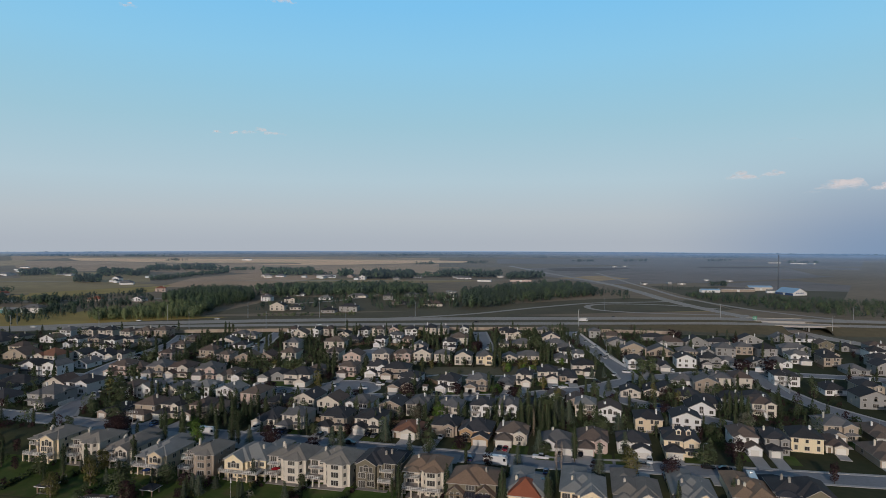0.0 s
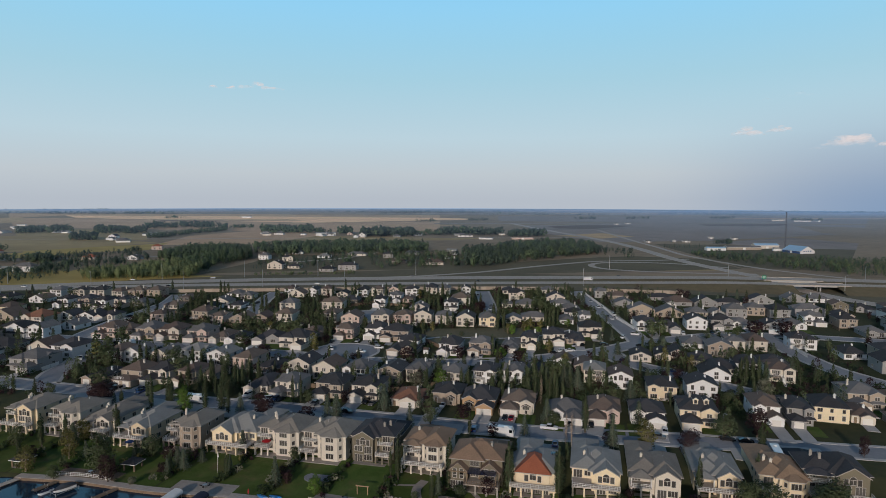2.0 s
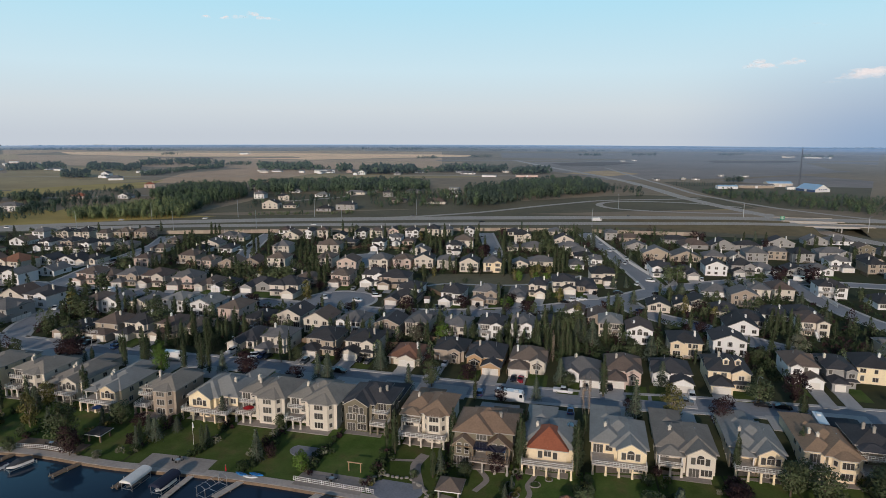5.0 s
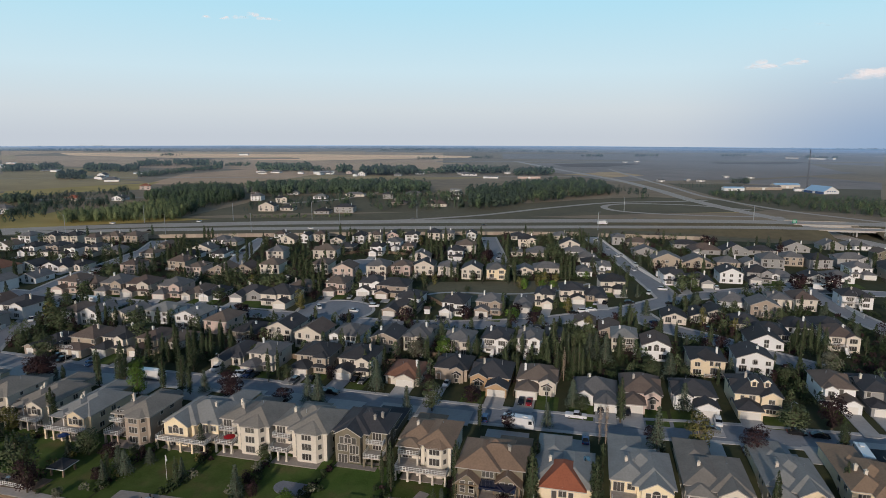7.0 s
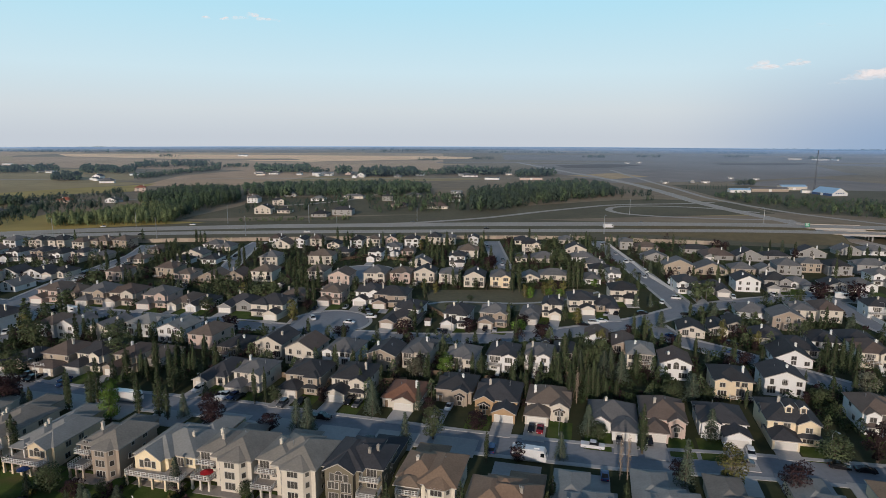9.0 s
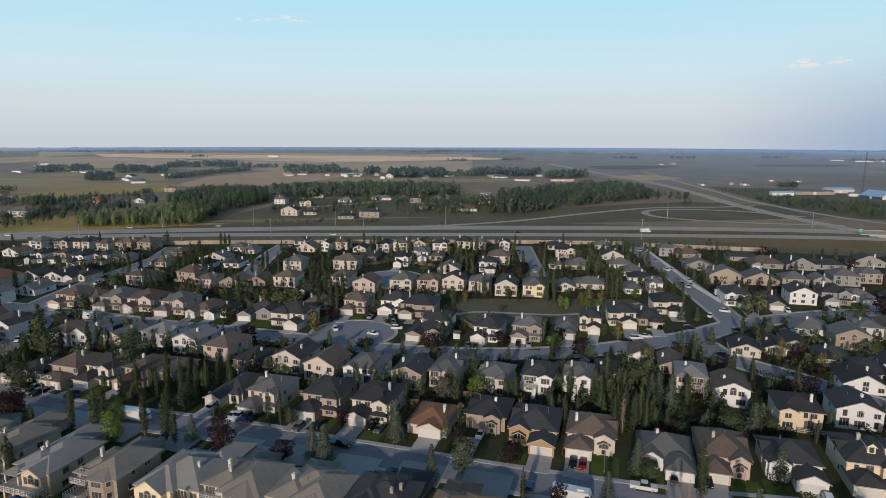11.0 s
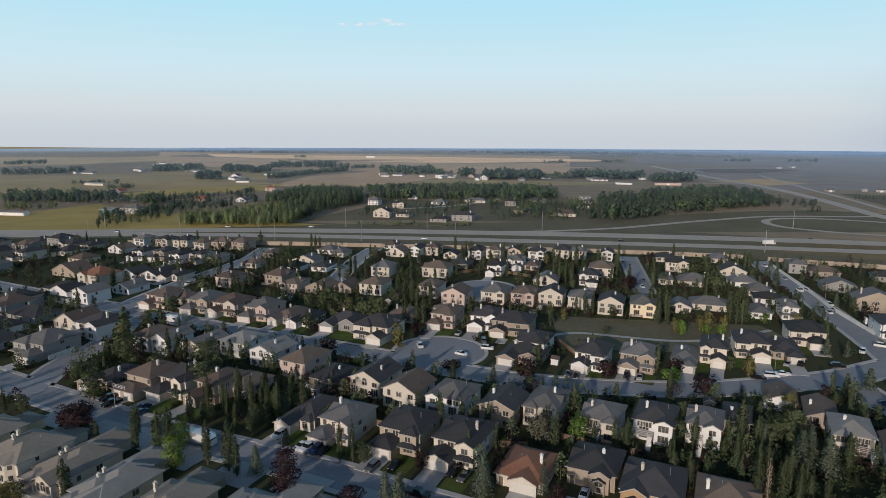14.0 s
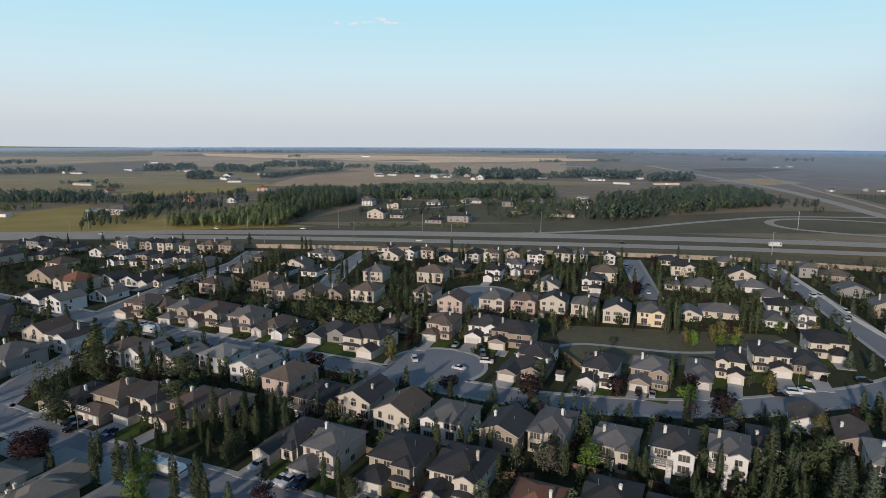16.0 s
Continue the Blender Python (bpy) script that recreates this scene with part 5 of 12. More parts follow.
            k = canted_bay(walls, top, ac, aw * 0.8, 1.6, d * 0.35, H - 0.02, pitch)
            face = -1.6
            for lev in range(st):
                put_window(root, "l" if aw > 7 else "m", ac, face, 0.7 + lv * lev)
                for o in (-1, 1):
                    put_window(root, "s", ac + o * (aw * 0.4 - k / 2), -0.8, 0.9 + lv * lev, o * 53)
        for lev in range(st if form == "g" else 0):
            if lev < st - 1:
                put_window(root, "d" if lev == 0 else "l", ac - aw * 0.17, face, (0.1 if lev == 0 else 0.6) + lv * lev)
                put_window(root, "l" if lev == 0 else "d", ac + aw * 0.2, face, (0.6 if lev == 0 else 0.1) + lv * lev)
        for lev in range(st):
            put_window(root, "d", bc - min(1.2, bw_ * 0.2) if bw_ > 4.8 else bc, back, 0.1 + lv * lev)
            if bw_ > 4.8:
                put_window(root, "m", bc + 1.5, back, 0.8 + lv * lev)
        # decks: over the whole front, or in the angle beside the bay
        if full:
            raised_deck(root, W, -hw + 0.1, hw - 0.1, -4.4, face - 0.04, lv, 5)
            s = Shape()
            s.box(b0 + 0.05, b1 - 0.05, face - 0.02, back - 0.03, lv - 0.24, lv)
            part("deck", (s, [PALEWOOD]), root, "pale raised deck")
        else:
            raised_deck(root, W, b0 + 0.05, b1 - 0.1, -2.6, back - 0.04, lv, 3)
        if st == 3:
            raised_deck(root, W, b0 + 0.15, b1 - 0.2, -0.6 if not full else -1.6, back - 0.04, lv * 2, 2 if full else 0)
            if full:
                roof = Shape()
                roof.hip(b0 + 0.1, b1 - 0.1, -1.6, back + 2, lv * 3 - 0.5, 0.3, 0.3)
                part("porch_roof", (roof, [R, FASCIA]), root)
        if st == 2 and r.random() < 0.6:
            # a deep eave on white columns over the deck
            roof = Shape()
            roof.hip(b0 + 0.1, b1, -1.9, back + 2.4, H - 0.5, 0.36, 0.3)
            part("porch_roof", (roof, [R, FASCIA]), root)
            for x_ in (b0 + 0.35, b1 - 0.35):
                s = Shape()
                s.tube((x_, -1.7, lv), (x_, -1.7, H - 0.6), 0.16, 0.16, 8)
                part("column", (s, [TRIM]), root)
    for s_ in (-1, 1):
        for lev in range(st):
            for yy in (4.0, 8.5):
                put_window(root, r.choice("ms"), s_ * hw, yy + r.uniform(-1, 1), 0.9 + lv * lev, 90 * s_)
    # garage wing towards the street
    gs, gw = -bs, 7.0
    g0 = hw - gw if gs > 0 else -hw
    gh = H if st == 2 else H - 2.2
    walls.box(g0, g0 + gw, d - 1.2, d + 7.2, 2.1, gh)
    top.hip(g0, g0 + gw, d - 4.5, d + 7.2, gh, pitch, 0.5)
    part("garage_door", GARAGE_WIDE, root, "", pose(g0 + gw / 2, d + 7.2, 2.5, 0, 0, 180))
    for o in ((0.3, 0.65) if r.random() < 0.5 else (0.5,)):
        chimney(root, -bs * hw * (0.2 + o * 0.6), d * (0.25 + o * 0.4), H - 0.5, ridge + 0.3, CHIM if wall != "olive" else STONE)
    s = Shape()
    vx, vy = r.uniform(-0.3, 0.3) * w, d * r.uniform(0.4, 0.6)
    s.tube((vx, vy, H + 0.3), (vx, vy, ridge + 0.12), 0.09, 0.09, 5)
    part("roof_vent", (s, [METAL]), root)
    part("wall", (walls, [W]), root)
    part("roof", (top, [R, FASCIA]), root)
    s = Shape()
    s.box(-hw + 1.2, hw - 1.2, -3.7, -0.02, -0.5, 0.06)
    part("patio", (s, [SANDY]), root)


def driveway(x, y, turn, w, length, sx=0.0):
    s = Shape()
    s.box(sx - w / 2, sx + w / 2, -length, -0.05, -0.1, 0.18 + (x * 7.3 + y * 3.1) % 1 * 0.02)
    ob = slab("driveway", s, [CONCRETE], "pale concrete driveway in front of a garage", "driveway")
    ob.matrix_basis = pose(x, y, 0, 0, 0, turn)


def front_lawn(x, y, turn, x0, x1, length):
    s = Shape()
    n = 4
    for i in range(n):
        a, b = x0 + (x1 - x0) * i / n, x0 + (x1 - x0) * (i + 1) / n
        s.face([(a, -length, 0.06), (b, -length, 0.06), (b, 3.4, 0.06), (a, 3.4, 0.06)])
    ob = slab("lawn", s, [LAWN], "dark green front lawn beside a driveway", "lawn")
    ob.matrix_basis = pose(x, y, (x * 5.1 + y * 2.3) % 1 * 0.03, 0, 0, turn)


# rows along the highway
# far rows
house(-275.6, 504.3, -8, 10.1, 2, "b", "white", "grey")
house(-258.3, 503.8, -8, 10.9, 2, "b", "cream", "charcoal")
house(-244.0, 503.4, -8, 10.9, 2, "b", "cream", "charcoal")
house(-225.9, 496.4, -8, 9.2, 2, "b", "cream", "brown")
house(-213.9, 500.4, -8, 10.9, 2, "b", "tan", "brown")
house(-201.1, 502.3, -8, 10.9, 2, "b", "tan", "brown")
house(-246.4, 454.6, -8, 9.0, 2, "fl", "white", "charcoal")
house(-232.7, 455.9, -8, 9.7, 2, "fl", "tan", "charcoal")
house(-217.7, 448.6, -8, 8.9, 2, "fl", "white", "charcoal")
house(-206.0, 451.7, -8, 7.7, 2, "fr", "cream", "charcoal")
house(-195.0, 460.2, -8, 9.4, 1, "b", "tan", "grey")
house(-218.2, 410.6, -10, 12.7, 1, "g", "white", "charcoal")
house(-205.1, 410.2, -10, 10.9, 1, "g", "white", "charcoal")
house(-193.8, 407.1, -10, 9.8, 1, "fl", "cream", "charcoal")
house(-200.4, 381.2, -10, 10.1, 1, "g", "white", "grey")
house(-167.6, 448.9, -8, 10.3, 1, "h", "cream", "brown")
house(-169.9, 480.4, -8, 7.4, 1, "h", "tan", "brown")
house(-158.2, 402.0, -10, 9.1, 2, "h", "pink", "brown")
house(-134.9, 410.8, -10, 11.2, 2, "b", "tan", "brown")
house(-119.8, 394.4, -10, 8.9, 2, "b", "pink", "brown")
house(-107.8, 397.9, -10, 11.1, 1, "g", "tan", "brown")
house(-139.1, 462.2, -8, 15.0, 1, "g", "cream", "grey")
house(-138.2, 498.4, -8, 12.2, 1, "h", "white", "grey")
house(-140.7, 443.0, -8, 11.6, 1, "h", "white", "charcoal")
house(-123.6, 445.9, -8, 9.6, 1, "h", "white", "charcoal")
house(-127.5, 489.5, -8, 9.1, 1, "h", "cream", "grey")
house(-95.4, 401.4, -10, 9.7, 1, "g", "tan", "brown")
house(-80.6, 399.7, -10, 11.5, 2, "h", "cream", "brown")
house(-91.3, 497.1, -8, 12.5, 1, "g", "cream", "brown")
house(-101.3, 522.9, -8, 8.3, 1, "h", "white", "brown")
house(-86.2, 439.8, -8, 10.8, 2, "h", "cream", "grey")
house(-78.9, 499.0, -8, 6.9, 2, "g", "white", "charcoal")
house(-69.0, 505.5, -8, 8.5, 2, "h", "cream", "brown")
house(-55.5, 496.1, -8, 8.6, 1, "g", "cream", "charcoal")
house(-40.1, 497.9, -8, 8.6, 2, "b", "white", "charcoal")
house(-28.6, 502.1, -8, 9.1, 2, "b", "cream", "brown")
house(-15.9, 501.8, -8, 8.7, 2, "g", "pink", "charcoal")
house(-2.0, 501.4, -8, 9.9, 2, "b", "white", "charcoal")
house(13.7, 510.3, -8, 9.8, 2, "b", "cream", "charcoal")
house(-46.6, 467.1, -8, 11.7, 1, "h", "olive", "charcoal")
house(-25.0, 448.2, -8, 8.4, 2, "fl", "white", "charcoal")
house(-14.9, 466.2, -8, 9.6, 2, "fr", "white", "grey")
house(-4.4, 469.8, -8, 7.8, 1, "h", "pink", "brown")
house(3.2, 432.2, -8, 12.1, 1, "g", "cream", "grey")
house(-56.3, 442.2, -8, 14.4, 2, "h", "cream", "brown")
house(-52.4, 400.1, -10, 10.4, 2, "b", "cream", "brown")
house(-38.5, 388.1, -10, 11.2, 2, "g", "pink", "brown")
house(-20.7, 393.9, -10, 11.4, 2, "b", "cream", "grey")
house(-7.2, 393.5, -10, 10.8, 2, "b", "pink", "brown")
house(5.4, 394.4, -10, 10.9, 2, "g", "cream", "charcoal")
house(18.2, 391.4, -10, 10.2, 2, "b", "cream", "grey")
house(30.7, 383.4, -10, 10.5, 2, "g", "cream", "charcoal")
house(44.2, 383.0, -10, 10.5, 2, "b", "yellow", "grey")
house(24.6, 507.6, -8, 8.1, 2, "b", "cream", "grey")
house(41.4, 504.8, -8, 7, 2, "g", "white", "charcoal")
house(33.5, 457.3, -8, 12.9, 2, "h", "cream", "brown")
house(24.8, 433.2, -8, 9.4, 2, "fr", "white", "charcoal")
house(78.1, 479.6, -8, 12.2, 2, "b", "cream", "charcoal")
house(76.8, 508.6, -8, 10.6, 1, "h", "cream", "charcoal")
house(79.2, 443.4, -8, 15.3, 1, "h", "cream", "grey")
house(65.5, 445.6, -8, 7, 1, "h", "cream", "grey")
house(61.0, 391.3, -10, 9.7, 1, "g", "cream", "grey")
house(75.0, 397.5, -10, 15.5, 1, "h", "cream", "grey")
house(109.3, 510.1, -8, 10.7, 1, "h", "cream", "grey")
house(106.4, 472.7, -8, 13.5, 1, "g", "cream", "charcoal")
house(103.9, 446.2, -8, 13.4, 1, "h", "white", "grey")
house(105.8, 427.6, -8, 12.1, 1, "h", "cream", "grey")
house(104.6, 412.2, -10, 11.6, 1, "h", "white", "charcoal")
house(104.2, 383.8, -10, 6.5, 2, "fr", "white", "grey")
house(93.5, 387.8, -10, 8.0, 1, "h", "white", "grey")
# right-hand walls set grey and tan, standing in for cloud shade
house(144.5, 486.3, -12, 8.6, 2, "h", "grey", "grey")
house(156.3, 479.6, -12, 14.6, 1, "h", "tan", "brown")
house(148.2, 443.2, -12, 15.5, 1, "g", "grey", "grey")
house(147.1, 406.5, -14, 16.2, 2, "g", "tan", "grey")
house(186.6, 470.5, -12, 17.4, 1, "h", "grey", "charcoal")
house(189.8, 445.6, -12, 18.2, 1, "fl", "grey", "brown")
house(166.0, 407.4, -14, 17.6, 1, "g", "tan", "grey")
house(208.4, 445.0, -12, 16.0, 1, "g", "grey", "charcoal")
house(226.6, 446.3, -12, 15.7, 1, "h", "grey", "charcoal")
house(185.5, 409.8, -14, 12.7, 1, "h", "tan", "grey")
house(197.5, 406.5, -14, 8.4, 1, "g", "grey", "grey")
house(209.8, 406.1, -14, 12.7, 2, "h", "grey", "grey")
house(225.7, 411.5, -14, 11.0, 2, "h", "tan", "grey")
house(254.1, 454.8, -12, 17.6, 1, "g", "grey", "charcoal")
house(237.2, 403.8, -14, 12.7, 2, "b", "grey", "charcoal")
house(284.2, 461.7, -12, 14.2, 1, "g", "grey", "grey")
house(257.9, 404.6, -14, 18.0, 2, "b", "grey", "grey")
house(301.9, 461.2, -12, 15.7, 1, "h", "white", "grey")
house(134.3, 362.7, -10, 10.6, 2, "fr", "white", "charcoal")
house(146.4, 360.1, -14, 11.7, 1, "fr", "grey", "charcoal")
house(166.4, 369.6, -14, 11.4, 2, "g", "white", "charcoal")
house(180.8, 365.7, -14, 12.0, 2, "fl", "grey", "charcoal")
house(195.0, 369.9, -14, 11.1, 1, "fr", "white", "grey")
house(211.4, 367.0, -14, 11.6, 1, "g", "grey", "charcoal")
house(224.4, 364.3, -14, 12.5, 1, "fl", "white", "grey")
# middle left
house(-169.9, 357.8, -10, 11.5, 2, "fl", "pink", "brown")
house(-162.2, 367.8, -10, 10.8, 1, "h", "tan", "brown")
house(-147.1, 353.2, -10, 11.9, 2, "fl", "tan", "grey")
house(-133.4, 350.8, -10, 12.8, 2, "fl", "cream", "brown")
house(-117.0, 346.5, -10, 11.9, 2, "fl", "pink", "grey")
house(-104.6, 344.3, -10, 7.9, 1, "fl", "cream", "brown")
house(-95.5, 342.1, -10, 8.4, 1, "fl", "white", "charcoal")
house(-168.7, 319.3, -17, 13.7, 2, "b", "white", "charcoal")
house(-140.0, 309.5, -17, 8.2, 2, "h", "white", "brown")
house(-131.1, 307.1, -17, 7.8, 2, "g", "white", "grey")
house(-117.2, 303.9, -17, 7.8, 2, "g", "cream", "grey")
house(-104.7, 309.0, -17, 11.0, 2, "h", "white", "light grey")
house(-90.2, 301.0, -17, 10.3, 2, "g", "white", "light grey")
house(-76.7, 294.2, -17, 10.0, 2, "h", "pink", "brown")
house(-132.6, 273.1, -17, 8.6, 1, "fl", "tan", "charcoal")
house(-118.8, 270.6, -17, 10.0, 2, "fd", "tan", "brown")
house(-107.3, 270.2, -17, 10.3, 2, "fl", "cream", "charcoal")
house(-95.4, 268.8, -17, 8.5, 2, "fl", "tan", "brown")
house(-88.6, 277.8, -17, 9.7, 1, "h", "cream", "brown")
# cul-de-sac
house(-78.0, 339.7, -10, 14.5, 1, "fl", "grey", "charcoal")
house(-63.8, 329.8, -17, 14.4, 2, "fr", "cream", "charcoal")
house(-56.4, 358.2, -10, 11.7, 1, "h", "tan", "brown")
house(-38.8, 349.6, -10, 9.9, 2, "fl", "pink", "brown")
house(-21.7, 349.1, -10, 12.0, 2, "fl", "white", "charcoal")
house(-11.2, 343.6, -10, 14.9, 2, "fl", "tan", "charcoal")
house(-2.9, 325.7, -17, 10.6, 2, "h", "white", "charcoal")
house(-7.0, 314.5, -17, 13.7, 1, "fl", "tan", "charcoal")
house(15.6, 312.0, -17, 9.8, 2, "fl", "white", "charcoal")
house(31.0, 313.1, -17, 11.0, 2, "fl", "tan", "grey")
house(46.8, 318.7, -17, 7.8, 1, "fr", "grey", "grey")
house(57.6, 324.9, -17, 8.3, 2, "fr", "cream", "charcoal")
house(72.9, 332.1, -10, 10.7, 2, "fr", "cream", "charcoal")
house(84.3, 332.6, -10, 9.2, 1, "fr", "tan", "charcoal")
house(97.4, 349.1, -10, 12.2, 2, "fr", "cream", "charcoal")
# backs row facing camera
house(-63.8, 287.6, -17, 11.2, 1, "b", "olive", "charcoal")
house(-49.9, 283.6, -17, 10.2, 2, "g", "cream", "charcoal")
house(-38.1, 277.2, -17, 10.5, 2, "g", "cream", "brown")
house(-24.6, 275.0, -17, 10.8, 2, "b", "white", "grey")
house(-10.4, 270.8, -17, 9.6, 2, "g", "tan", "charcoal")
house(1.1, 273.3, -17, 8.6, 2, "b", "cream", "grey")
house(15.7, 268.2, -17, 9.4, 2, "b", "cream", "grey")
house(29.1, 269.0, -17, 9.5, 2, "b", "white", "charcoal")
house(41.1, 268.9, -17, 8.0, 2, "b", "white", "grey")
house(51.7, 278.3, -17, 6.5, 1, "h", "tan", "charcoal")
house(67.5, 292.9, -17, 7.9, 1, "g", "white", "brown")
house(74.5, 283.4, -17, 7.3, 1, "g", "tan", "brown")
house(75.5, 269.3, -17, 8.6, 2, "b", "cream", "light grey")
# right
house(106.9, 300.3, -17, 9.4, 1, "g", "cream", "charcoal")
house(118.0, 301.4, -17, 7.0, 1, "g", "cream", "charcoal")
house(127.3, 306.1, -17, 6.8, 1, "g", "cream", "charcoal")
house(144.4, 323.7, -16, 13.1, 1, "h", "white", "grey")
house(149.1, 307.6, -16, 11.5, 2, "g", "tan", "grey")
house(162.2, 318.1, -16, 8.8, 2, "h", "cream", "grey")
house(173.0, 317.7, -16, 9.8, 2, "h", "cream", "brown")
house(132.0, 290.7, -17, 10.7, 1, "h", "cream", "charcoal")
house(135.3, 278.3, -17, 12.6, 1, "h", "cream", "charcoal")
house(150.6, 285.6, -16, 10.4, 1, "h", "white", "charcoal")
house(163.2, 285.2, -16, 11.7, 1, "h", "tan", "charcoal")
house(154.7, 266.5, -16, 9.6, 2, "b", "cream", "brown")
house(127.7, 269.0, -17, 11.6, 1, "g", "white", "charcoal")
house(199.6, 321.8, -16, 12.2, 2, "b", "white", "charcoal")
# second street, fronts
house(-62.6, 257.3, -16, 8.8, 1, "fl", "cream", "charcoal")
house(-51.1, 251.7, -16, 9.6, 2, "fl", "cream", "grey")
house(-34.2, 249.4, -16, 11.2, 2, "fl", "tan", "charcoal")
house(-20.1, 245.7, -16, 11.0, 2, "fl", "cream", "charcoal")
house(-3.7, 240.4, -16, 10.7, 1, "fc", "cream", "rust")
house(10.6, 239.9, -16, 10.4, 1, "fnk", "tan", "charcoal")
house(21.9, 232.5, -16, 11.9, 1, "frk", "orange", "charcoal")
house(35.8, 229.3, -16, 11.4, 1, "flk", "cream", "brown")
house(51.2, 221.2, -16, 12.0, 1, "fr", "white", "grey")
house(63.9, 219.0, -16, 10.9, 1, "flk", "pink", "brown")
house(78.4, 216.6, -16, 11.3, 1, "frk", "white", "charcoal")
upper = house(94.9, 213.5, -16, 12.0, 2, "fl", "yellow", "charcoal")
dormers(upper, (-0.8, 2.6), 7.6, 6.8, "yellow", "charcoal")
house(83.4, 259.4, -16, 9.1, 2, "g", "white", "brown")
house(94.8, 245.6, -16, 10.6, 2, "b", "yellow", "charcoal")
house(110.5, 245.8, -16, 11.0, 2, "g", "white", "charcoal")
house(120.5, 217.1, -16, 8.7, 2, "fr", "white", "brown")
house(130.5, 213.9, -16, 8.2, 2, "fl", "grey", "charcoal")
house(143.7, 219.7, -20, 10.7, 2, "h", "yellow", "charcoal")
house(153.5, 216.8, -20, 7.3, 1, "fc", "cream", "brown")
# lakefront
house(-134.1, 232.5, -16, 11.7, 3, "Lgrf", "yellow", "mid grey", -2.5)
house(-117.8, 228.0, -16, 12.7, 3, "Lhrs", "cream", "mid grey", -2.5)
house(-104.9, 225.6, -16, 11.0, 2, "Lgcf", "cream", "mid grey", -2.5)
house(-90.2, 218.8, -16, 11.0, 2, "Lgcf", "yellow", "light grey", -2.5)
house(-73.2, 213.8, -16, 12.2, 3, "Lhrs", "tan", "mid grey", -2.5)
house(-57.1, 211.6, -16, 14.5, 2, "Lglf", "yellow", "light grey", -2.5)
house(-42.2, 207.6, -16, 14.0, 3, "Lhrs", "cream", "mid grey", -2.5)
house(-27.6, 203.3, -16, 14.5, 3, "Lhcs", "cream", "mid grey", -2.5)
house(-12.7, 201.3, -16, 12.8, 3, "Lgls", "olive", "charcoal", -2.5)
house(3.1, 195.1, -16, 12.7, 3, "Lhcf", "cream", "tan brown", -2.5)
house(17.0, 183.2, -16, 14.2, 3, "Lgls", "olive", "tan brown", -2.5)
house(32.2, 179.5, -16, 12.4, 2, "Lhcf", "yellow", "red", -2.5)
house(49.2, 178.8, -16, 12.8, 2, "Lgcf", "yellow", "light grey", -2.5)
house(64.5, 176.1, -16, 13.1, 2, "Lgcs", "cream", "mid grey", -2.5)
house(81.2, 175.2, -16, 11.6, 2, "Lgcf", "yellow", "light grey", -2.5)
house(98.0, 172.4, -16, 11.8, 2, "Lhrs", "yellow", "tan brown", -2.5)
house(111.2, 171.0, -16, 15.4, 3, "Lgcf", "olive", "charcoal", -2.5)
# acreages beyond the highway
house(-404.4, 671.7, -8, 21.7, 2, "h", "white", "grey")
house(-401.8, 796.2, -8, 16.4, 1, "h", "pink", "red")
house(-347.9, 795.3, -8, 13.7, 1, "g", "white", "grey")
house(-557.9, 1186.1, -8, 14.4, 2, "g", "white", "charcoal")
house(-605.1, 1186.2, -8, 16.4, 1, "g", "white", "grey")
house(-514.6, 1127.4, -8, 19.5, 1, "h", "white", "grey")
house(-150.0, 688.0, -8, 16.5, 2, "g", "cream", "charcoal")
house(-131.0, 694.0, -8, 13.0, 1, "h", "cream", "charcoal")
house(-186.8, 792.5, -8, 12.4, 2, "h", "white", "grey")
house(-115.8, 812.4, -8, 15.6, 1, "h", "white", "light grey")
house(-76.4, 840.0, -8, 24.8, 1, "h", "cream", "grey")
house(-18.4, 744.3, -8, 17.0, 1, "h", "tan", "brown")
house(22.0, 728.0, -8, 24.2, 1, "h", "cream", "brown")
house(-71.0, 676.0, -8, 19.5, 2, "h", "grey", "charcoal")
house(-91.4, 664.7, -8, 15.0, 1, "h", "grey", "charcoal")
house(-2.4, 856.6, -8, 19.6, 1, "h", "grey", "grey")
house(-176.0, 1287.1, -8, 27.2, 1, "h", "white", "grey")
house(-101.5, 1233.9, -8, 13.1, 2, "g", "white", "grey")
house(-132.8, 1306.0, -8, 11.5, 1, "g", "pink", "brown")
house(-34.1, 1233.8, -8, 13.1, 1, "h", "grey", "grey")
house(7.8, 1287.4, -8, 16.0, 1, "h", "white", "grey")
house(103.3, 1251.1, -8, 29.0, 1, "h", "white", "grey")
house(215.5, 1326.3, -12, 23.7, 1, "h", "white", "grey")
house(54.2, 855.7, -8, 10.6, 1, "h", "white", "grey")
house(108.8, 897.8, -8, 11.2, 1, "h", "pink", "red")
house(-316.4, 1344.7, -8, 18.9, 1, "h", "white", "grey")
house(-282.9, 1325.0, -8, 18.6, 1, "h", "white", "grey")
house(-702.3, 996.9, -8, 22.8, 1, "h", "white", "charcoal")
house(-572.1, 881.1, -8, 10.6, 1, "g", "pink", "red")
house(-917.7, 1258.3, -8, 29.6, 1, "h", "white", "grey")
house(-894.9, 1394.0, -8, 32.6, 1, "h", "white", "grey")
house(-946.8, 1544.0, -8, 33.5, 1, "h", "white", "grey")
house(-773.7, 1395.1, -8, 24.8, 1, "h", "white", "grey")
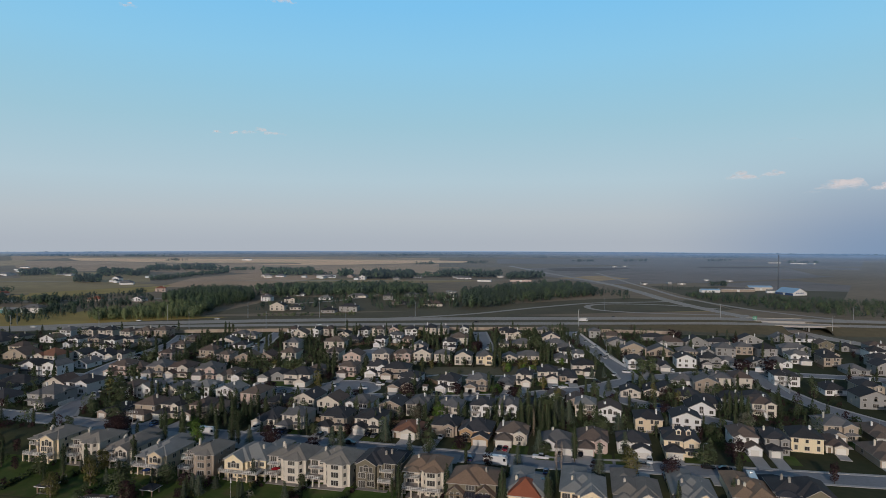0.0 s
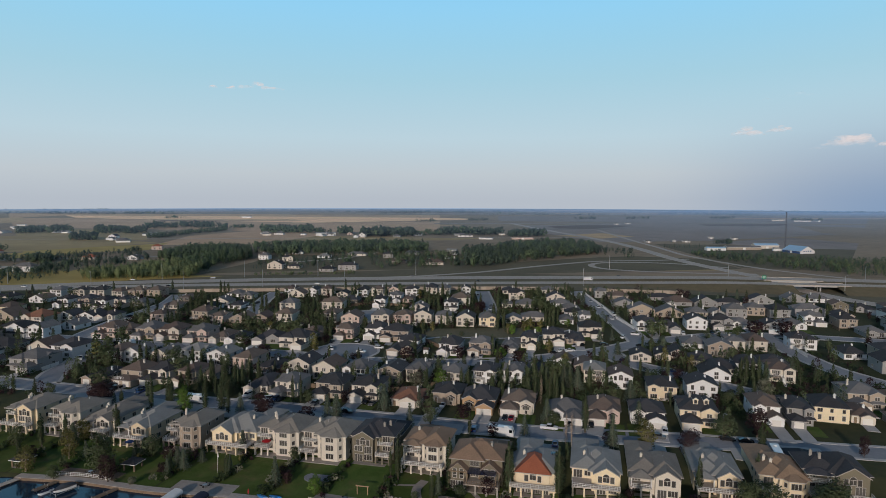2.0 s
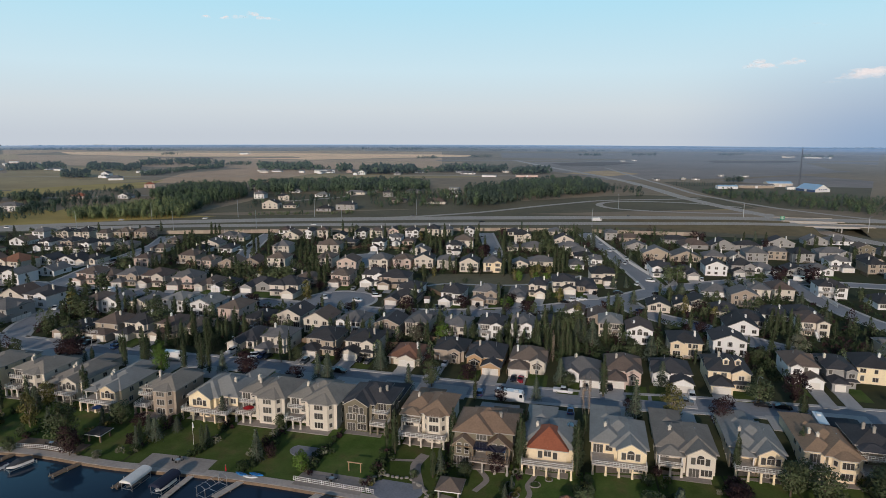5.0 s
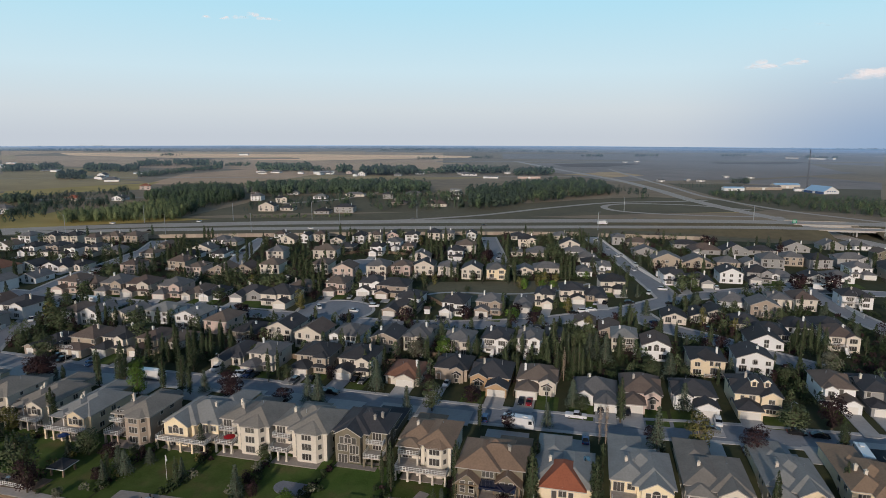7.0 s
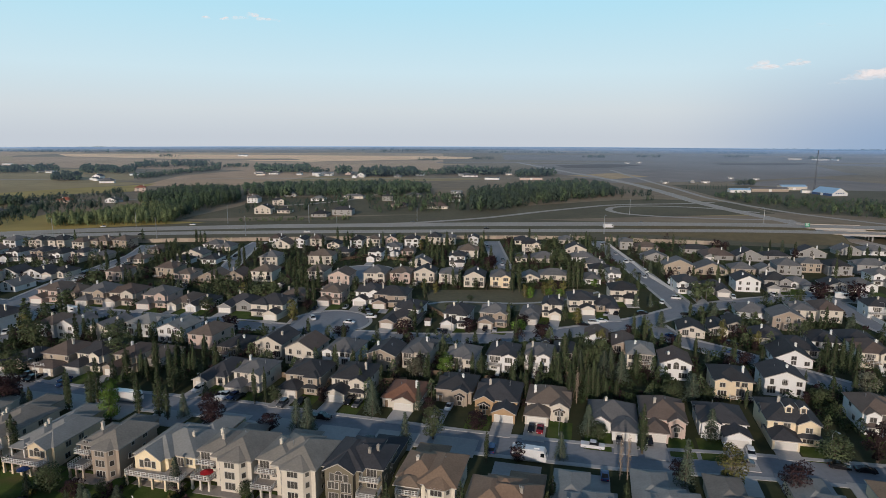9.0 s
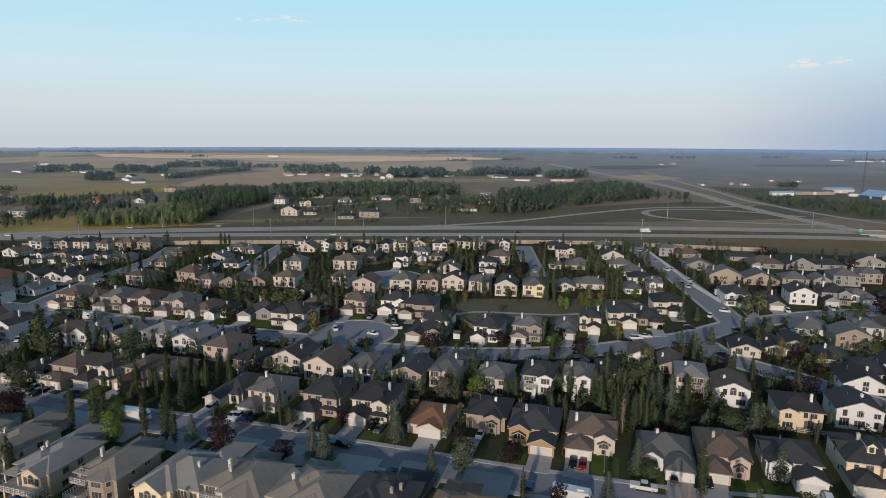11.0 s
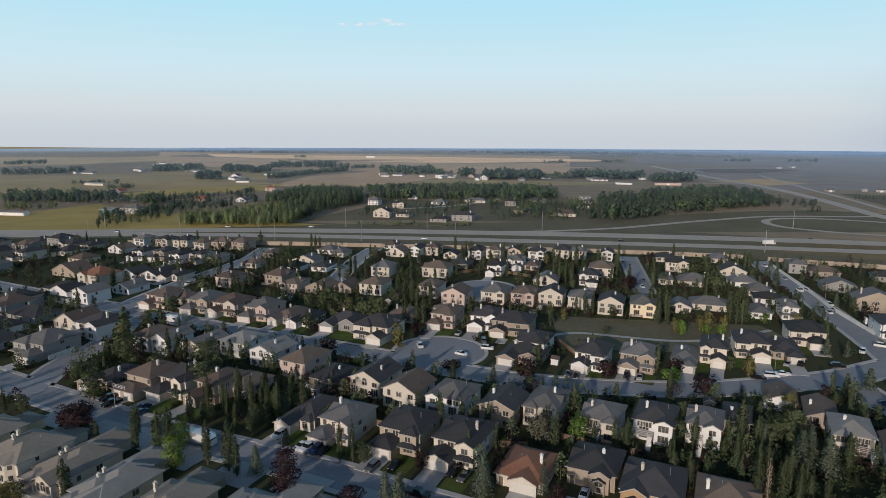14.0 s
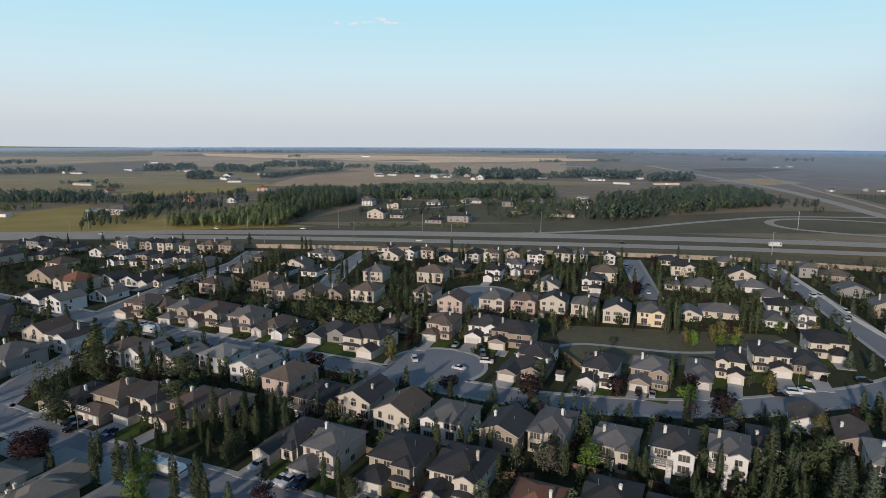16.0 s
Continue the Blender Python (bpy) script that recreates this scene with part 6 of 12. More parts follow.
# further along the streets
house(-243.2, 281.8, -14, 10.9, 2, "fr", "tan", "brown")
house(-196.6, 298.8, -14, 12.9, 1, "h", "white", "charcoal")
house(-274.5, 316.1, -14, 12.0, 2, "fr", "grey", "charcoal")
house(-227.3, 332.9, -14, 10.7, 2, "fl", "grey", "brown")
house(-243.4, 335.1, -14, 11.3, 2, "fr", "white", "brown")
house(-258.2, 341.3, -14, 11.4, 2, "fl", "white", "charcoal")
house(-274.3, 344.8, -14, 10.3, 2, "h", "grey", "grey")
house(-304.8, 351.8, -14, 12.0, 2, "fl", "grey", "charcoal")
house(-321.2, 383.1, -14, 13.0, 2, "h", "cream", "brown")
house(-304.2, 406.9, -14, 11.7, 2, "b", "grey", "grey")
house(-320.8, 409.7, -14, 10.9, 1, "b", "pink", "charcoal")
house(-336.3, 414.3, -14, 11.1, 1, "fr", "pink", "charcoal")
house(-335.1, 440.3, -14, 10.3, 2, "g", "tan", "charcoal")
house(-350.8, 445.1, -14, 10.1, 2, "fl", "grey", "charcoal")
house(-367.0, 448.2, -14, 11.0, 1, "b", "tan", "charcoal")
house(-305.8, 461.1, -14, 11.2, 1, "fl", "cream", "charcoal")
house(-336.8, 468.0, -14, 10.8, 2, "b", "grey", "brown")
house(-366.1, 474.5, -14, 10.3, 2, "b", "pink", "charcoal")
house(-383.4, 479.6, -14, 10.1, 1, "fl", "white", "grey")
house(-412.6, 487.1, -14, 12.7, 2, "fr", "grey", "brown")
house(-275.0, 477.8, -14, 12.4, 1, "g", "white", "brown")
house(-304.2, 487.0, -14, 10.1, 1, "b", "cream", "charcoal")
house(-320.7, 489.2, -14, 12.9, 1, "b", "cream", "charcoal")
house(-336.0, 495.7, -14, 12.3, 2, "h", "grey", "charcoal")
house(-351.7, 497.1, -14, 10.1, 1, "h", "white", "charcoal")
# right-hand fill: more grey and tan walls, toned down for cloud shade
house(164.9, 202.2, -14, 12.4, 1, "fl", "tan", "brown")
house(164.8, 228.2, -14, 11.8, 2, "fl", "tan", "grey")
house(180.4, 225.7, -14, 10.1, 1, "fl", "olive", "brown")
house(212.1, 245.7, -14, 12.7, 2, "b", "tan", "brown")
house(212.6, 274.9, -14, 13.0, 2, "g", "grey", "charcoal")
house(212.0, 301.2, -14, 10.4, 1, "b", "white", "charcoal")
house(227.2, 296.5, -14, 10.6, 2, "b", "tan", "charcoal")
house(243.3, 293.6, -14, 12.2, 2, "b", "white", "grey")
house(257.5, 345.9, -14, 11.5, 1, "b", "grey", "grey")
house(273.1, 342.9, -14, 11.5, 2, "g", "grey", "charcoal")
house(289.1, 339.4, -14, 10.1, 2, "b", "olive", "charcoal")
house(243.0, 375.2, -14, 11.2, 2, "fr", "white", "grey")
house(259.3, 371.2, -14, 10.3, 2, "b", "tan", "charcoal")
house(288.7, 366.5, -14, 12.6, 2, "h", "grey", "charcoal")
house(306.0, 361.8, -14, 11.3, 2, "b", "grey", "charcoal")
house(274.2, 395.0, -14, 11.0, 1, "b", "tan", "charcoal")
house(304.6, 390.2, -14, 11.7, 2, "b", "white", "charcoal")
house(320.4, 387.5, -14, 10.0, 1, "g", "tan", "brown")
house(289.4, 420.2, -14, 10.4, 2, "g", "olive", "brown")
house(305.7, 416.2, -14, 11.6, 1, "fr", "grey", "charcoal")
house(321.1, 413.0, -14, 11.0, 2, "h", "grey", "brown")
# left blocks beyond the second street
house(-256.6, 410.8, -14, 18.0, 1, "g", "tan", "brown")
house(-227.8, 394.8, -14, 14.0, 2, "b", "cream", "rust")
house(-222.3, 359.9, -14, 18.3, 2, "fl", "white", "charcoal")
driveway(-222.3, 359.9, -14, 5.6, 6, -4.0)
house(-207.3, 362.4, -14, 10.4, 2, "g", "white", "grey")
house(-209.8, 332.5, -14, 17.5, 1, "h", "grey", "charcoal")
house(-184.6, 327.0, -14, 14.2, 1, "g", "cream", "brown")
house(-174.3, 291.8, -14, 13.3, 2, "fr", "grey", "grey")
driveway(-174.3, 291.8, -14, 5.6, 6, 2.9)
house(-316.7, 440.6, -14, 9.5, 2, "fl", "cream", "charcoal")
driveway(-316.7, 440.6, -14, 4.8, 6, -2.1)
house(-276.7, 444.1, -14, 11.8, 1, "h", "yellow", "brown")
house(-232.1, 340.9, -14, 13.2, 2, "fl", "grey", "charcoal")
driveway(-232.1, 340.9, -14, 5.6, 6, -2.9)
house(-209.7, 314.4, -14, 13.6, 1, "h", "white", "charcoal")
house(-230.6, 404.5, -14, 8.4, 1, "h", "grey", "brown")
# driveways
driveway(-246.4, 454.6, -8, 4.6, 6, -2.0)
driveway(-232.7, 455.9, -8, 5.0, 6, -2.1)
driveway(-217.7, 448.6, -8, 4.6, 6, -2.0)
driveway(-206.0, 451.7, -8, 3.9, 6, 1.7)
driveway(-193.8, 407.1, -10, 5.1, 6, -2.2)
driveway(-25.0, 448.2, -8, 4.3, 10, -1.8)
driveway(-14.9, 466.2, -8, 5.0, 6, 2.1)
driveway(24.8, 433.2, -8, 4.9, 6, 2.1)
driveway(104.2, 383.8, -10, 3.7, 6, 1.6)
front_lawn(104.2, 383.8, -10, -4.7, -0.6, 5.4)
driveway(189.8, 445.6, -12, 5.6, 6, -6.0)
driveway(134.3, 362.7, -10, 5.5, 15, 2.3)
front_lawn(134.3, 362.7, -10, -6.3, -0.8, 6.4)
driveway(146.4, 360.1, -14, 5.6, 6, 2.7)
front_lawn(146.4, 360.1, -14, -6.8, -0.6, 5.4)
driveway(180.8, 365.7, -14, 5.6, 7, -2.9)
front_lawn(180.8, 365.7, -14, 0.4, 7.0, 6.4)
driveway(195.0, 369.9, -14, 5.6, 10, 2.4)
front_lawn(195.0, 369.9, -14, -6.5, -0.9, 6.4)
driveway(224.4, 364.3, -14, 5.6, 12, -3.1)
front_lawn(224.4, 364.3, -14, 0.2, 7.2, 6.4)
driveway(-169.9, 357.8, -10, 5.6, 3, -2.6)
front_lawn(-169.9, 357.8, -10, 0.7, 6.8, 2.4)
driveway(-147.1, 353.2, -10, 5.6, 3, -2.9)
front_lawn(-147.1, 353.2, -10, 0.5, 7.0, 2.4)
driveway(-133.4, 350.8, -10, 5.6, 4, -3.3)
front_lawn(-133.4, 350.8, -10, -0.0, 7.4, 3.4)
driveway(-117.0, 346.5, -10, 5.6, 5, -2.9)
front_lawn(-117.0, 346.5, -10, 0.5, 7.0, 4.4)
driveway(-104.6, 344.3, -10, 4.0, 7, -1.7)
front_lawn(-104.6, 344.3, -10, 0.7, 5.0, 6.4)
driveway(-95.5, 342.1, -10, 4.3, 7, -1.8)
front_lawn(-95.5, 342.1, -10, 0.7, 5.2, 6.4)
driveway(-132.6, 273.1, -17, 4.4, 3, -1.9)
front_lawn(-132.6, 273.1, -17, 0.7, 5.3, 2.4)
driveway(-118.8, 270.6, -17, 5.6, 5, -0.3)
driveway(-107.3, 270.2, -17, 5.4, 8, -2.3)
front_lawn(-107.3, 270.2, -17, 0.8, 6.2, 6.4)
driveway(-95.4, 268.8, -17, 4.4, 10, -1.9)
front_lawn(-95.4, 268.8, -17, 0.7, 5.2, 6.4)
driveway(-78.0, 339.7, -10, 5.6, 9, -4.2)
front_lawn(-78.0, 339.7, -10, -0.8, 8.2, 6.4)
driveway(-63.8, 329.8, -17, 5.6, 4, 4.1)
front_lawn(-63.8, 329.8, -17, -8.2, 0.8, 3.4)
driveway(-38.8, 349.6, -10, 5.1, 11, -2.2)
front_lawn(-38.8, 349.6, -10, 0.8, 6.0, 6.4)
driveway(-21.7, 349.1, -10, 5.6, 10, -2.9)
front_lawn(-21.7, 349.1, -10, 0.4, 7.0, 6.4)
driveway(-11.2, 343.6, -10, 3.7, 6, -1.6)
front_lawn(-11.2, 343.6, -10, 0.6, 4.7, 5.4)
driveway(-7.0, 314.5, -17, 5.6, 5, -4.0)
front_lawn(-7.0, 314.5, -17, -0.7, 8.1, 4.4)
driveway(15.6, 312.0, -17, 4.1, 3, -1.8)
front_lawn(15.6, 312.0, -17, 0.7, 5.0, 2.4)
driveway(31.0, 313.1, -17, 5.6, 6, -2.4)
front_lawn(31.0, 313.1, -17, 0.9, 6.5, 5.4)
driveway(46.8, 318.7, -17, 4.0, 8, 1.7)
front_lawn(46.8, 318.7, -17, -4.9, -0.7, 6.4)
driveway(57.6, 324.9, -17, 4.2, 12, 1.8)
front_lawn(57.6, 324.9, -17, -5.2, -0.7, 6.4)
driveway(72.9, 332.1, -10, 5.6, 14, 2.4)
front_lawn(72.9, 332.1, -10, -6.3, -0.8, 6.4)
driveway(84.3, 332.6, -10, 4.8, 10, 2.0)
front_lawn(84.3, 332.6, -10, -5.6, -0.8, 6.4)
driveway(97.4, 349.1, -10, 5.6, 6, 3.0)
front_lawn(97.4, 349.1, -10, -7.1, -0.3, 5.4)
driveway(-62.6, 257.3, -16, 4.5, 7, -1.9)
front_lawn(-62.6, 257.3, -16, 0.7, 5.4, 6.4)
driveway(-51.1, 251.7, -16, 5.0, 4, -2.1)
front_lawn(-51.1, 251.7, -16, 0.8, 5.8, 3.4)
driveway(-34.2, 249.4, -16, 5.6, 7, -2.5)
front_lawn(-34.2, 249.4, -16, 0.8, 6.6, 6.4)
driveway(-20.1, 245.7, -16, 5.6, 8, -2.4)
front_lawn(-20.1, 245.7, -16, 0.9, 6.5, 6.4)
driveway(-3.7, 240.4, -16, 5.6, 8, 1.2)
driveway(10.6, 239.9, -16, 4.8, 11, -2.4)
driveway(21.9, 232.5, -16, 5.6, 8, 2.9)
front_lawn(21.9, 232.5, -16, -7.0, -0.5, 6.4)
driveway(35.8, 229.3, -16, 5.6, 9, -2.7)
front_lawn(35.8, 229.3, -16, 0.6, 6.8, 6.4)
driveway(51.2, 221.2, -16, 5.6, 7, 2.9)
front_lawn(51.2, 221.2, -16, -7.0, -0.4, 6.4)
driveway(63.9, 219.0, -16, 5.6, 9, -2.7)
front_lawn(63.9, 219.0, -16, 0.6, 6.8, 6.4)
driveway(78.4, 216.6, -16, 5.2, 11, 2.8)
front_lawn(78.4, 216.6, -16, -6.8, -0.8, 8)
driveway(94.9, 213.5, -16, 5.6, 5, -2.9)
front_lawn(94.9, 213.5, -16, 0.4, 7.0, 4.4)
driveway(120.5, 217.1, -16, 4.5, 14, 1.9)
front_lawn(120.5, 217.1, -16, -5.3, -0.7, 6.4)
driveway(130.5, 213.9, -16, 4.2, 13, -1.8)
front_lawn(130.5, 213.9, -16, 0.7, 5.1, 6.4)
driveway(153.5, 216.8, -20, 3.7, 6, 0.8)
driveway(-128.4, 252.3, 164, 11.0, 9)
driveway(-112.1, 247.8, 164, 11.0, 9)
driveway(-99.2, 245.4, 164, 11.0, 9)
driveway(-84.5, 238.6, 164, 11.0, 9)
driveway(-67.5, 233.6, 164, 11.0, 9)
driveway(-51.4, 231.4, 164, 11.0, 9)
driveway(-35.9, 227.5, 164, 11.0, 9)
driveway(-21.0, 222.3, 164, 11.0, 9)
driveway(-5.5, 219.1, 164, 11.0, 9)
driveway(9.4, 215.2, 164, 11.0, 9)
driveway(22.7, 201.6, 164, 11.0, 9)
driveway(37.3, 196.9, 164, 11.0, 9)
driveway(54.7, 197.0, 164, 11.0, 9)
driveway(70.0, 194.4, 164, 11.0, 9)
driveway(86.0, 194.0, 164, 11.0, 9)
driveway(100.1, 189.8, 164, 11.0, 9)
driveway(116.9, 190.8, 164, 11.0, 9)
driveway(-243.2, 281.8, -14, 5.6, 6, 2.4)
front_lawn(-243.2, 281.8, -14, -6.5, -0.9, 5.4)
driveway(-274.5, 316.1, -14, 5.6, 6, 2.9)
front_lawn(-274.5, 316.1, -14, -7.0, -0.4, 5.4)
driveway(-227.3, 332.9, -14, 5.6, 6, -2.4)
front_lawn(-227.3, 332.9, -14, 0.8, 6.3, 5.4)
driveway(-243.4, 335.1, -14, 5.6, 6, 2.6)
front_lawn(-243.4, 335.1, -14, -6.7, -0.7, 5.4)
driveway(-258.2, 341.3, -14, 5.6, 6, -2.6)
front_lawn(-258.2, 341.3, -14, 0.7, 6.7, 5.4)
driveway(-304.8, 351.8, -14, 5.6, 6, -2.9)
front_lawn(-304.8, 351.8, -14, 0.4, 7.0, 5.4)
driveway(-336.3, 414.3, -14, 5.6, 6, 2.4)
driveway(-350.8, 445.1, -14, 5.3, 6, -2.2)
driveway(-305.8, 461.1, -14, 5.6, 6, -2.5)
driveway(-383.4, 479.6, -14, 5.3, 6, -2.2)
driveway(-412.6, 487.1, -14, 5.6, 6, 3.2)
driveway(164.9, 202.2, -14, 5.6, 9, -3.1)
front_lawn(164.9, 202.2, -14, 0.2, 7.2, 6.4)
driveway(164.8, 228.2, -14, 5.6, 6, -2.8)
front_lawn(164.8, 228.2, -14, 0.5, 6.9, 5.4)
driveway(180.4, 225.7, -14, 5.3, 6, -2.2)
front_lawn(180.4, 225.7, -14, 0.8, 6.0, 5.4)
driveway(305.7, 416.2, -14, 5.6, 6, 2.7)


# ---- trees ----
LEAF = {
    "poplar": leafy("poplar_leaves", (0.060, 0.080, 0.040)),
    "spruce": leafy("blue_spruce_needles", (0.088, 0.110, 0.076), 0.3),
    "plum": leafy("purple_plum_leaves", (0.040, 0.022, 0.024)),
    "round": leafy("ash_leaves", (0.084, 0.105, 0.052)),
    "bright": leafy("bright_green_leaves", (0.11, 0.18, 0.035)),
    "birch": leafy("yellowing_birch_leaves", (0.14, 0.13, 0.045)),
    "willow": leafy("silvery_willow_leaves", (0.15, 0.15, 0.105)),
    "shrub": leafy("shrub_leaves", (0.036, 0.054, 0.023)),
}


def leaf(shape, p, size, r, lie=None):
    a = Vector((r.gauss(0, 1), r.gauss(0, 1), r.gauss(0, 1))).normalized() if lie is None else lie
    b = a.orthogonal().normalized()
    c = a.cross(b)
    w = r.uniform(0, 6.28)
    b, c = (b * math.cos(w) + c * math.sin(w)) * size, (c * math.cos(w) - b * math.sin(w)) * size
    m = p + a * size * 0.25
    shape.face([p - b, m - c * 0.6, p + b, m + c * 0.6])


def plump(crown, kind):
    """Leaves turned outwards, and shaded by the roundness of the whole crown."""
    me = crown.mesh("crown", [LEAF.get(kind, PALEBARK)])
    co = np.array(crown.v)
    quad = np.array(crown.f)
    mid = co[quad].mean(axis=1)
    out = mid * (1.0, 1.0, 0.0)
    wide = np.maximum(0.15, np.linalg.norm(out, axis=1, keepdims=True))
    out = out / wide
    out[:, 2] = 0.35 if kind in ("poplar", "spruce", "bare") else (mid[:, 2] - 4.0) * 0.22
    a = np.cross(co[quad[:, 2]] - co[quad[:, 0]], co[quad[:, 3]] - co[quad[:, 1]])
    a /= np.maximum(1e-6, np.linalg.norm(a, axis=1, keepdims=True))
    back = (a * out).sum(axis=1) < 0
    quad[back] = quad[back][:, ::-1]
    a[back] *= -1
    me.clear_geometry()
    me.from_pydata(crown.v, [], quad.tolist())
    me.polygons.foreach_set("use_smooth", [True] * len(quad))
    no = np.zeros_like(co)
    soft = 0.7 * out + 0.5 * a
    soft /= np.linalg.norm(soft, axis=1, keepdims=True)
    for j in range(4):
        no[quad[:, j]] = soft
    me.normals_split_custom_set_from_vertices(no.tolist())
    return me


def make_tree(kind, seed, fine=1.0):
    """A tree about ten metres high: a tapered trunk with limbs, and a crown of many leaf clumps; fine: how small they are."""
    r = spread(seed)
    trunk, crown = Shape(), Shape()
    if kind == "poplar":
        trunk.tube((0, 0, -0.3), (0, 0, 5), 0.20, 0.12, 7)
        trunk.tube((0, 0, 5), (0, 0, 9.6), 0.12, 0.02, 6)
        for _ in range(16):
            z, w = r.uniform(1.2, 8), r.uniform(0, 6.28)
            k = 0.5 + 0.6 * math.sin(math.pi * min(1, z / 9))
            trunk.tube((0, 0, z), (k * math.cos(w), k * math.sin(w), z + 1.6), 0.045, 0.015, 4)
        spires = [(0, 0, 10.0, 0.62)] + [(0.5 * math.cos(w), 0.5 * math.sin(w), r.uniform(6, 9.3), r.uniform(0.36, 0.52)) for w in [6.28 * k / 5 + r.uniform(-0.4, 0.4) for k in range(5)]]
        for _ in range(int(900 * fine * fine)):
            sx, sy, top, wide = spires[0 if r.random() < 0.3 else r.randrange(1, 6)]
            u = r.random() ** 0.85
            z = 0.8 + (top - 0.8) * u
            rad = wide * (math.sin(math.pi * min(1, 0.12 + 0.88 * u) ** 0.75) ** 0.6 + 0.06) * r.uniform(0.75, 1.2)
            w, q = r.uniform(0, 6.28), rad * r.random() ** 0.4
            lean = 1 + 0.25 * u
            leaf(crown, Vector((sx * lean + q * math.cos(w), sy * lean + q * math.sin(w), z)), r.uniform(0.14, 0.28) / fine, r)
    elif kind == "spruce":
        trunk.tube((0, 0, -0.3), (0, 0, 9.7), 0.22, 0.03, 7)
        tiers = 15
        for t in range(tiers):
            z = 0.7 + 9.0 * t / tiers
            rad = 2.6 * (1 - z / 10.3) + 0.12
            n = int(9 + 10 * (1 - z / 10))
            for k in range(n):
                w = 6.28 * (k + r.random() * 0.7) / n + t
                long_ = rad * r.uniform(0.75, 1.12)
                if k % 3 == 0:
                    trunk.tube((0, 0, z + 0.25), (long_ * 0.7 * math.cos(w), long_ * 0.7 * math.sin(w), z - 0.05), 0.03, 0.01, 3)
                for j in range(int(5 * fine)):
                    q = long_ * (0.25 + 0.75 * (j + r.random()) / int(5 * fine))
                    p = Vector((q * math.cos(w) + r.gauss(0, 0.1), q * math.sin(w) + r.gauss(0, 0.1), z + 0.25 - q * 0.16 + r.gauss(0, 0.08)))
                    leaf(crown, p, r.uniform(0.2, 0.36) / fine, r, Vector((r.gauss(0, 0.4), r.gauss(0, 0.4), 1)).normalized() if r.random() < 0.6 else None)
    else:
        low = 0.18 if kind in ("plum", "willow", "round", "bright") else 0.1
        trunk.tube((0, 0, -0.3), (0, 0, 3.2), 0.26, 0.18, 8)
        lobes = []
        for k in range(13):
            w, z = 6.28 * k / 13 * 2.6 + r.random(), 10 * (low + (0.92 - low) * (k + 0.5) / 13)
            rad = 2.9 * math.sin(math.pi * min(1, max(0.12, (z / 10 - low * 0.6) / (1.05 - low * 0.6)))) ** 0.7
            p = Vector((rad * 0.6 * math.cos(w), rad * 0.6 * math.sin(w), z))
            lobes.append((p, r.uniform(1.0, 1.75)))
            trunk.tube((0, 0, min(3.0, z * 0.6)), p, 0.1, 0.03, 5)
        for p, s_ in lobes:
            for _ in range(26 if kind == "shrub" else int(80 * fine * fine)):
                d = Vector((r.gauss(0, 1), r.gauss(0, 1), r.gauss(0, 0.85))).normalized() * s_ * (0.45 + 0.6 * r.random() ** 0.6)
                leaf(crown, p + d, r.uniform(0.2, 0.4) * (1.7 if kind == "shrub" else 1 / fine), r)
    return trunk, crown


TREE_WORDS = {
    "poplar": ("columnar dark green poplar tree", "tree"), "spruce": ("blue-green conical spruce tree", "tree"),
    "plum": ("dark purple-leaved plum tree", "tree"), "round": ("full round green ash tree", "tree"),
    "bright": ("bright green young leafy tree", "tree"), "birch": ("yellowing birch tree with loose crown", "tree"),
    "willow": ("pale silvery willow tree", "tree"), "shrub": ("low rounded green garden shrub", "shrub"),
    "bare": ("bare brown columnar aspen", "tree"),
}
PLACES = {"y": "in a garden between houses", "s": "beside the street", "l": "on a lakeside lawn", "p": "in the small park", "f": "in a row beyond the highway"}
_protos = {}
_turns = spread(5)


def tree(kind, x, y, h, wide=1.0, place="y"):
    """A tree h metres high; wide: how broad it is against its usual form."""
    name = "shrub" if kind == "shrub" else f"{'tree' if kind in ('round', 'bright', 'bare') else kind + '_tree'}"
    near = kind != "shrub" and y < 300
    if (kind, near) not in _protos:
        _protos[kind, near] = []
        for v in range(3 if kind in ("poplar", "round", "spruce", "plum") else 2):
            base = kind if kind != "bare" else "poplar"
            t, c = make_tree(base, 40 + v * 13 + len(_protos) * 101, 1.25 if near else 0.58)
            if kind == "bare":
                c.v, c.f, c.m = c.v[:1200], [f for f in c.f if max(f) < 1200], [0] * sum(max(f) < 1200 for f in c.f)
            _protos[kind, near].append((t.mesh("trunk", [PALEBARK if kind in ("bare", "birch") else BARK]), plump(c, kind)))
    tm, cm = _protos[kind, near][_turns.randrange(len(_protos[kind, near]))]
    k = h / 10.0
    if kind == "shrub":
        tagged(new("shrub", cm), f"{TREE_WORDS[kind][0]} {PLACES[place]}", "shrub", "garden shrubs", "thing").matrix_world = Matrix.LocRotScale((x, y, ground_z(x, y)), Euler((0, 0, _turns.uniform(0, 6.28))), (k * wide, k * wide, k))
        return
    root = thing(name, Matrix.LocRotScale((x, y, ground_z(x, y)), Euler((0, 0, _turns.uniform(0, 6.28))), (k * wide, k * wide, k)),
                 f"{TREE_WORDS[kind][0]} {PLACES[place]}", TREE_WORDS[kind][1], "garden trees")
    part("trunk", tm, root)
    part("crown", cm, root)


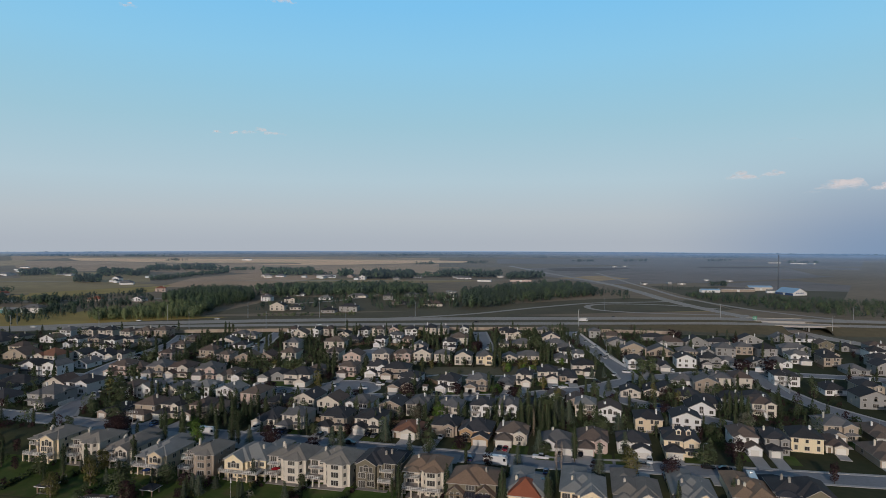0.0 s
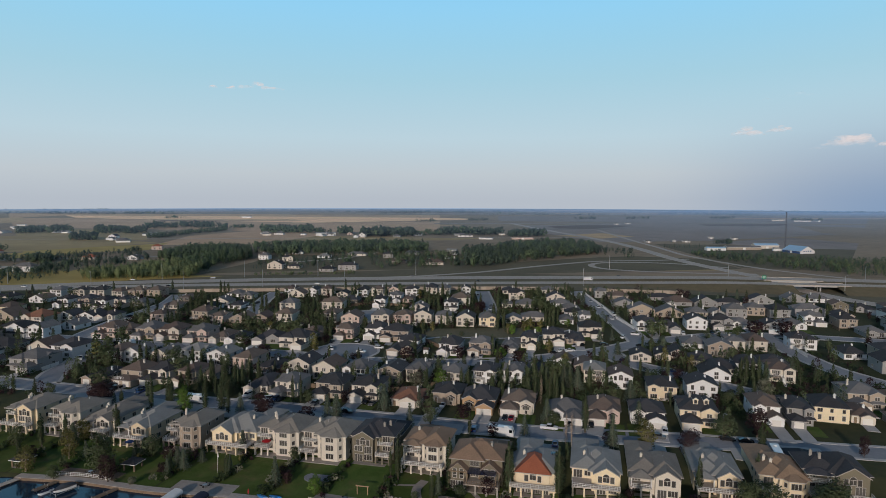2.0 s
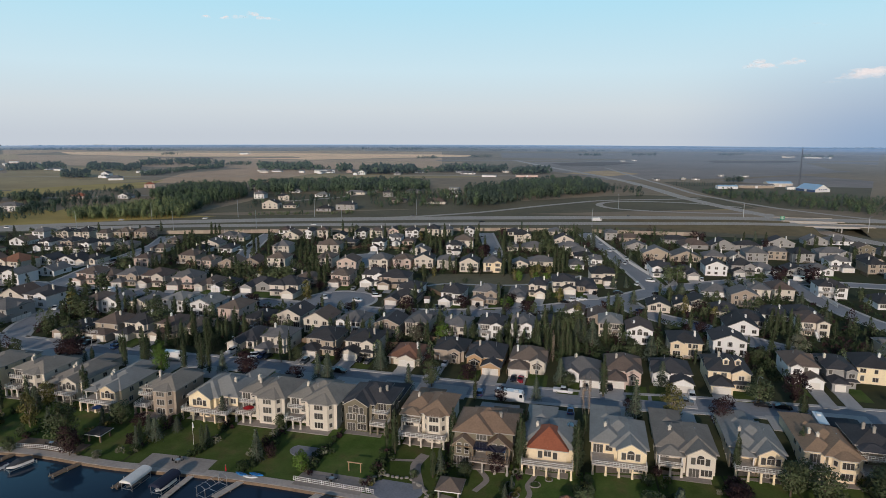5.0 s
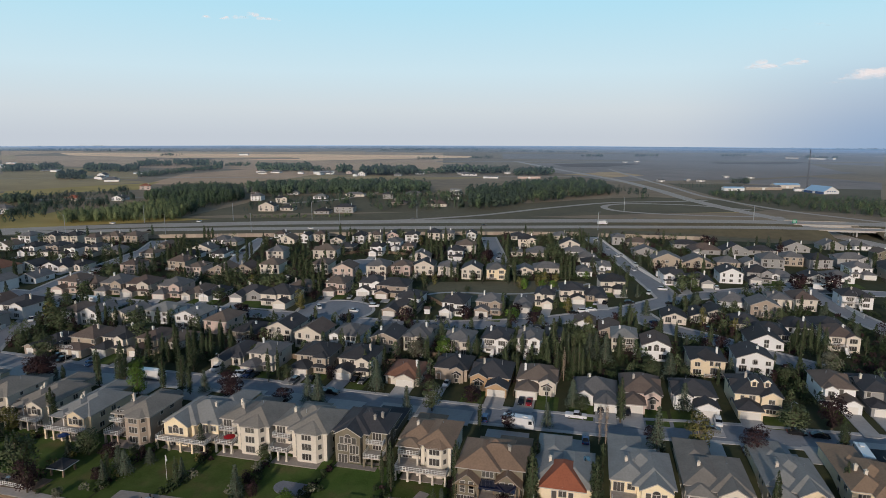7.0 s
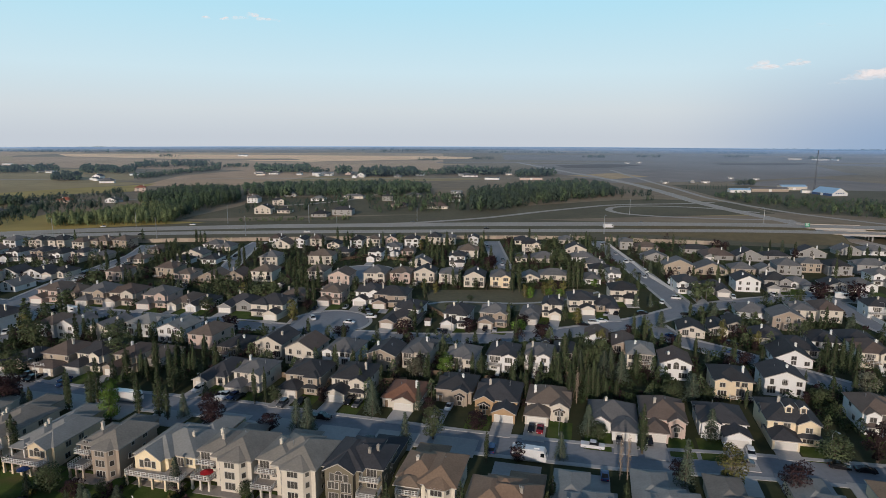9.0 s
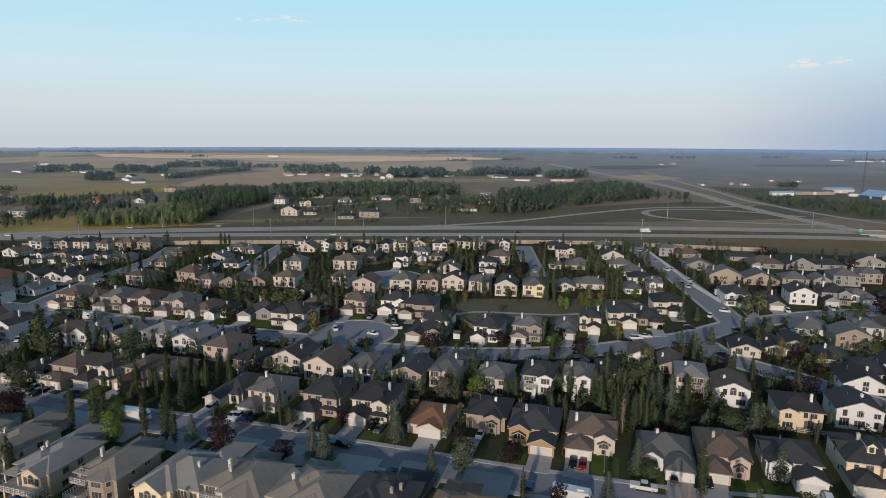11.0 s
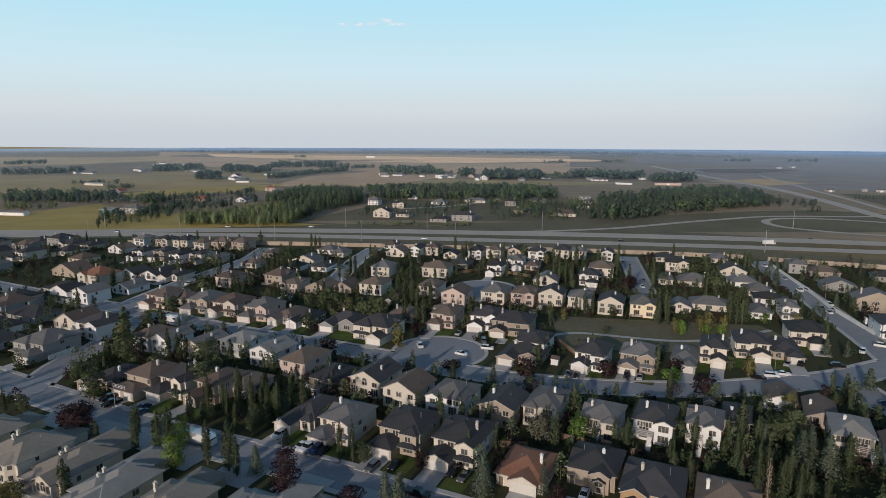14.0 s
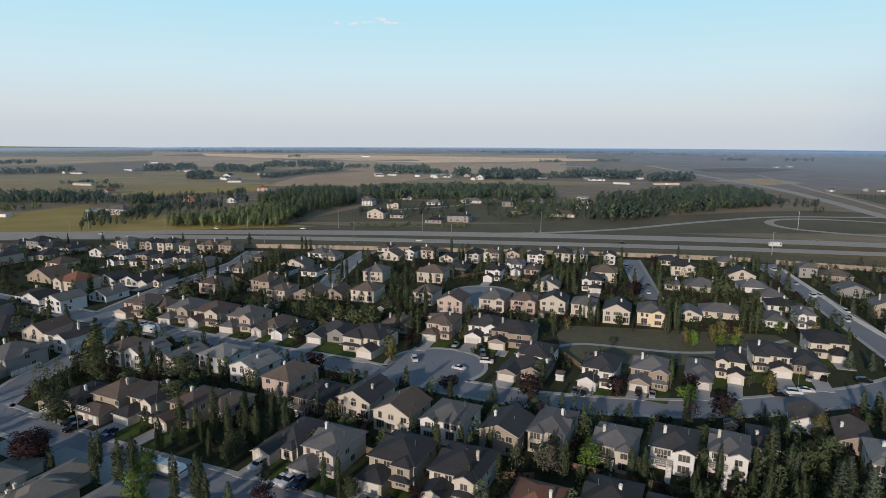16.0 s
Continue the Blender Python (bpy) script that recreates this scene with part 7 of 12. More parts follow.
tree("poplar", -100.0, 250.6, 9.5, 0.99)
tree("poplar", -90.9, 249.5, 9.3, 1.58)
tree("poplar", -106.4, 243.8, 7.3, 1.23)
tree("bright", -86.2, 247.3, 8.0, 1.13)
tree("poplar", -75.4, 240.8, 11.3, 1.02)
tree("poplar", -69.0, 238.7, 13.0, 1.27)
tree("spruce", -62.3, 238.5, 7.4, 1.12)
tree("plum", -55.3, 238.6, 7.7, 1.19)
tree("plum", -117.6, 250.4, 8.1, 1.83)
tree("spruce", -61.2, 252.9, 4.5, 1.32)
tree("birch", -114.9, 244.9, 4.3, 1.22)
tree("bright", -44.7, 229.9, 3.5, 1.52)
tree("plum", -37.0, 228.9, 5.2, 1.89)
tree("spruce", -30.1, 230.0, 9.0, 1.10)
tree("spruce", -26.8, 229.2, 9.6, 1.03)
tree("spruce", -10.8, 237.7, 10.4, 1.00)
tree("spruce", 1.9, 240.2, 8.9, 0.71)
tree("spruce", -1.5, 221.3, 8.8, 0.93)
tree("round", 5.5, 223.5, 9.4, 1.06)
tree("poplar", -45.1, 246.2, 11.0, 0.72)
tree("poplar", -42.4, 247.3, 10.9, 0.61)
tree("poplar", -15.3, 251.3, 8.7, 0.95)
tree("round", -39.6, 247.2, 5.3, 1.22)
tree("plum", -25.7, 246.7, 4.8, 1.25)
tree("poplar", 17.8, 211.6, 8.6, 0.77)
tree("plum", 17.1, 228.2, 5.4, 1.90)
tree("spruce", 45.7, 224.5, 8.6, 1.29)
tree("spruce", 35.8, 212.6, 7.3, 1.08)
tree("plum", 25.3, 211.6, 4.8, 1.40)
tree("poplar", 56.2, 214.4, 13.0, 1.05)
tree("bare", 47.0, 203.0, 11.0, 0.60)
tree("bare", 48.7, 203.0, 11.0, 0.60)
tree("poplar", 29.3, 192.8, 7.6, 1.27)
tree("poplar", 44.6, 192.2, 5.9, 1.31)
tree("round", 47.6, 221.6, 4.7, 1.81)
tree("poplar", 29.8, 248.8, 9.4, 1.17)
tree("poplar", 33.7, 249.5, 8.1, 1.18)
tree("poplar", 37.5, 250.2, 6.9, 1.40)
tree("poplar", 45.2, 242.9, 11.4, 0.94)
tree("poplar", 51.3, 245.5, 10.7, 1.27)
tree("poplar", 57.0, 248.6, 8.2, 1.18)
tree("bare", 47.6, 243.6, 11.0, 0.61)
tree("spruce", 60.4, 199.4, 12.0, 0.84)
tree("birch", 70.9, 199.7, 9.5, 1.09)
tree("plum", 82.2, 194.7, 8.4, 1.30)
tree("spruce", 76.4, 220.9, 8.6, 1.3)
tree("round", 100.2, 208.3, 7.2, 1.90)
tree("plum", 110.7, 208.1, 9.5, 1.31)
tree("poplar", 105.3, 196.1, 8.7, 1.51)
tree("spruce", 81.3, 242.8, 9.2, 1.43)
tree("willow", 133.7, 242.9, 8.8, 1.44)
tree("round", 117.5, 240.2, 5.3, 1.90)
tree("plum", 60.7, 202.5, 4.8, 1.84)
tree("birch", -147.3, 309.1, 9.5, 0.97)
tree("round", -142.1, 303.5, 9.5, 1.38)
tree("round", -159.3, 358.5, 6.7, 1.90)
tree("round", -109.1, 299.7, 9.5, 1.66)
tree("poplar", -123.4, 305.5, 9.2, 0.94)
tree("poplar", -118.2, 302.6, 9.3, 0.92)
tree("poplar", -100.8, 300.7, 9.3, 1.10)
tree("poplar", -96.5, 299.9, 8.2, 1.25)
tree("plum", -87.9, 301.6, 6.7, 1.14)
tree("poplar", -91.9, 270.1, 9.7, 1.38)
tree("poplar", -85.8, 267.5, 9.6, 1.07)
tree("poplar", -81.1, 267.3, 9.6, 1.07)
tree("poplar", -76.7, 266.2, 11.8, 0.99)
tree("poplar", -72.1, 266.0, 10.9, 0.94)
tree("poplar", -68.7, 264.9, 12.2, 0.84)
tree("poplar", -67.3, 271.8, 12.7, 0.95)
tree("poplar", -63.6, 270.6, 11.2, 1.08)
tree("round", -126.8, 268.9, 9.5, 1.31)
tree("round", -90.9, 344.7, 6.0, 1.90)
tree("plum", -71.7, 313.6, 7.0, 1.77)
tree("birch", -50.2, 327.7, 9.5, 0.89)
tree("poplar", -78.7, 363.0, 7.8, 1.39)
tree("poplar", -75.5, 362.9, 8.3, 1.30)
tree("poplar", -71.7, 361.8, 7.4, 1.45)
tree("poplar", -27.6, 362.5, 11.1, 1.37)
tree("spruce", -0.7, 318.8, 6.5, 1.72)
tree("plum", -3.4, 304.1, 7.3, 1.65)
tree("plum", -28.8, 307.8, 3.7, 1.90)
tree("plum", -26.4, 309.9, 3.5, 1.87)
tree("poplar", -24.1, 264.3, 11.5, 0.89)
tree("poplar", -19.1, 267.5, 8.8, 1.19)
tree("poplar", -16.2, 264.0, 9.6, 1.07)
tree("poplar", -12.3, 268.8, 7.9, 1.15)
tree("bright", 10.7, 266.5, 7.2, 1.42)
tree("willow", 1.0, 264.3, 7.4, 1.70)
tree("plum", -55.8, 285.0, 5.2, 1.86)
tree("shrub", -57.3, 312.4, 2.8, 1.30)
tree("poplar", 49.8, 268.6, 13.0, 1.29)
tree("bright", 41.1, 308.3, 5.6, 1.90)
tree("plum", 44.9, 318.8, 4.4, 1.90)
tree("plum", 49.2, 300.9, 6.6, 1.90)
tree("plum", 21.9, 308.9, 6.8, 1.50)
tree("birch", 67.6, 287.2, 8.4, 0.87)
tree("spruce", 60.5, 260.3, 10.3, 1.31)
tree("spruce", 65.4, 258.2, 10.6, 1.26)
tree("poplar", 72.1, 264.3, 8.4, 1.07)
tree("spruce", 100.3, 313.8, 7.0, 1.45)
tree("round", 26.5, 357.6, 2.7, 1.90)
tree("birch", 53.0, 362.0, 6.5, 0.82)
tree("spruce", 54.9, 267.4, 7.9, 0.93)
tree("round", 60.1, 272.5, 8.1, 0.85)
tree("poplar", 52.4, 265.0, 10.7, 0.98)
tree("poplar", 44.4, 262.8, 5.8, 1.53)
tree("spruce", 129.7, 332.9, 5.2, 1.90)
tree("round", 142.2, 338.9, 3.4, 1.90)
tree("poplar", 94.0, 282.7, 8.5, 1.54)
tree("birch", 116.5, 295.9, 8.6, 0.66)
tree("round", 135.2, 306.6, 6.1, 1.68)
tree("plum", 111.4, 269.6, 5.5, 1.90)
tree("poplar", 136.4, 265.6, 11.1, 1.10)
tree("poplar", 137.5, 263.5, 12.6, 0.84)
tree("poplar", 140.8, 264.4, 11.5, 0.93)
tree("poplar", 142.8, 263.3, 12.2, 0.87)
tree("poplar", 146.9, 265.2, 9.6, 1.12)
tree("spruce", 199.9, 330.6, 11.4, 1.06)
tree("round", 132.6, 352.1, 9.5, 1.55)
tree("round", 149.8, 297.5, 7.7, 1.01)
tree("birch", 124.5, 286.5, 7.0, 0.87)
tree("spruce", 158.6, 266.3, 11.0, 0.91)
tree("poplar", -146.7, 428.8, 13.0, 0.90)
tree("poplar", -142.2, 425.6, 13.0, 0.90)
tree("poplar", -141.4, 431.7, 13.0, 0.91)
tree("poplar", -139.0, 434.8, 13.0, 0.92)
tree("poplar", -134.2, 431.5, 12.7, 0.93)
tree("poplar", -132.5, 437.9, 12.9, 0.94)
tree("poplar", -153.0, 512.3, 11.3, 0.99)
tree("poplar", -149.4, 509.9, 10.9, 1.03)
tree("poplar", -146.2, 509.8, 10.1, 1.11)
tree("poplar", -103.1, 440.3, 13.0, 0.83)
tree("poplar", -100.4, 440.2, 13.0, 0.83)
tree("poplar", -105.9, 429.1, 13.0, 0.81)
tree("poplar", -91.5, 430.3, 12.7, 0.93)
tree("round", -160.9, 389.4, 9.2, 1.53)
tree("poplar", -148.7, 395.3, 9.7, 0.98)
tree("poplar", -145.8, 393.9, 9.3, 1.01)
tree("poplar", -124.2, 388.3, 8.0, 1.31)
tree("poplar", -122.1, 388.2, 6.8, 1.53)
tree("poplar", -65.4, 392.7, 13.0, 0.92)
tree("poplar", -61.3, 390.0, 13.0, 1.00)
tree("poplar", -57.4, 387.4, 13.0, 0.99)
tree("poplar", -54.5, 386.1, 10.4, 1.23)
tree("poplar", -68.0, 436.0, 10.9, 1.11)
tree("poplar", -44.9, 491.5, 13.0, 0.83)
tree("poplar", -21.6, 497.4, 11.5, 0.96)
tree("round", -10.4, 503.9, 9.5, 1.22)
tree("poplar", 7.8, 447.3, 11.3, 0.99)
tree("poplar", 10.8, 443.7, 12.6, 0.88)
tree("poplar", 13.9, 440.2, 13.0, 0.84)
tree("poplar", 16.8, 436.8, 13.0, 0.84)
tree("poplar", 22.1, 489.7, 13.0, 0.96)
tree("poplar", 42.9, 464.6, 13.0, 1.13)
tree("plum", 42.9, 426.3, 8.1, 1.19)
tree("plum", 46.4, 432.6, 7.5, 1.16)
tree("poplar", 48.6, 389.2, 13.0, 1.10)
tree("poplar", 51.2, 386.5, 13.0, 1.09)
tree("poplar", 53.6, 382.7, 10.5, 1.12)
tree("round", 88.4, 479.4, 9.5, 1.42)
tree("round", 87.6, 441.5, 9.5, 1.53)
tree("poplar", 79.1, 381.9, 13.0, 0.90)
tree("poplar", 80.6, 378.2, 13.0, 0.89)
tree("poplar", 82.9, 378.2, 13.0, 0.89)
tree("poplar", 103.8, 487.4, 7.9, 1.58)
tree("birch", 67.1, 367.0, 8.0, 1.01)
tree("birch", 72.7, 366.9, 6.9, 1.05)
tree("birch", 63.7, 367.2, 6.6, 0.96)
tree("poplar", 117.9, 491.4, 11.9, 0.92)
tree("poplar", 120.3, 491.4, 11.1, 0.99)
tree("spruce", 121.7, 453.0, 10.5, 1.04)
tree("plum", 118.6, 433.8, 4.5, 1.71)
tree("spruce", 136.7, 504.6, 5.7, 1.23)
tree("spruce", 138.5, 499.9, 8.1, 0.86)
tree("spruce", 140.0, 493.1, 7.6, 0.91)
tree("spruce", 142.8, 490.8, 7.2, 0.96)
tree("plum", 206.5, 484.6, 7.1, 1.77)
tree("plum", 209.6, 480.2, 6.7, 1.50)
tree("spruce", 210.0, 459.9, 9.0, 0.81)
tree("spruce", 225.9, 463.4, 6.8, 1.19)
tree("plum", 236.4, 444.2, 7.9, 1.01)
tree("spruce", 133.8, 414.3, 7.3, 0.97)
tree("birch", 105.0, 381.1, 5.1, 1.48)
tree("plum", 133.5, 386.5, 7.6, 1.01)
tree("poplar", 19.9, 383.8, 10.4, 0.78)
tree("poplar", 23.2, 381.2, 11.0, 0.74)
tree("poplar", 16.4, 383.9, 7.5, 1.10)
tree("birch", 5.2, 375.9, 6.4, 0.86)
tree("birch", 10.8, 372.2, 5.8, 0.94)
tree("round", 189.6, 398.1, 3.8, 1.84)
tree("plum", 190.5, 350.2, 9.5, 1.83)
tree("plum", 206.7, 349.7, 9.5, 1.83)
# lakeside gardens
tree("round", -90.9, 197.0, 11.5, 1.25, "l")
tree("plum", -86.4, 191.7, 8.2, 1.03, "l")
tree("spruce", -108.9, 216.5, 8.3, 1.19, "l")
tree("poplar", -112.6, 218.8, 10.2, 0.83, "l")
tree("poplar", -119.3, 217.0, 11.0, 1.02, "l")
tree("poplar", -99.3, 225.0, 10.5, 1.39, "l")
tree("birch", -107.8, 220.8, 7.5, 1.15, "l")
tree("round", -102.6, 194.0, 4.1, 1.58, "l")
tree("spruce", -87.4, 224.5, 6.7, 1.30, "l")
tree("spruce", -83.9, 209.4, 4.5, 1.80, "l")
tree("plum", -74.4, 205.2, 4.4, 1.90, "l")
tree("spruce", -70.5, 201.3, 6.1, 1.40, "l")
tree("round", -69.3, 206.9, 2.7, 1.90, "l")
tree("plum", -72.9, 196.1, 3.4, 1.90, "l")
tree("spruce", -70.9, 194.4, 6.6, 0.82, "l")
tree("willow", -78.8, 189.8, 2.4, 1.82, "l")
tree("shrub", -84.1, 191.6, 1.3, 1.90, "l")
tree("spruce", -53.2, 208.2, 7.7, 1.05, "l")
tree("spruce", -38.5, 186.6, 9.2, 0.86, "l")
tree("plum", -35.5, 188.0, 4.1, 1.20, "l")
tree("round", -36.3, 203.7, 3.5, 1.90, "l")
tree("shrub", -41.0, 182.7, 2.9, 1.90, "l")
tree("bright", -26.9, 181.6, 5.5, 1.29, "l")
tree("poplar", -4.6, 188.4, 12.2, 0.90, "l")
tree("poplar", -6.8, 191.8, 8.3, 0.75, "l")
tree("poplar", 9.9, 187.8, 12.3, 0.90, "l")
tree("spruce", 6.4, 178.7, 7.0, 0.99, "l")
tree("poplar", 4.6, 177.4, 7.7, 1.05, "l")
tree("round", 12.0, 177.1, 3.9, 1.90, "l")
tree("plum", 19.8, 178.2, 4.7, 1.70, "l")
tree("poplar", 25.9, 182.4, 13.0, 0.92, "l")
tree("poplar", 38.4, 176.0, 13.0, 0.98, "l")
tree("round", 35.7, 159.5, 8.4, 0.99, "l")
tree("round", 50.1, 160.0, 6.4, 1.45, "l")
tree("spruce", 53.9, 155.4, 10.3, 1.23, "l")
tree("plum", 57.2, 175.2, 2.4, 1.90, "l")
tree("round", 53.6, 171.2, 3.0, 1.79, "l")
tree("poplar", 75.8, 174.5, 11.1, 0.94, "l")
tree("plum", 70.7, 162.8, 5.8, 1.57, "l")
tree("round", 83.9, 166.0, 8.1, 1.20, "l")
tree("poplar", 95.7, 181.2, 7.8, 1.25, "l")
tree("round", 89.2, 162.0, 9.4, 1.38, "l")
tree("round", 104.8, 162.6, 9.5, 1.61, "l")
tree("plum", 134.0, 191.4, 6.9, 0.76, "l")
tree("round", 71.6, 154.6, 3.5, 1.90, "l")
tree("round", 89.4, 153.9, 5.5, 1.90, "l")
tree("round", 104.8, 154.4, 6.2, 1.65, "l")
tree("round", 0.2, 177.6, 2.3, 1.90, "l")
tree("birch", -113.6, 199.5, 7.6, 1.21, "l")
tree("round", -127.2, 217.3, 7.4, 1.15, "l")
tree("spruce", -63.8, 202.9, 4.4, 1.64, "l")
# clusters round the back gardens
tree("poplar", -72.0, 270.6, 7.3, 1.52)
tree("poplar", -82.4, 269.9, 13.0, 1.06)
tree("poplar", -80.4, 281.7, 6.5, 1.90)
tree("round", -98.7, 280.6, 9.5, 1.87)
tree("poplar", -88.5, 241.7, 12.5, 1.25)
tree("poplar", -95.6, 243.3, 12.6, 0.88)
tree("bright", -81.0, 236.5, 9.5, 0.96)
tree("round", -137.6, 298.8, 9.5, 1.61)
tree("poplar", -152.6, 318.7, 13.0, 1.90)
tree("plum", -51.5, 229.6, 8.1, 1.58)
tree("plum", -115.3, 248.4, 8.8, 1.70)
tree("spruce", -26.6, 226.4, 10.6, 1.05)
tree("poplar", -25.2, 268.0, 9.5, 1.04)
tree("spruce", -11.0, 240.6, 9.1, 1.35)
tree("poplar", -53.8, 356.0, 13.0, 0.94)
tree("poplar", -48.6, 355.2, 13.0, 0.93)
tree("poplar", -46.0, 355.3, 13.0, 0.93)
tree("round", -68.9, 358.0, 9.5, 1.45)
tree("round", -72.5, 358.4, 9.5, 1.16)
tree("round", -64.7, 358.3, 9.5, 1.16)
tree("round", -90.2, 372.5, 9.3, 1.57)
tree("round", -94.6, 372.3, 8.3, 1.54)
tree("poplar", -143.7, 389.2, 6.4, 1.21)
tree("poplar", -145.1, 386.9, 6.9, 1.11)
tree("poplar", -146.2, 384.5, 7.4, 1.02)
tree("poplar", -140.1, 387.9, 6.7, 1.14)
tree("poplar", -71.6, 430.2, 8.8, 1.18)
tree("poplar", -54.5, 263.7, 5.9, 1.65)
tree("round", -72.2, 260.2, 6.9, 1.27)
tree("poplar", -90.6, 259.1, 9.2, 1.23)
tree("round", -122.5, 292.4, 6.9, 1.23)
tree("poplar", 53.3, 242.6, 11.0, 0.95)
tree("poplar", 48.1, 249.8, 6.3, 1.62)
tree("poplar", 53.9, 249.1, 11.5, 1.02)
tree("spruce", 63.7, 263.6, 10.1, 1.00)
tree("round", 63.9, 273.4, 9.5, 1.15)
tree("round", 57.5, 270.4, 8.3, 1.30)
tree("round", 74.9, 242.1, 7.9, 1.31)
tree("plum", 4.7, 234.5, 6.8, 1.06)
tree("round", 139.1, 356.9, 9.3, 1.71)
tree("spruce", 128.6, 327.3, 6.8, 1.85)
tree("spruce", 100.6, 344.1, 6.5, 1.31)
tree("birch", 67.3, 319.3, 6.7, 1.03)
tree("poplar", 86.0, 396.6, 12.0, 1.01)
tree("poplar", 81.8, 393.4, 10.8, 0.98)
tree("poplar", 88.4, 390.9, 9.6, 1.09)
tree("round", 87.0, 438.8, 9.5, 1.90)
tree("round", 85.5, 470.2, 9.5, 1.61)
tree("poplar", 60.1, 451.0, 13.0, 1.11)
tree("poplar", 52.2, 371.2, 13.0, 0.75)
tree("poplar", 48.7, 371.0, 11.9, 0.83)
tree("bright", 92.0, 380.2, 4.8, 1.44)
tree("bright", 55.9, 361.8, 5.6, 1.22)
tree("bright", 64.3, 360.0, 5.4, 1.21)
tree("poplar", 71.2, 261.7, 8.9, 1.22)
tree("poplar", 59.6, 244.8, 7.1, 1.28)
tree("poplar", 56.6, 245.5, 6.7, 1.37)
tree("poplar", 52.7, 258.4, 7.7, 1.29)
tree("poplar", 44.2, 249.6, 8.4, 1.03)
tree("round", 86.0, 242.7, 5.0, 1.49)
tree("spruce", 84.5, 251.9, 6.3, 1.35)
tree("birch", -105.6, 207.6, 9.5, 0.85, "l")
tree("spruce", 52.9, 153.0, 11.4, 0.98, "l")
tree("round", 49.1, 155.0, 7.3, 1.15, "l")
tree("plum", 68.9, 160.4, 7.0, 1.24, "l")
tree("willow", 70.0, 150.3, 6.5, 1.58, "l")
tree("round", 88.0, 169.5, 6.6, 1.90, "l")
tree("round", 103.0, 160.9, 9.5, 1.67, "l")
tree("plum", 70.8, 165.2, 5.5, 1.64, "l")
tree("poplar", 25.7, 180.1, 13.0, 1.15, "l")
tree("poplar", 39.1, 178.4, 13.0, 1.23, "l")
tree("round", -27.5, 185.1, 3.1, 1.90, "l")
tree("round", -80.9, 207.6, 7.0, 1.36, "l")
tree("spruce", -67.7, 198.3, 6.7, 1.33, "l")
tree("round", 92.8, 476.0, 9.5, 1.38)
tree("round", 86.9, 433.0, 9.5, 1.58)
tree("round", 63.6, 447.2, 6.6, 1.59)
tree("poplar", 58.5, 441.9, 13.0, 1.12)
tree("poplar", 53.2, 380.6, 12.7, 1.23)
tree("poplar", 86.1, 399.4, 11.2, 1.00)
tree("poplar", 88.4, 400.3, 12.0, 1.07)
tree("plum", 44.9, 430.7, 7.1, 1.89)
tree("plum", 32.2, 382.2, 3.9, 1.86)
tree("bright", 55.1, 358.8, 5.9, 1.11)
tree("birch", 65.1, 371.4, 4.8, 1.71)
tree("bright", 70.5, 362.6, 4.1, 1.90)
tree("plum", 65.5, 498.0, 7.8, 1.28)
tree("poplar", 44.5, 479.2, 9.6, 1.67)
tree("poplar", 35.4, 497.7, 10.0, 1.28)
tree("spruce", 49.1, 377.0, 6.3, 1.51)
tree("spruce", 68.4, 374.8, 8.0, 1.18)
# smaller garden planting
tree("shrub", 113.2, 355.1, 2.9)
tree("shrub", 157.8, 333.9, 2.2)
tree("poplar", -152.9, 465.9, 11.4)
tree("poplar", -62.4, 496.0, 10.0)
tree("round", 35.3, 268.5, 6.8)
tree("round", -99.5, 424.0, 7.6)
tree("round", -76.6, 520.7, 6.3)
tree("shrub", 66.6, 247.0, 2.6)
tree("round", 211.7, 329.5, 5.2)
tree("spruce", 113.4, 451.9, 5.7)
tree("shrub", 66.7, 241.1, 2.4)
tree("poplar", 8.4, 497.0, 10.2)
tree("spruce", -296.6, 401.9, 5.9)
tree("round", -307.3, 400.1, 5.6)
tree("spruce", -313.6, 455.4, 5.0)
tree("shrub", -110.3, 286.7, 2.9)
tree("plum", -95.4, 444.7, 5.3)
tree("shrub", -205.7, 351.2, 2.0)
tree("round", -129.9, 291.6, 6.2)
tree("round", -39.1, 404.2, 6.0)
tree("round", -211.2, 435.6, 6.3)
tree("poplar", -150.7, 380.4, 7.1)
tree("poplar", -324.0, 427.1, 9.4)
tree("round", -239.5, 355.0, 6.0)
tree("poplar", 12.2, 494.7, 8.0)
tree("spruce", -291.6, 465.5, 7.5)
tree("plum", 4.6, 504.2, 4.3)
tree("poplar", -203.8, 473.0, 7.6)
tree("shrub", 35.9, 476.9, 2.2)
tree("round", -2.1, 293.7, 5.6)
tree("poplar", -133.8, 479.0, 7.1)
tree("spruce", 199.4, 435.1, 7.8)
tree("plum", 235.1, 323.1, 5.9)
tree("shrub", 141.1, 247.2, 2.2)
tree("round", 78.3, 462.6, 6.2)
tree("poplar", -146.0, 217.5, 9.9)
tree("plum", -212.7, 488.5, 5.5)
tree("shrub", -132.2, 426.1, 1.7)
tree("shrub", -235.6, 415.5, 2.0)
tree("shrub", -51.5, 375.7, 2.6)
tree("spruce", -29.4, 488.2, 8.6)
tree("shrub", -146.9, 231.6, 2.7)
tree("shrub", -189.5, 434.5, 2.6)
tree("poplar", -175.4, 430.9, 11.9)
tree("plum", 179.4, 335.3, 4.7)
tree("poplar", -168.3, 395.6, 7.3)
tree("shrub", -181.0, 262.0, 1.8)
tree("poplar", -235.1, 362.8, 8.8)
tree("shrub", 140.1, 376.9, 1.6)
tree("shrub", -27.2, 478.7, 2.5)
tree("poplar", -55.3, 519.0, 11.5)
tree("poplar", -213.5, 392.7, 8.8)
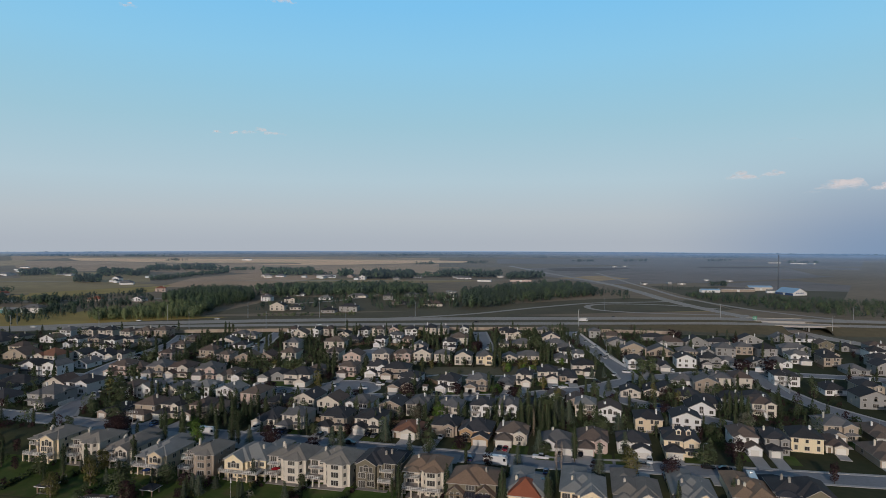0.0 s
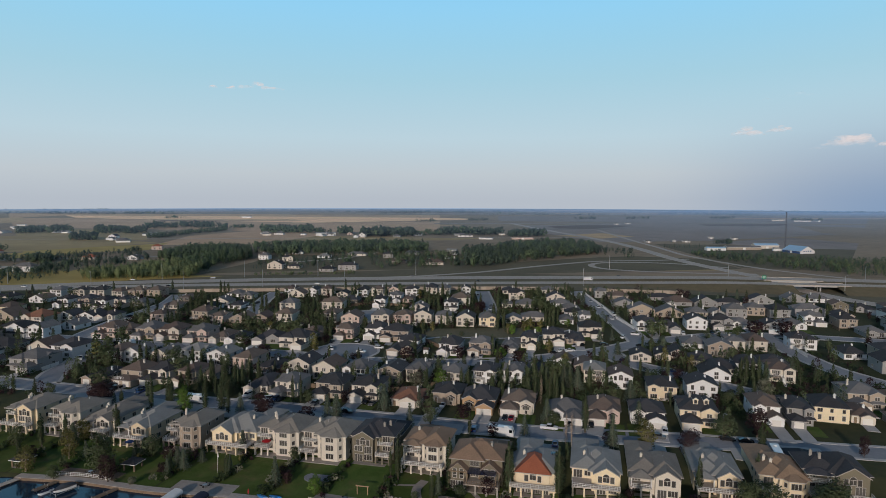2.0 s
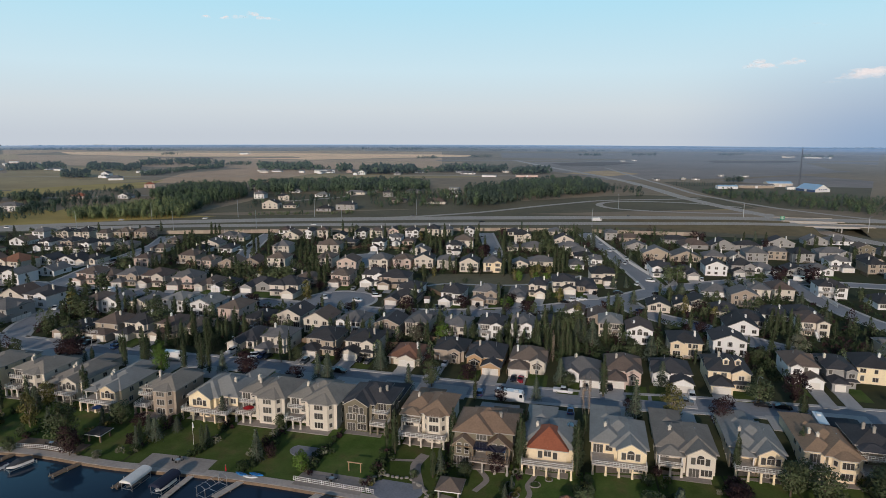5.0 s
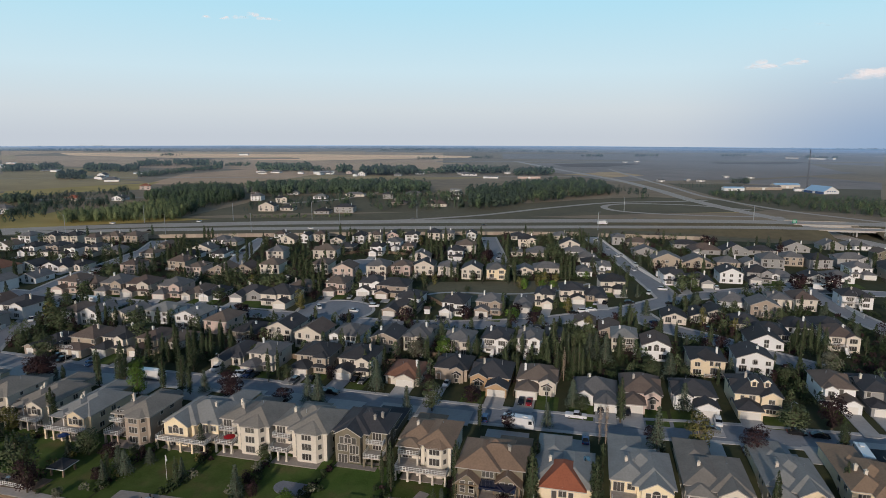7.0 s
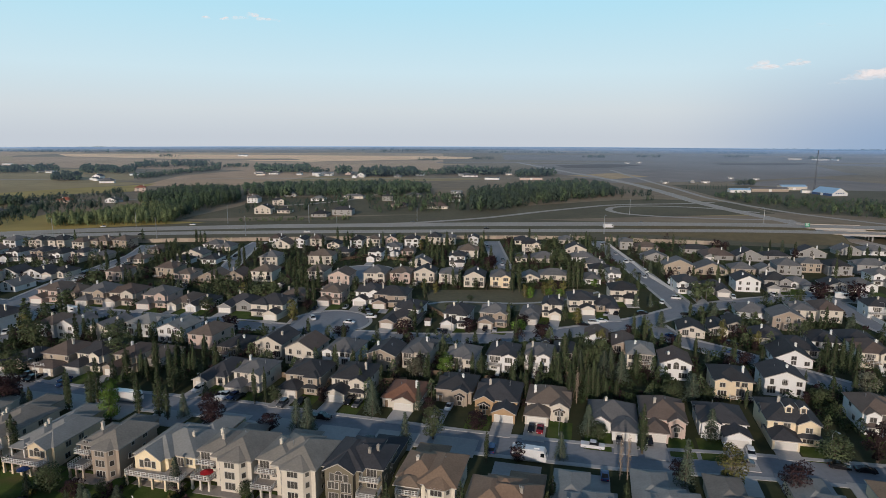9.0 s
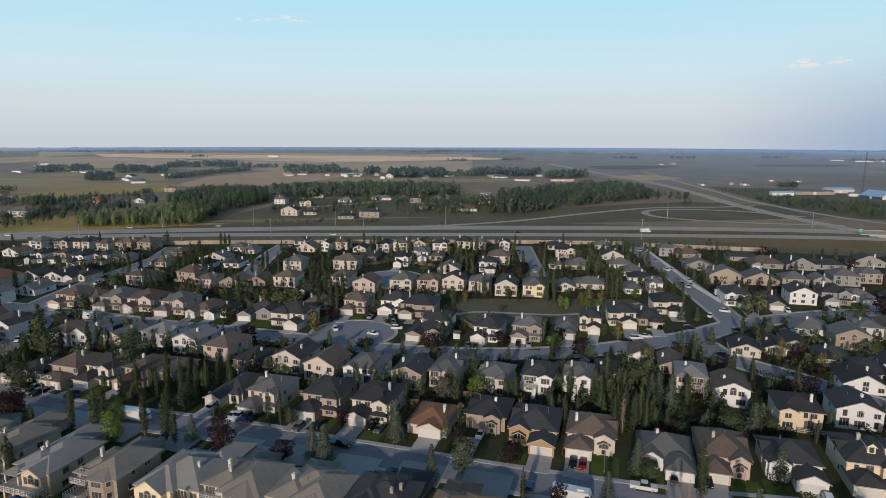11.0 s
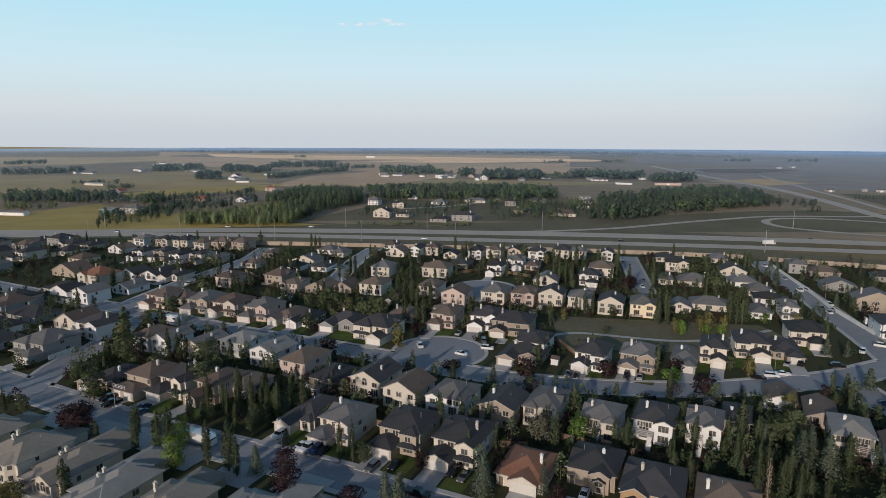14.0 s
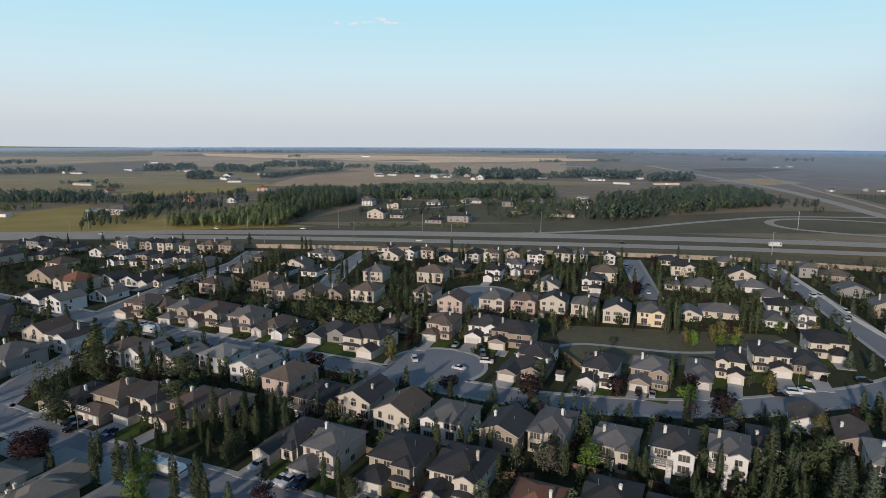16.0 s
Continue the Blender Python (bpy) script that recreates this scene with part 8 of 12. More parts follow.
tree("shrub", -304.3, 430.4, 2.4)
tree("poplar", 116.3, 323.2, 8.0)
tree("plum", -47.8, 360.9, 5.2)
tree("round", -299.8, 439.5, 6.2)
tree("poplar", 89.2, 446.0, 10.6)
tree("spruce", -160.9, 497.6, 5.4)
tree("shrub", -105.1, 386.9, 2.9)
tree("round", -110.9, 364.7, 6.2)
tree("spruce", 144.0, 472.5, 5.4)
tree("shrub", 31.2, 399.2, 1.6)
tree("shrub", 276.8, 370.2, 2.0)
tree("shrub", -296.7, 459.3, 2.0)
tree("poplar", 81.6, 412.5, 7.6)
tree("poplar", -102.0, 477.9, 11.3)
tree("round", 6.8, 370.2, 5.1)
tree("poplar", -227.9, 427.1, 10.0)
tree("poplar", -45.2, 451.7, 8.0)
tree("spruce", -320.8, 475.4, 6.0)
tree("poplar", 242.2, 453.5, 10.7)
tree("shrub", -120.4, 368.4, 2.1)
tree("round", -213.6, 465.0, 6.7)
tree("shrub", -164.7, 221.4, 2.5)
tree("shrub", -194.0, 488.9, 2.9)
tree("poplar", 275.8, 435.1, 10.5)
tree("plum", 72.1, 455.6, 5.0)
tree("poplar", 78.0, 415.7, 11.4)
tree("poplar", -326.5, 516.7, 7.8)
tree("shrub", -298.6, 433.0, 1.6)
tree("spruce", 246.5, 474.6, 8.5)
tree("poplar", 242.1, 332.7, 8.9)
tree("plum", 288.1, 384.6, 4.5)
tree("shrub", 31.3, 499.3, 2.1)
tree("plum", -157.5, 243.8, 5.7)
tree("poplar", -11.1, 359.2, 10.4)
tree("round", -45.2, 519.4, 7.6)
tree("shrub", 46.0, 405.5, 2.8)
tree("round", 64.9, 503.9, 6.0)
tree("plum", -46.6, 420.6, 5.8)
tree("plum", -155.8, 218.2, 4.9)
tree("round", 248.7, 389.2, 7.1)
tree("poplar", -117.9, 418.0, 9.1)
tree("round", 208.2, 314.5, 6.9)
tree("shrub", -9.4, 295.8, 2.2)
tree("shrub", -98.3, 433.4, 1.9)
tree("poplar", -49.6, 391.9, 10.0)
tree("shrub", -70.3, 286.1, 1.9)
tree("spruce", 173.1, 272.5, 5.2)
tree("poplar", -79.2, 486.2, 9.4)
tree("shrub", -69.0, 460.0, 1.9)
tree("plum", 175.6, 422.8, 4.8)
tree("shrub", -156.1, 441.2, 2.3)
tree("poplar", -194.9, 523.7, 10.8)
tree("spruce", -240.9, 320.5, 6.2)
tree("poplar", 107.3, 360.5, 9.7)
tree("spruce", -173.9, 270.0, 7.1)
tree("shrub", 96.9, 438.4, 3.0)
tree("shrub", -159.4, 455.9, 2.8)
tree("round", 12.6, 457.1, 6.3)
tree("poplar", -233.3, 506.9, 12.0)
tree("poplar", -185.9, 329.2, 11.7)
tree("spruce", 213.5, 482.9, 5.4)
tree("shrub", 88.4, 505.4, 2.3)
tree("spruce", -218.6, 389.0, 8.3)
tree("shrub", -32.2, 371.0, 2.8)
tree("poplar", -0.4, 421.6, 10.9)
tree("poplar", 104.9, 265.2, 11.6)
tree("plum", 202.8, 365.9, 5.4)
tree("poplar", -100.5, 382.9, 10.3)
tree("shrub", 268.2, 468.3, 2.6)
tree("plum", -201.8, 482.5, 5.5)
tree("shrub", 238.4, 467.3, 2.1)
tree("shrub", -129.1, 389.7, 2.3)
tree("shrub", 231.0, 464.3, 2.2)
tree("poplar", -156.8, 263.5, 8.5)
tree("shrub", -229.9, 435.1, 2.9)
tree("spruce", 83.7, 497.7, 5.7)
tree("round", 281.4, 419.4, 6.1)
tree("shrub", 155.9, 388.6, 2.3)
tree("plum", 34.3, 429.6, 5.4)
tree("poplar", -294.0, 444.5, 10.3)
tree("round", -61.6, 372.5, 5.0)
tree("plum", -170.1, 407.8, 5.1)
tree("poplar", -31.8, 466.8, 8.4)
tree("birch", -66.9, 368.3, 7.8)
tree("shrub", 22.2, 485.4, 2.0)
tree("poplar", 176.0, 484.5, 11.0)
tree("plum", 291.4, 396.0, 5.3)
tree("spruce", 171.5, 304.6, 5.5)
tree("round", -112.6, 424.9, 5.0)
tree("poplar", -141.5, 326.5, 9.6)
tree("poplar", -145.2, 225.6, 11.8)
tree("spruce", -205.1, 316.9, 5.0)
tree("shrub", -266.4, 364.3, 2.0)
tree("shrub", -246.3, 404.6, 2.3)
tree("round", 98.2, 498.1, 7.5)
tree("shrub", -80.1, 415.0, 2.3)
tree("shrub", -56.2, 377.9, 2.6)
tree("shrub", 35.6, 449.7, 2.8)
tree("poplar", 5.1, 363.4, 9.1)
tree("shrub", -172.0, 291.3, 2.8)
tree("shrub", -163.5, 215.2, 1.8)
tree("round", -144.9, 399.2, 5.9)
tree("round", 16.9, 429.2, 5.3)
tree("plum", 205.2, 422.2, 4.2)
tree("poplar", 122.5, 484.8, 9.1)
tree("shrub", -155.1, 516.6, 2.7)
tree("round", 269.2, 452.0, 5.5)
tree("poplar", 49.8, 513.7, 9.7)
tree("spruce", 162.9, 247.2, 5.2)
tree("spruce", 106.8, 342.7, 6.8)
tree("spruce", -191.2, 351.2, 7.8)
tree("poplar", 262.6, 394.9, 11.5)
tree("shrub", -5.7, 439.2, 2.0)
tree("round", -286.2, 514.0, 7.0)
tree("shrub", -168.3, 468.8, 2.3)
tree("plum", -138.6, 222.5, 4.8)
tree("plum", -246.9, 356.5, 4.9)
tree("shrub", -212.6, 479.2, 1.9)
tree("plum", 28.8, 477.1, 5.5)
tree("poplar", 148.9, 393.2, 8.7)
tree("shrub", -90.9, 514.8, 2.9)
tree("round", 115.0, 468.3, 6.4)
tree("shrub", -98.8, 510.2, 3.0)
tree("shrub", -63.8, 421.1, 2.6)
tree("poplar", 64.1, 475.9, 10.7)
tree("poplar", -158.7, 225.7, 7.2)
tree("round", -197.8, 426.1, 7.2)
tree("round", -224.5, 288.3, 7.2)
tree("poplar", 24.3, 470.8, 7.3)
tree("poplar", 30.1, 254.1, 8.4)
tree("round", -84.5, 356.2, 5.9)
tree("poplar", 44.4, 254.0, 11.2)
tree("shrub", -0.3, 257.6, 2.9)
tree("shrub", -168.3, 296.6, 2.8)
tree("shrub", -127.0, 516.9, 1.8)
tree("poplar", -52.3, 420.7, 9.9)
tree("poplar", 236.9, 308.2, 8.5)
tree("shrub", -276.4, 376.7, 2.8)
tree("round", 234.2, 378.5, 6.2)
tree("poplar", -101.2, 391.7, 9.9)
tree("poplar", 174.8, 253.3, 9.7)
tree("round", -47.7, 272.4, 7.5)
tree("poplar", 19.1, 262.7, 8.9)
tree("shrub", -75.5, 460.6, 2.2)
tree("poplar", -149.8, 463.0, 10.2)
tree("shrub", -134.7, 331.4, 1.7)
tree("shrub", -329.2, 488.5, 2.3)
tree("poplar", -157.8, 435.8, 7.3)
tree("spruce", 101.0, 243.0, 7.4)
tree("round", -186.9, 445.8, 6.5)
tree("plum", -256.4, 439.4, 4.7)
tree("shrub", -127.3, 331.4, 2.2)
tree("poplar", 166.1, 309.8, 9.4)
tree("round", -201.5, 351.2, 5.6)
tree("round", 124.2, 502.0, 7.3)
tree("poplar", -85.7, 292.9, 7.5)
tree("shrub", 224.0, 390.1, 1.7)
tree("poplar", -145.4, 330.1, 10.9)
tree("shrub", 107.7, 385.8, 1.8)
tree("round", -264.7, 504.6, 7.6)
tree("poplar", -172.9, 439.3, 11.6)
tree("shrub", 20.2, 295.7, 2.8)
tree("spruce", 198.8, 459.9, 5.6)
tree("poplar", 91.6, 429.0, 8.0)
tree("poplar", -17.2, 449.6, 10.1)
tree("shrub", -218.8, 317.0, 2.9)
tree("shrub", 32.4, 472.6, 3.0)
tree("shrub", 96.0, 473.0, 2.5)
tree("poplar", 277.8, 451.8, 8.0)
tree("round", -222.7, 357.6, 7.6)
tree("plum", -70.6, 447.5, 4.6)
tree("shrub", 268.9, 367.3, 2.9)
tree("poplar", -162.3, 483.7, 9.1)
tree("shrub", -286.3, 502.0, 1.9)
tree("plum", 93.5, 287.1, 5.7)
tree("poplar", -197.8, 479.1, 8.8)
tree("poplar", 295.1, 450.5, 8.3)
tree("poplar", -210.5, 523.1, 7.4)
tree("poplar", -216.5, 320.7, 10.2)
tree("poplar", 274.4, 449.2, 9.4)
tree("spruce", -76.3, 370.5, 7.3)
tree("spruce", -148.0, 409.7, 8.7)
tree("poplar", -196.1, 348.0, 11.4)
tree("poplar", -281.2, 374.3, 9.5)
tree("shrub", 5.8, 520.1, 2.4)
tree("shrub", -181.5, 339.0, 1.6)
tree("shrub", -219.4, 441.1, 3.0)
tree("shrub", 153.9, 254.9, 2.7)
tree("round", -260.7, 370.5, 5.4)
tree("poplar", -173.3, 253.9, 9.9)
tree("poplar", -203.7, 312.0, 7.3)
tree("plum", -164.8, 478.1, 4.2)
tree("poplar", 37.3, 441.9, 9.3)
tree("shrub", -5.1, 357.1, 1.9)
tree("spruce", -1.8, 410.6, 7.5)
tree("shrub", -215.0, 470.3, 2.1)
tree("spruce", -257.4, 493.2, 6.7)
tree("shrub", -99.5, 465.3, 2.2)
tree("spruce", -304.7, 523.3, 7.9)
tree("plum", -165.1, 253.1, 4.8)
tree("poplar", -92.2, 366.3, 7.8)
tree("poplar", 46.2, 440.4, 11.7)
tree("spruce", 3.4, 328.3, 8.1)
tree("poplar", 25.1, 459.1, 7.6)
tree("poplar", 254.2, 327.7, 8.9)
tree("round", -157.7, 484.8, 7.3)
tree("shrub", 25.6, 319.0, 2.5)
tree("shrub", -230.0, 443.1, 3.0)
tree("round", 38.8, 282.2, 5.9)
tree("plum", -7.3, 509.0, 5.8)
tree("plum", -64.9, 485.5, 4.9)
tree("poplar", -202.3, 340.2, 11.1)
tree("spruce", 122.7, 471.2, 6.4)
tree("round", -198.7, 257.1, 6.8)
tree("shrub", 273.2, 466.6, 1.9)
tree("shrub", -120.2, 468.9, 1.7)
tree("spruce", 175.5, 307.6, 7.2)
tree("poplar", -282.9, 511.4, 7.2)
tree("poplar", -46.5, 484.6, 10.9)
tree("poplar", 0.5, 312.1, 11.0)
tree("round", -145.8, 484.9, 5.2)
tree("shrub", -163.6, 230.9, 2.8)
tree("spruce", 113.6, 490.8, 6.8)
tree("plum", -187.4, 277.3, 4.6)
tree("spruce", 83.9, 382.8, 8.2)
tree("round", -155.5, 336.5, 6.7)
tree("plum", -188.9, 294.2, 4.3)
tree("spruce", -189.9, 252.6, 7.4)
tree("spruce", -71.9, 479.1, 8.5)
tree("poplar", -175.0, 219.8, 7.2)
tree("poplar", 85.7, 304.4, 8.7)
tree("plum", -46.5, 343.5, 5.0)
tree("spruce", -183.8, 228.4, 5.3)
tree("spruce", -164.6, 502.3, 6.7)
tree("poplar", -9.5, 258.2, 7.5)
tree("shrub", -77.6, 443.5, 1.9)
tree("plum", 19.9, 462.2, 5.4)
tree("spruce", -13.2, 297.4, 8.0)
tree("poplar", 229.4, 395.9, 11.1)
tree("poplar", 80.3, 431.1, 8.2)
tree("poplar", -46.9, 426.2, 7.7)
tree("poplar", 84.6, 523.3, 9.7)
tree("spruce", 146.4, 466.8, 7.9)
tree("shrub", 110.4, 340.2, 2.8)
tree("poplar", 240.3, 478.5, 7.9)
tree("spruce", -208.1, 517.4, 8.5)
tree("plum", 291.8, 437.3, 4.6)
tree("spruce", -230.3, 310.0, 6.3)
tree("shrub", -271.8, 441.0, 1.8)
tree("round", -102.8, 489.9, 6.8)
tree("shrub", -128.9, 509.1, 2.2)
tree("poplar", 158.3, 385.1, 11.1)
tree("poplar", 9.0, 487.2, 9.1)
tree("shrub", -222.2, 513.0, 2.2)
tree("shrub", -248.0, 393.3, 2.4)
tree("poplar", -45.4, 415.1, 8.3)
tree("poplar", -123.7, 416.8, 9.9)
tree("round", -86.4, 460.0, 7.7)
tree("round", 178.4, 346.4, 7.6)
tree("spruce", 112.2, 385.3, 6.9)
tree("shrub", -237.7, 317.8, 1.6)
tree("plum", -123.6, 239.8, 5.2)
tree("poplar", 293.8, 412.2, 9.4)
tree("round", -325.4, 506.7, 6.8)
tree("spruce", -52.5, 457.2, 5.4)
tree("poplar", -216.2, 397.9, 10.9)
tree("poplar", -81.8, 382.0, 11.8)
tree("spruce", -115.4, 377.2, 7.4)
tree("round", 89.4, 301.3, 8.0)
tree("poplar", -251.6, 446.5, 7.2)
tree("shrub", -172.1, 298.9, 3.0)
tree("birch", -81.2, 368.1, 7.3)
tree("poplar", 110.5, 496.0, 8.6)
tree("poplar", 255.4, 390.8, 9.1)
tree("birch", 4.3, 488.9, 7.5)
tree("shrub", -195.2, 452.0, 2.2)
tree("poplar", -228.9, 325.1, 10.0)
tree("shrub", -39.1, 453.6, 1.7)
# shrubs along the lot lines of the lake gardens
tree("plum", -133.1, 207.9, 3.3, 1.0, "l")
tree("shrub", -131.5, 211.5, 2.0, 1.0, "l")
tree("round", -130.3, 219.2, 3.2, 1.0, "l")
tree("shrub", -128.7, 223.0, 1.8, 1.0, "l")
tree("shrub", -128.4, 227.0, 1.5, 1.0, "l")
tree("poplar", -118.5, 204.6, 7.8, 1.0, "l")
tree("plum", -116.7, 208.1, 4.4, 1.0, "l")
tree("shrub", -116.5, 211.9, 2.2, 1.0, "l")
tree("shrub", -115.0, 215.5, 2.2, 1.0, "l")
tree("spruce", -114.4, 219.4, 4.9, 1.0, "l")
tree("round", -112.8, 223.2, 4.8, 1.0, "l")
tree("round", -104.1, 201.7, 3.8, 1.0, "l")
tree("spruce", -100.9, 208.4, 5.8, 1.0, "l")
tree("shrub", -99.0, 215.4, 2.1, 1.0, "l")
tree("shrub", -97.4, 218.9, 1.3, 1.0, "l")
tree("shrub", -88.7, 197.9, 1.5, 1.0, "l")
tree("shrub", -87.1, 200.7, 1.6, 1.0, "l")
tree("shrub", -85.7, 203.8, 1.8, 1.0, "l")
tree("spruce", -85.5, 207.1, 5.9, 1.0, "l")
tree("shrub", -83.0, 210.2, 1.6, 1.0, "l")
tree("poplar", -70.5, 195.8, 7.8, 1.0, "l")
tree("round", -68.9, 199.0, 3.2, 1.0, "l")
tree("plum", -66.7, 205.6, 3.2, 1.0, "l")
tree("shrub", -65.1, 208.9, 2.3, 1.0, "l")
tree("shrub", -56.0, 189.7, 2.2, 1.0, "l")
tree("poplar", -53.8, 192.7, 7.6, 1.0, "l")
tree("spruce", -53.6, 196.0, 5.6, 1.0, "l")
tree("shrub", -51.4, 202.6, 2.0, 1.0, "l")
tree("shrub", -39.4, 185.8, 2.3, 1.0, "l")
tree("round", -38.9, 189.0, 4.4, 1.0, "l")
tree("plum", -37.7, 192.2, 3.9, 1.0, "l")
tree("shrub", -37.0, 195.5, 1.3, 1.0, "l")
tree("spruce", -36.2, 198.8, 3.0, 1.0, "l")
tree("shrub", -35.1, 202.2, 2.0, 1.0, "l")
tree("shrub", -25.0, 181.5, 2.0, 1.0, "l")
tree("shrub", -24.2, 184.6, 2.2, 1.0, "l")
tree("shrub", -23.1, 187.8, 1.5, 1.0, "l")
tree("shrub", -20.5, 194.4, 2.3, 1.0, "l")
tree("shrub", -9.9, 176.6, 2.0, 1.0, "l")
tree("shrub", -9.2, 179.9, 1.4, 1.0, "l")
tree("shrub", -7.2, 183.0, 2.6, 1.0, "l")
tree("shrub", -6.0, 186.4, 2.1, 1.0, "l")
tree("shrub", -4.2, 193.6, 2.3, 1.0, "l")
tree("shrub", 4.9, 171.0, 2.1, 1.0, "l")
tree("shrub", 5.6, 173.9, 1.7, 1.0, "l")
tree("shrub", 7.4, 176.6, 2.1, 1.0, "l")
tree("shrub", 7.4, 179.8, 1.9, 1.0, "l")
tree("poplar", 9.4, 182.8, 7.0, 1.0, "l")
tree("plum", 9.1, 186.2, 4.4, 1.0, "l")
tree("shrub", 18.8, 164.2, 1.5, 1.0, "l")
tree("spruce", 20.0, 166.6, 4.8, 1.0, "l")
tree("shrub", 20.0, 169.4, 2.3, 1.0, "l")
tree("spruce", 22.3, 171.8, 3.6, 1.0, "l")
tree("poplar", 35.9, 164.1, 5.5, 1.0, "l")
tree("round", 39.4, 170.1, 4.2, 1.0, "l")
tree("shrub", 39.8, 173.4, 1.5, 1.0, "l")
tree("shrub", 52.7, 155.8, 1.8, 1.0, "l")
tree("spruce", 52.5, 159.8, 5.5, 1.0, "l")
tree("shrub", 55.0, 163.3, 2.4, 1.0, "l")
tree("shrub", 56.8, 171.4, 1.6, 1.0, "l")
tree("shrub", 65.9, 147.7, 2.4, 1.0, "l")
tree("spruce", 67.3, 151.8, 5.7, 1.0, "l")
tree("spruce", 68.0, 156.2, 4.3, 1.0, "l")
tree("shrub", 69.5, 160.6, 1.5, 1.0, "l")
tree("plum", 70.7, 165.1, 4.2, 1.0, "l")
tree("round", 82.7, 148.2, 3.1, 1.0, "l")
tree("spruce", 83.1, 153.2, 4.8, 1.0, "l")
tree("spruce", 85.5, 158.0, 4.8, 1.0, "l")
tree("shrub", 86.2, 163.1, 1.4, 1.0, "l")
tree("shrub", 86.6, 168.3, 2.5, 1.0, "l")
tree("shrub", 97.1, 139.2, 2.6, 1.0, "l")
tree("plum", 97.9, 144.6, 3.2, 1.0, "l")
tree("shrub", 99.0, 150.0, 2.5, 1.0, "l")
tree("shrub", 100.7, 155.4, 2.3, 1.0, "l")
tree("shrub", 101.0, 161.1, 1.8, 1.0, "l")
tree("spruce", 102.0, 166.8, 4.3, 1.0, "l")
tree("plum", 116.8, 139.3, 3.9, 1.0, "l")
tree("shrub", 117.6, 144.9, 2.5, 1.0, "l")
tree("shrub", 118.9, 150.6, 2.3, 1.0, "l")
tree("shrub", 119.9, 156.4, 1.6, 1.0, "l")
tree("shrub", 121.7, 162.2, 2.1, 1.0, "l")
# hedges and back garden trees
tree("poplar", 68.2, 323.5, 6.3)
tree("shrub", 107.0, 276.2, 2.5)
tree("poplar", -39.2, 302.1, 8.8)
tree("shrub", -148.7, 262.3, 3.1)
tree("round", -121.5, 323.4, 7.0)
tree("plum", -149.5, 305.8, 5.2)
tree("plum", -124.1, 287.7, 3.7)
tree("shrub", 41.9, 328.3, 2.7)
tree("poplar", 38.0, 294.2, 10.6)
tree("plum", 53.3, 271.3, 3.6)
tree("round", 121.3, 315.9, 4.7)
tree("shrub", -127.8, 299.9, 2.0)
tree("shrub", 93.4, 262.7, 1.8)
tree("shrub", -54.2, 311.1, 2.9)
tree("poplar", 14.1, 262.8, 7.3)
tree("poplar", 67.8, 264.6, 8.6)
tree("plum", -55.4, 288.3, 3.6)
tree("shrub", -83.4, 241.6, 2.3)
tree("spruce", -73.4, 289.1, 6.1)
tree("poplar", 21.7, 261.1, 9.7)
tree("shrub", 70.3, 278.2, 2.5)
tree("shrub", 109.3, 264.4, 2.7)
tree("poplar", 119.5, 250.1, 6.4)
tree("shrub", -79.4, 317.9, 1.8)
tree("plum", 83.1, 302.9, 5.0)
tree("poplar", -32.5, 281.0, 6.6)
tree("spruce", -120.4, 249.8, 5.4)
tree("poplar", 114.6, 308.1, 10.2)
tree("plum", -148.6, 239.6, 5.2)
tree("poplar", -66.1, 236.9, 9.9)
tree("poplar", 46.2, 266.8, 9.3)
tree("round", 45.6, 256.6, 4.3)
tree("spruce", 20.9, 333.8, 6.4)
tree("shrub", -81.1, 263.0, 2.2)
tree("round", 63.0, 323.2, 5.5)
tree("poplar", -77.1, 257.7, 8.1)
tree("poplar", 38.0, 264.2, 9.5)
tree("poplar", 31.6, 257.8, 8.3)
tree("poplar", -24.7, 290.4, 10.6)
tree("round", -118.2, 299.2, 6.4)
tree("shrub", -16.1, 334.0, 2.7)
tree("shrub", 133.4, 321.8, 2.3)
tree("spruce", -51.3, 301.9, 4.3)
tree("poplar", -125.4, 303.7, 10.9)
tree("shrub", -45.4, 249.6, 2.1)
tree("plum", -137.3, 250.6, 3.6)
tree("round", 77.9, 253.9, 4.8)
tree("plum", 39.1, 257.8, 4.8)
tree("shrub", -116.9, 324.4, 2.9)
tree("poplar", -137.8, 287.9, 6.2)
tree("round", -86.3, 261.6, 4.6)
tree("spruce", -89.0, 272.9, 4.4)
tree("shrub", 114.0, 236.5, 1.7)
tree("spruce", -141.8, 286.0, 4.5)
tree("shrub", 70.4, 256.5, 1.6)
tree("spruce", 59.1, 299.2, 4.7)
tree("plum", -7.0, 290.2, 4.3)
tree("poplar", 2.5, 269.6, 7.8)
tree("shrub", 61.2, 255.4, 2.0)
tree("round", 36.8, 288.3, 5.1)
tree("shrub", 70.2, 245.4, 2.1)
tree("shrub", 7.6, 313.3, 1.8)
tree("spruce", 8.9, 262.0, 4.1)
tree("plum", 113.5, 240.1, 4.2)
tree("shrub", -143.5, 288.5, 3.0)
tree("poplar", 5.0, 261.7, 9.6)
tree("spruce", -99.3, 246.5, 4.0)
tree("shrub", 36.6, 278.2, 1.9)
tree("poplar", 85.7, 293.4, 8.5)
tree("poplar", -83.2, 265.0, 8.2)
tree("plum", -70.5, 291.2, 3.6)
tree("shrub", -108.3, 294.9, 3.2)
tree("plum", 122.5, 283.4, 4.5)
tree("poplar", -113.9, 320.9, 9.9)
tree("spruce", -111.3, 248.6, 5.2)
tree("poplar", -144.6, 256.7, 7.9)
tree("shrub", 19.3, 284.5, 2.4)
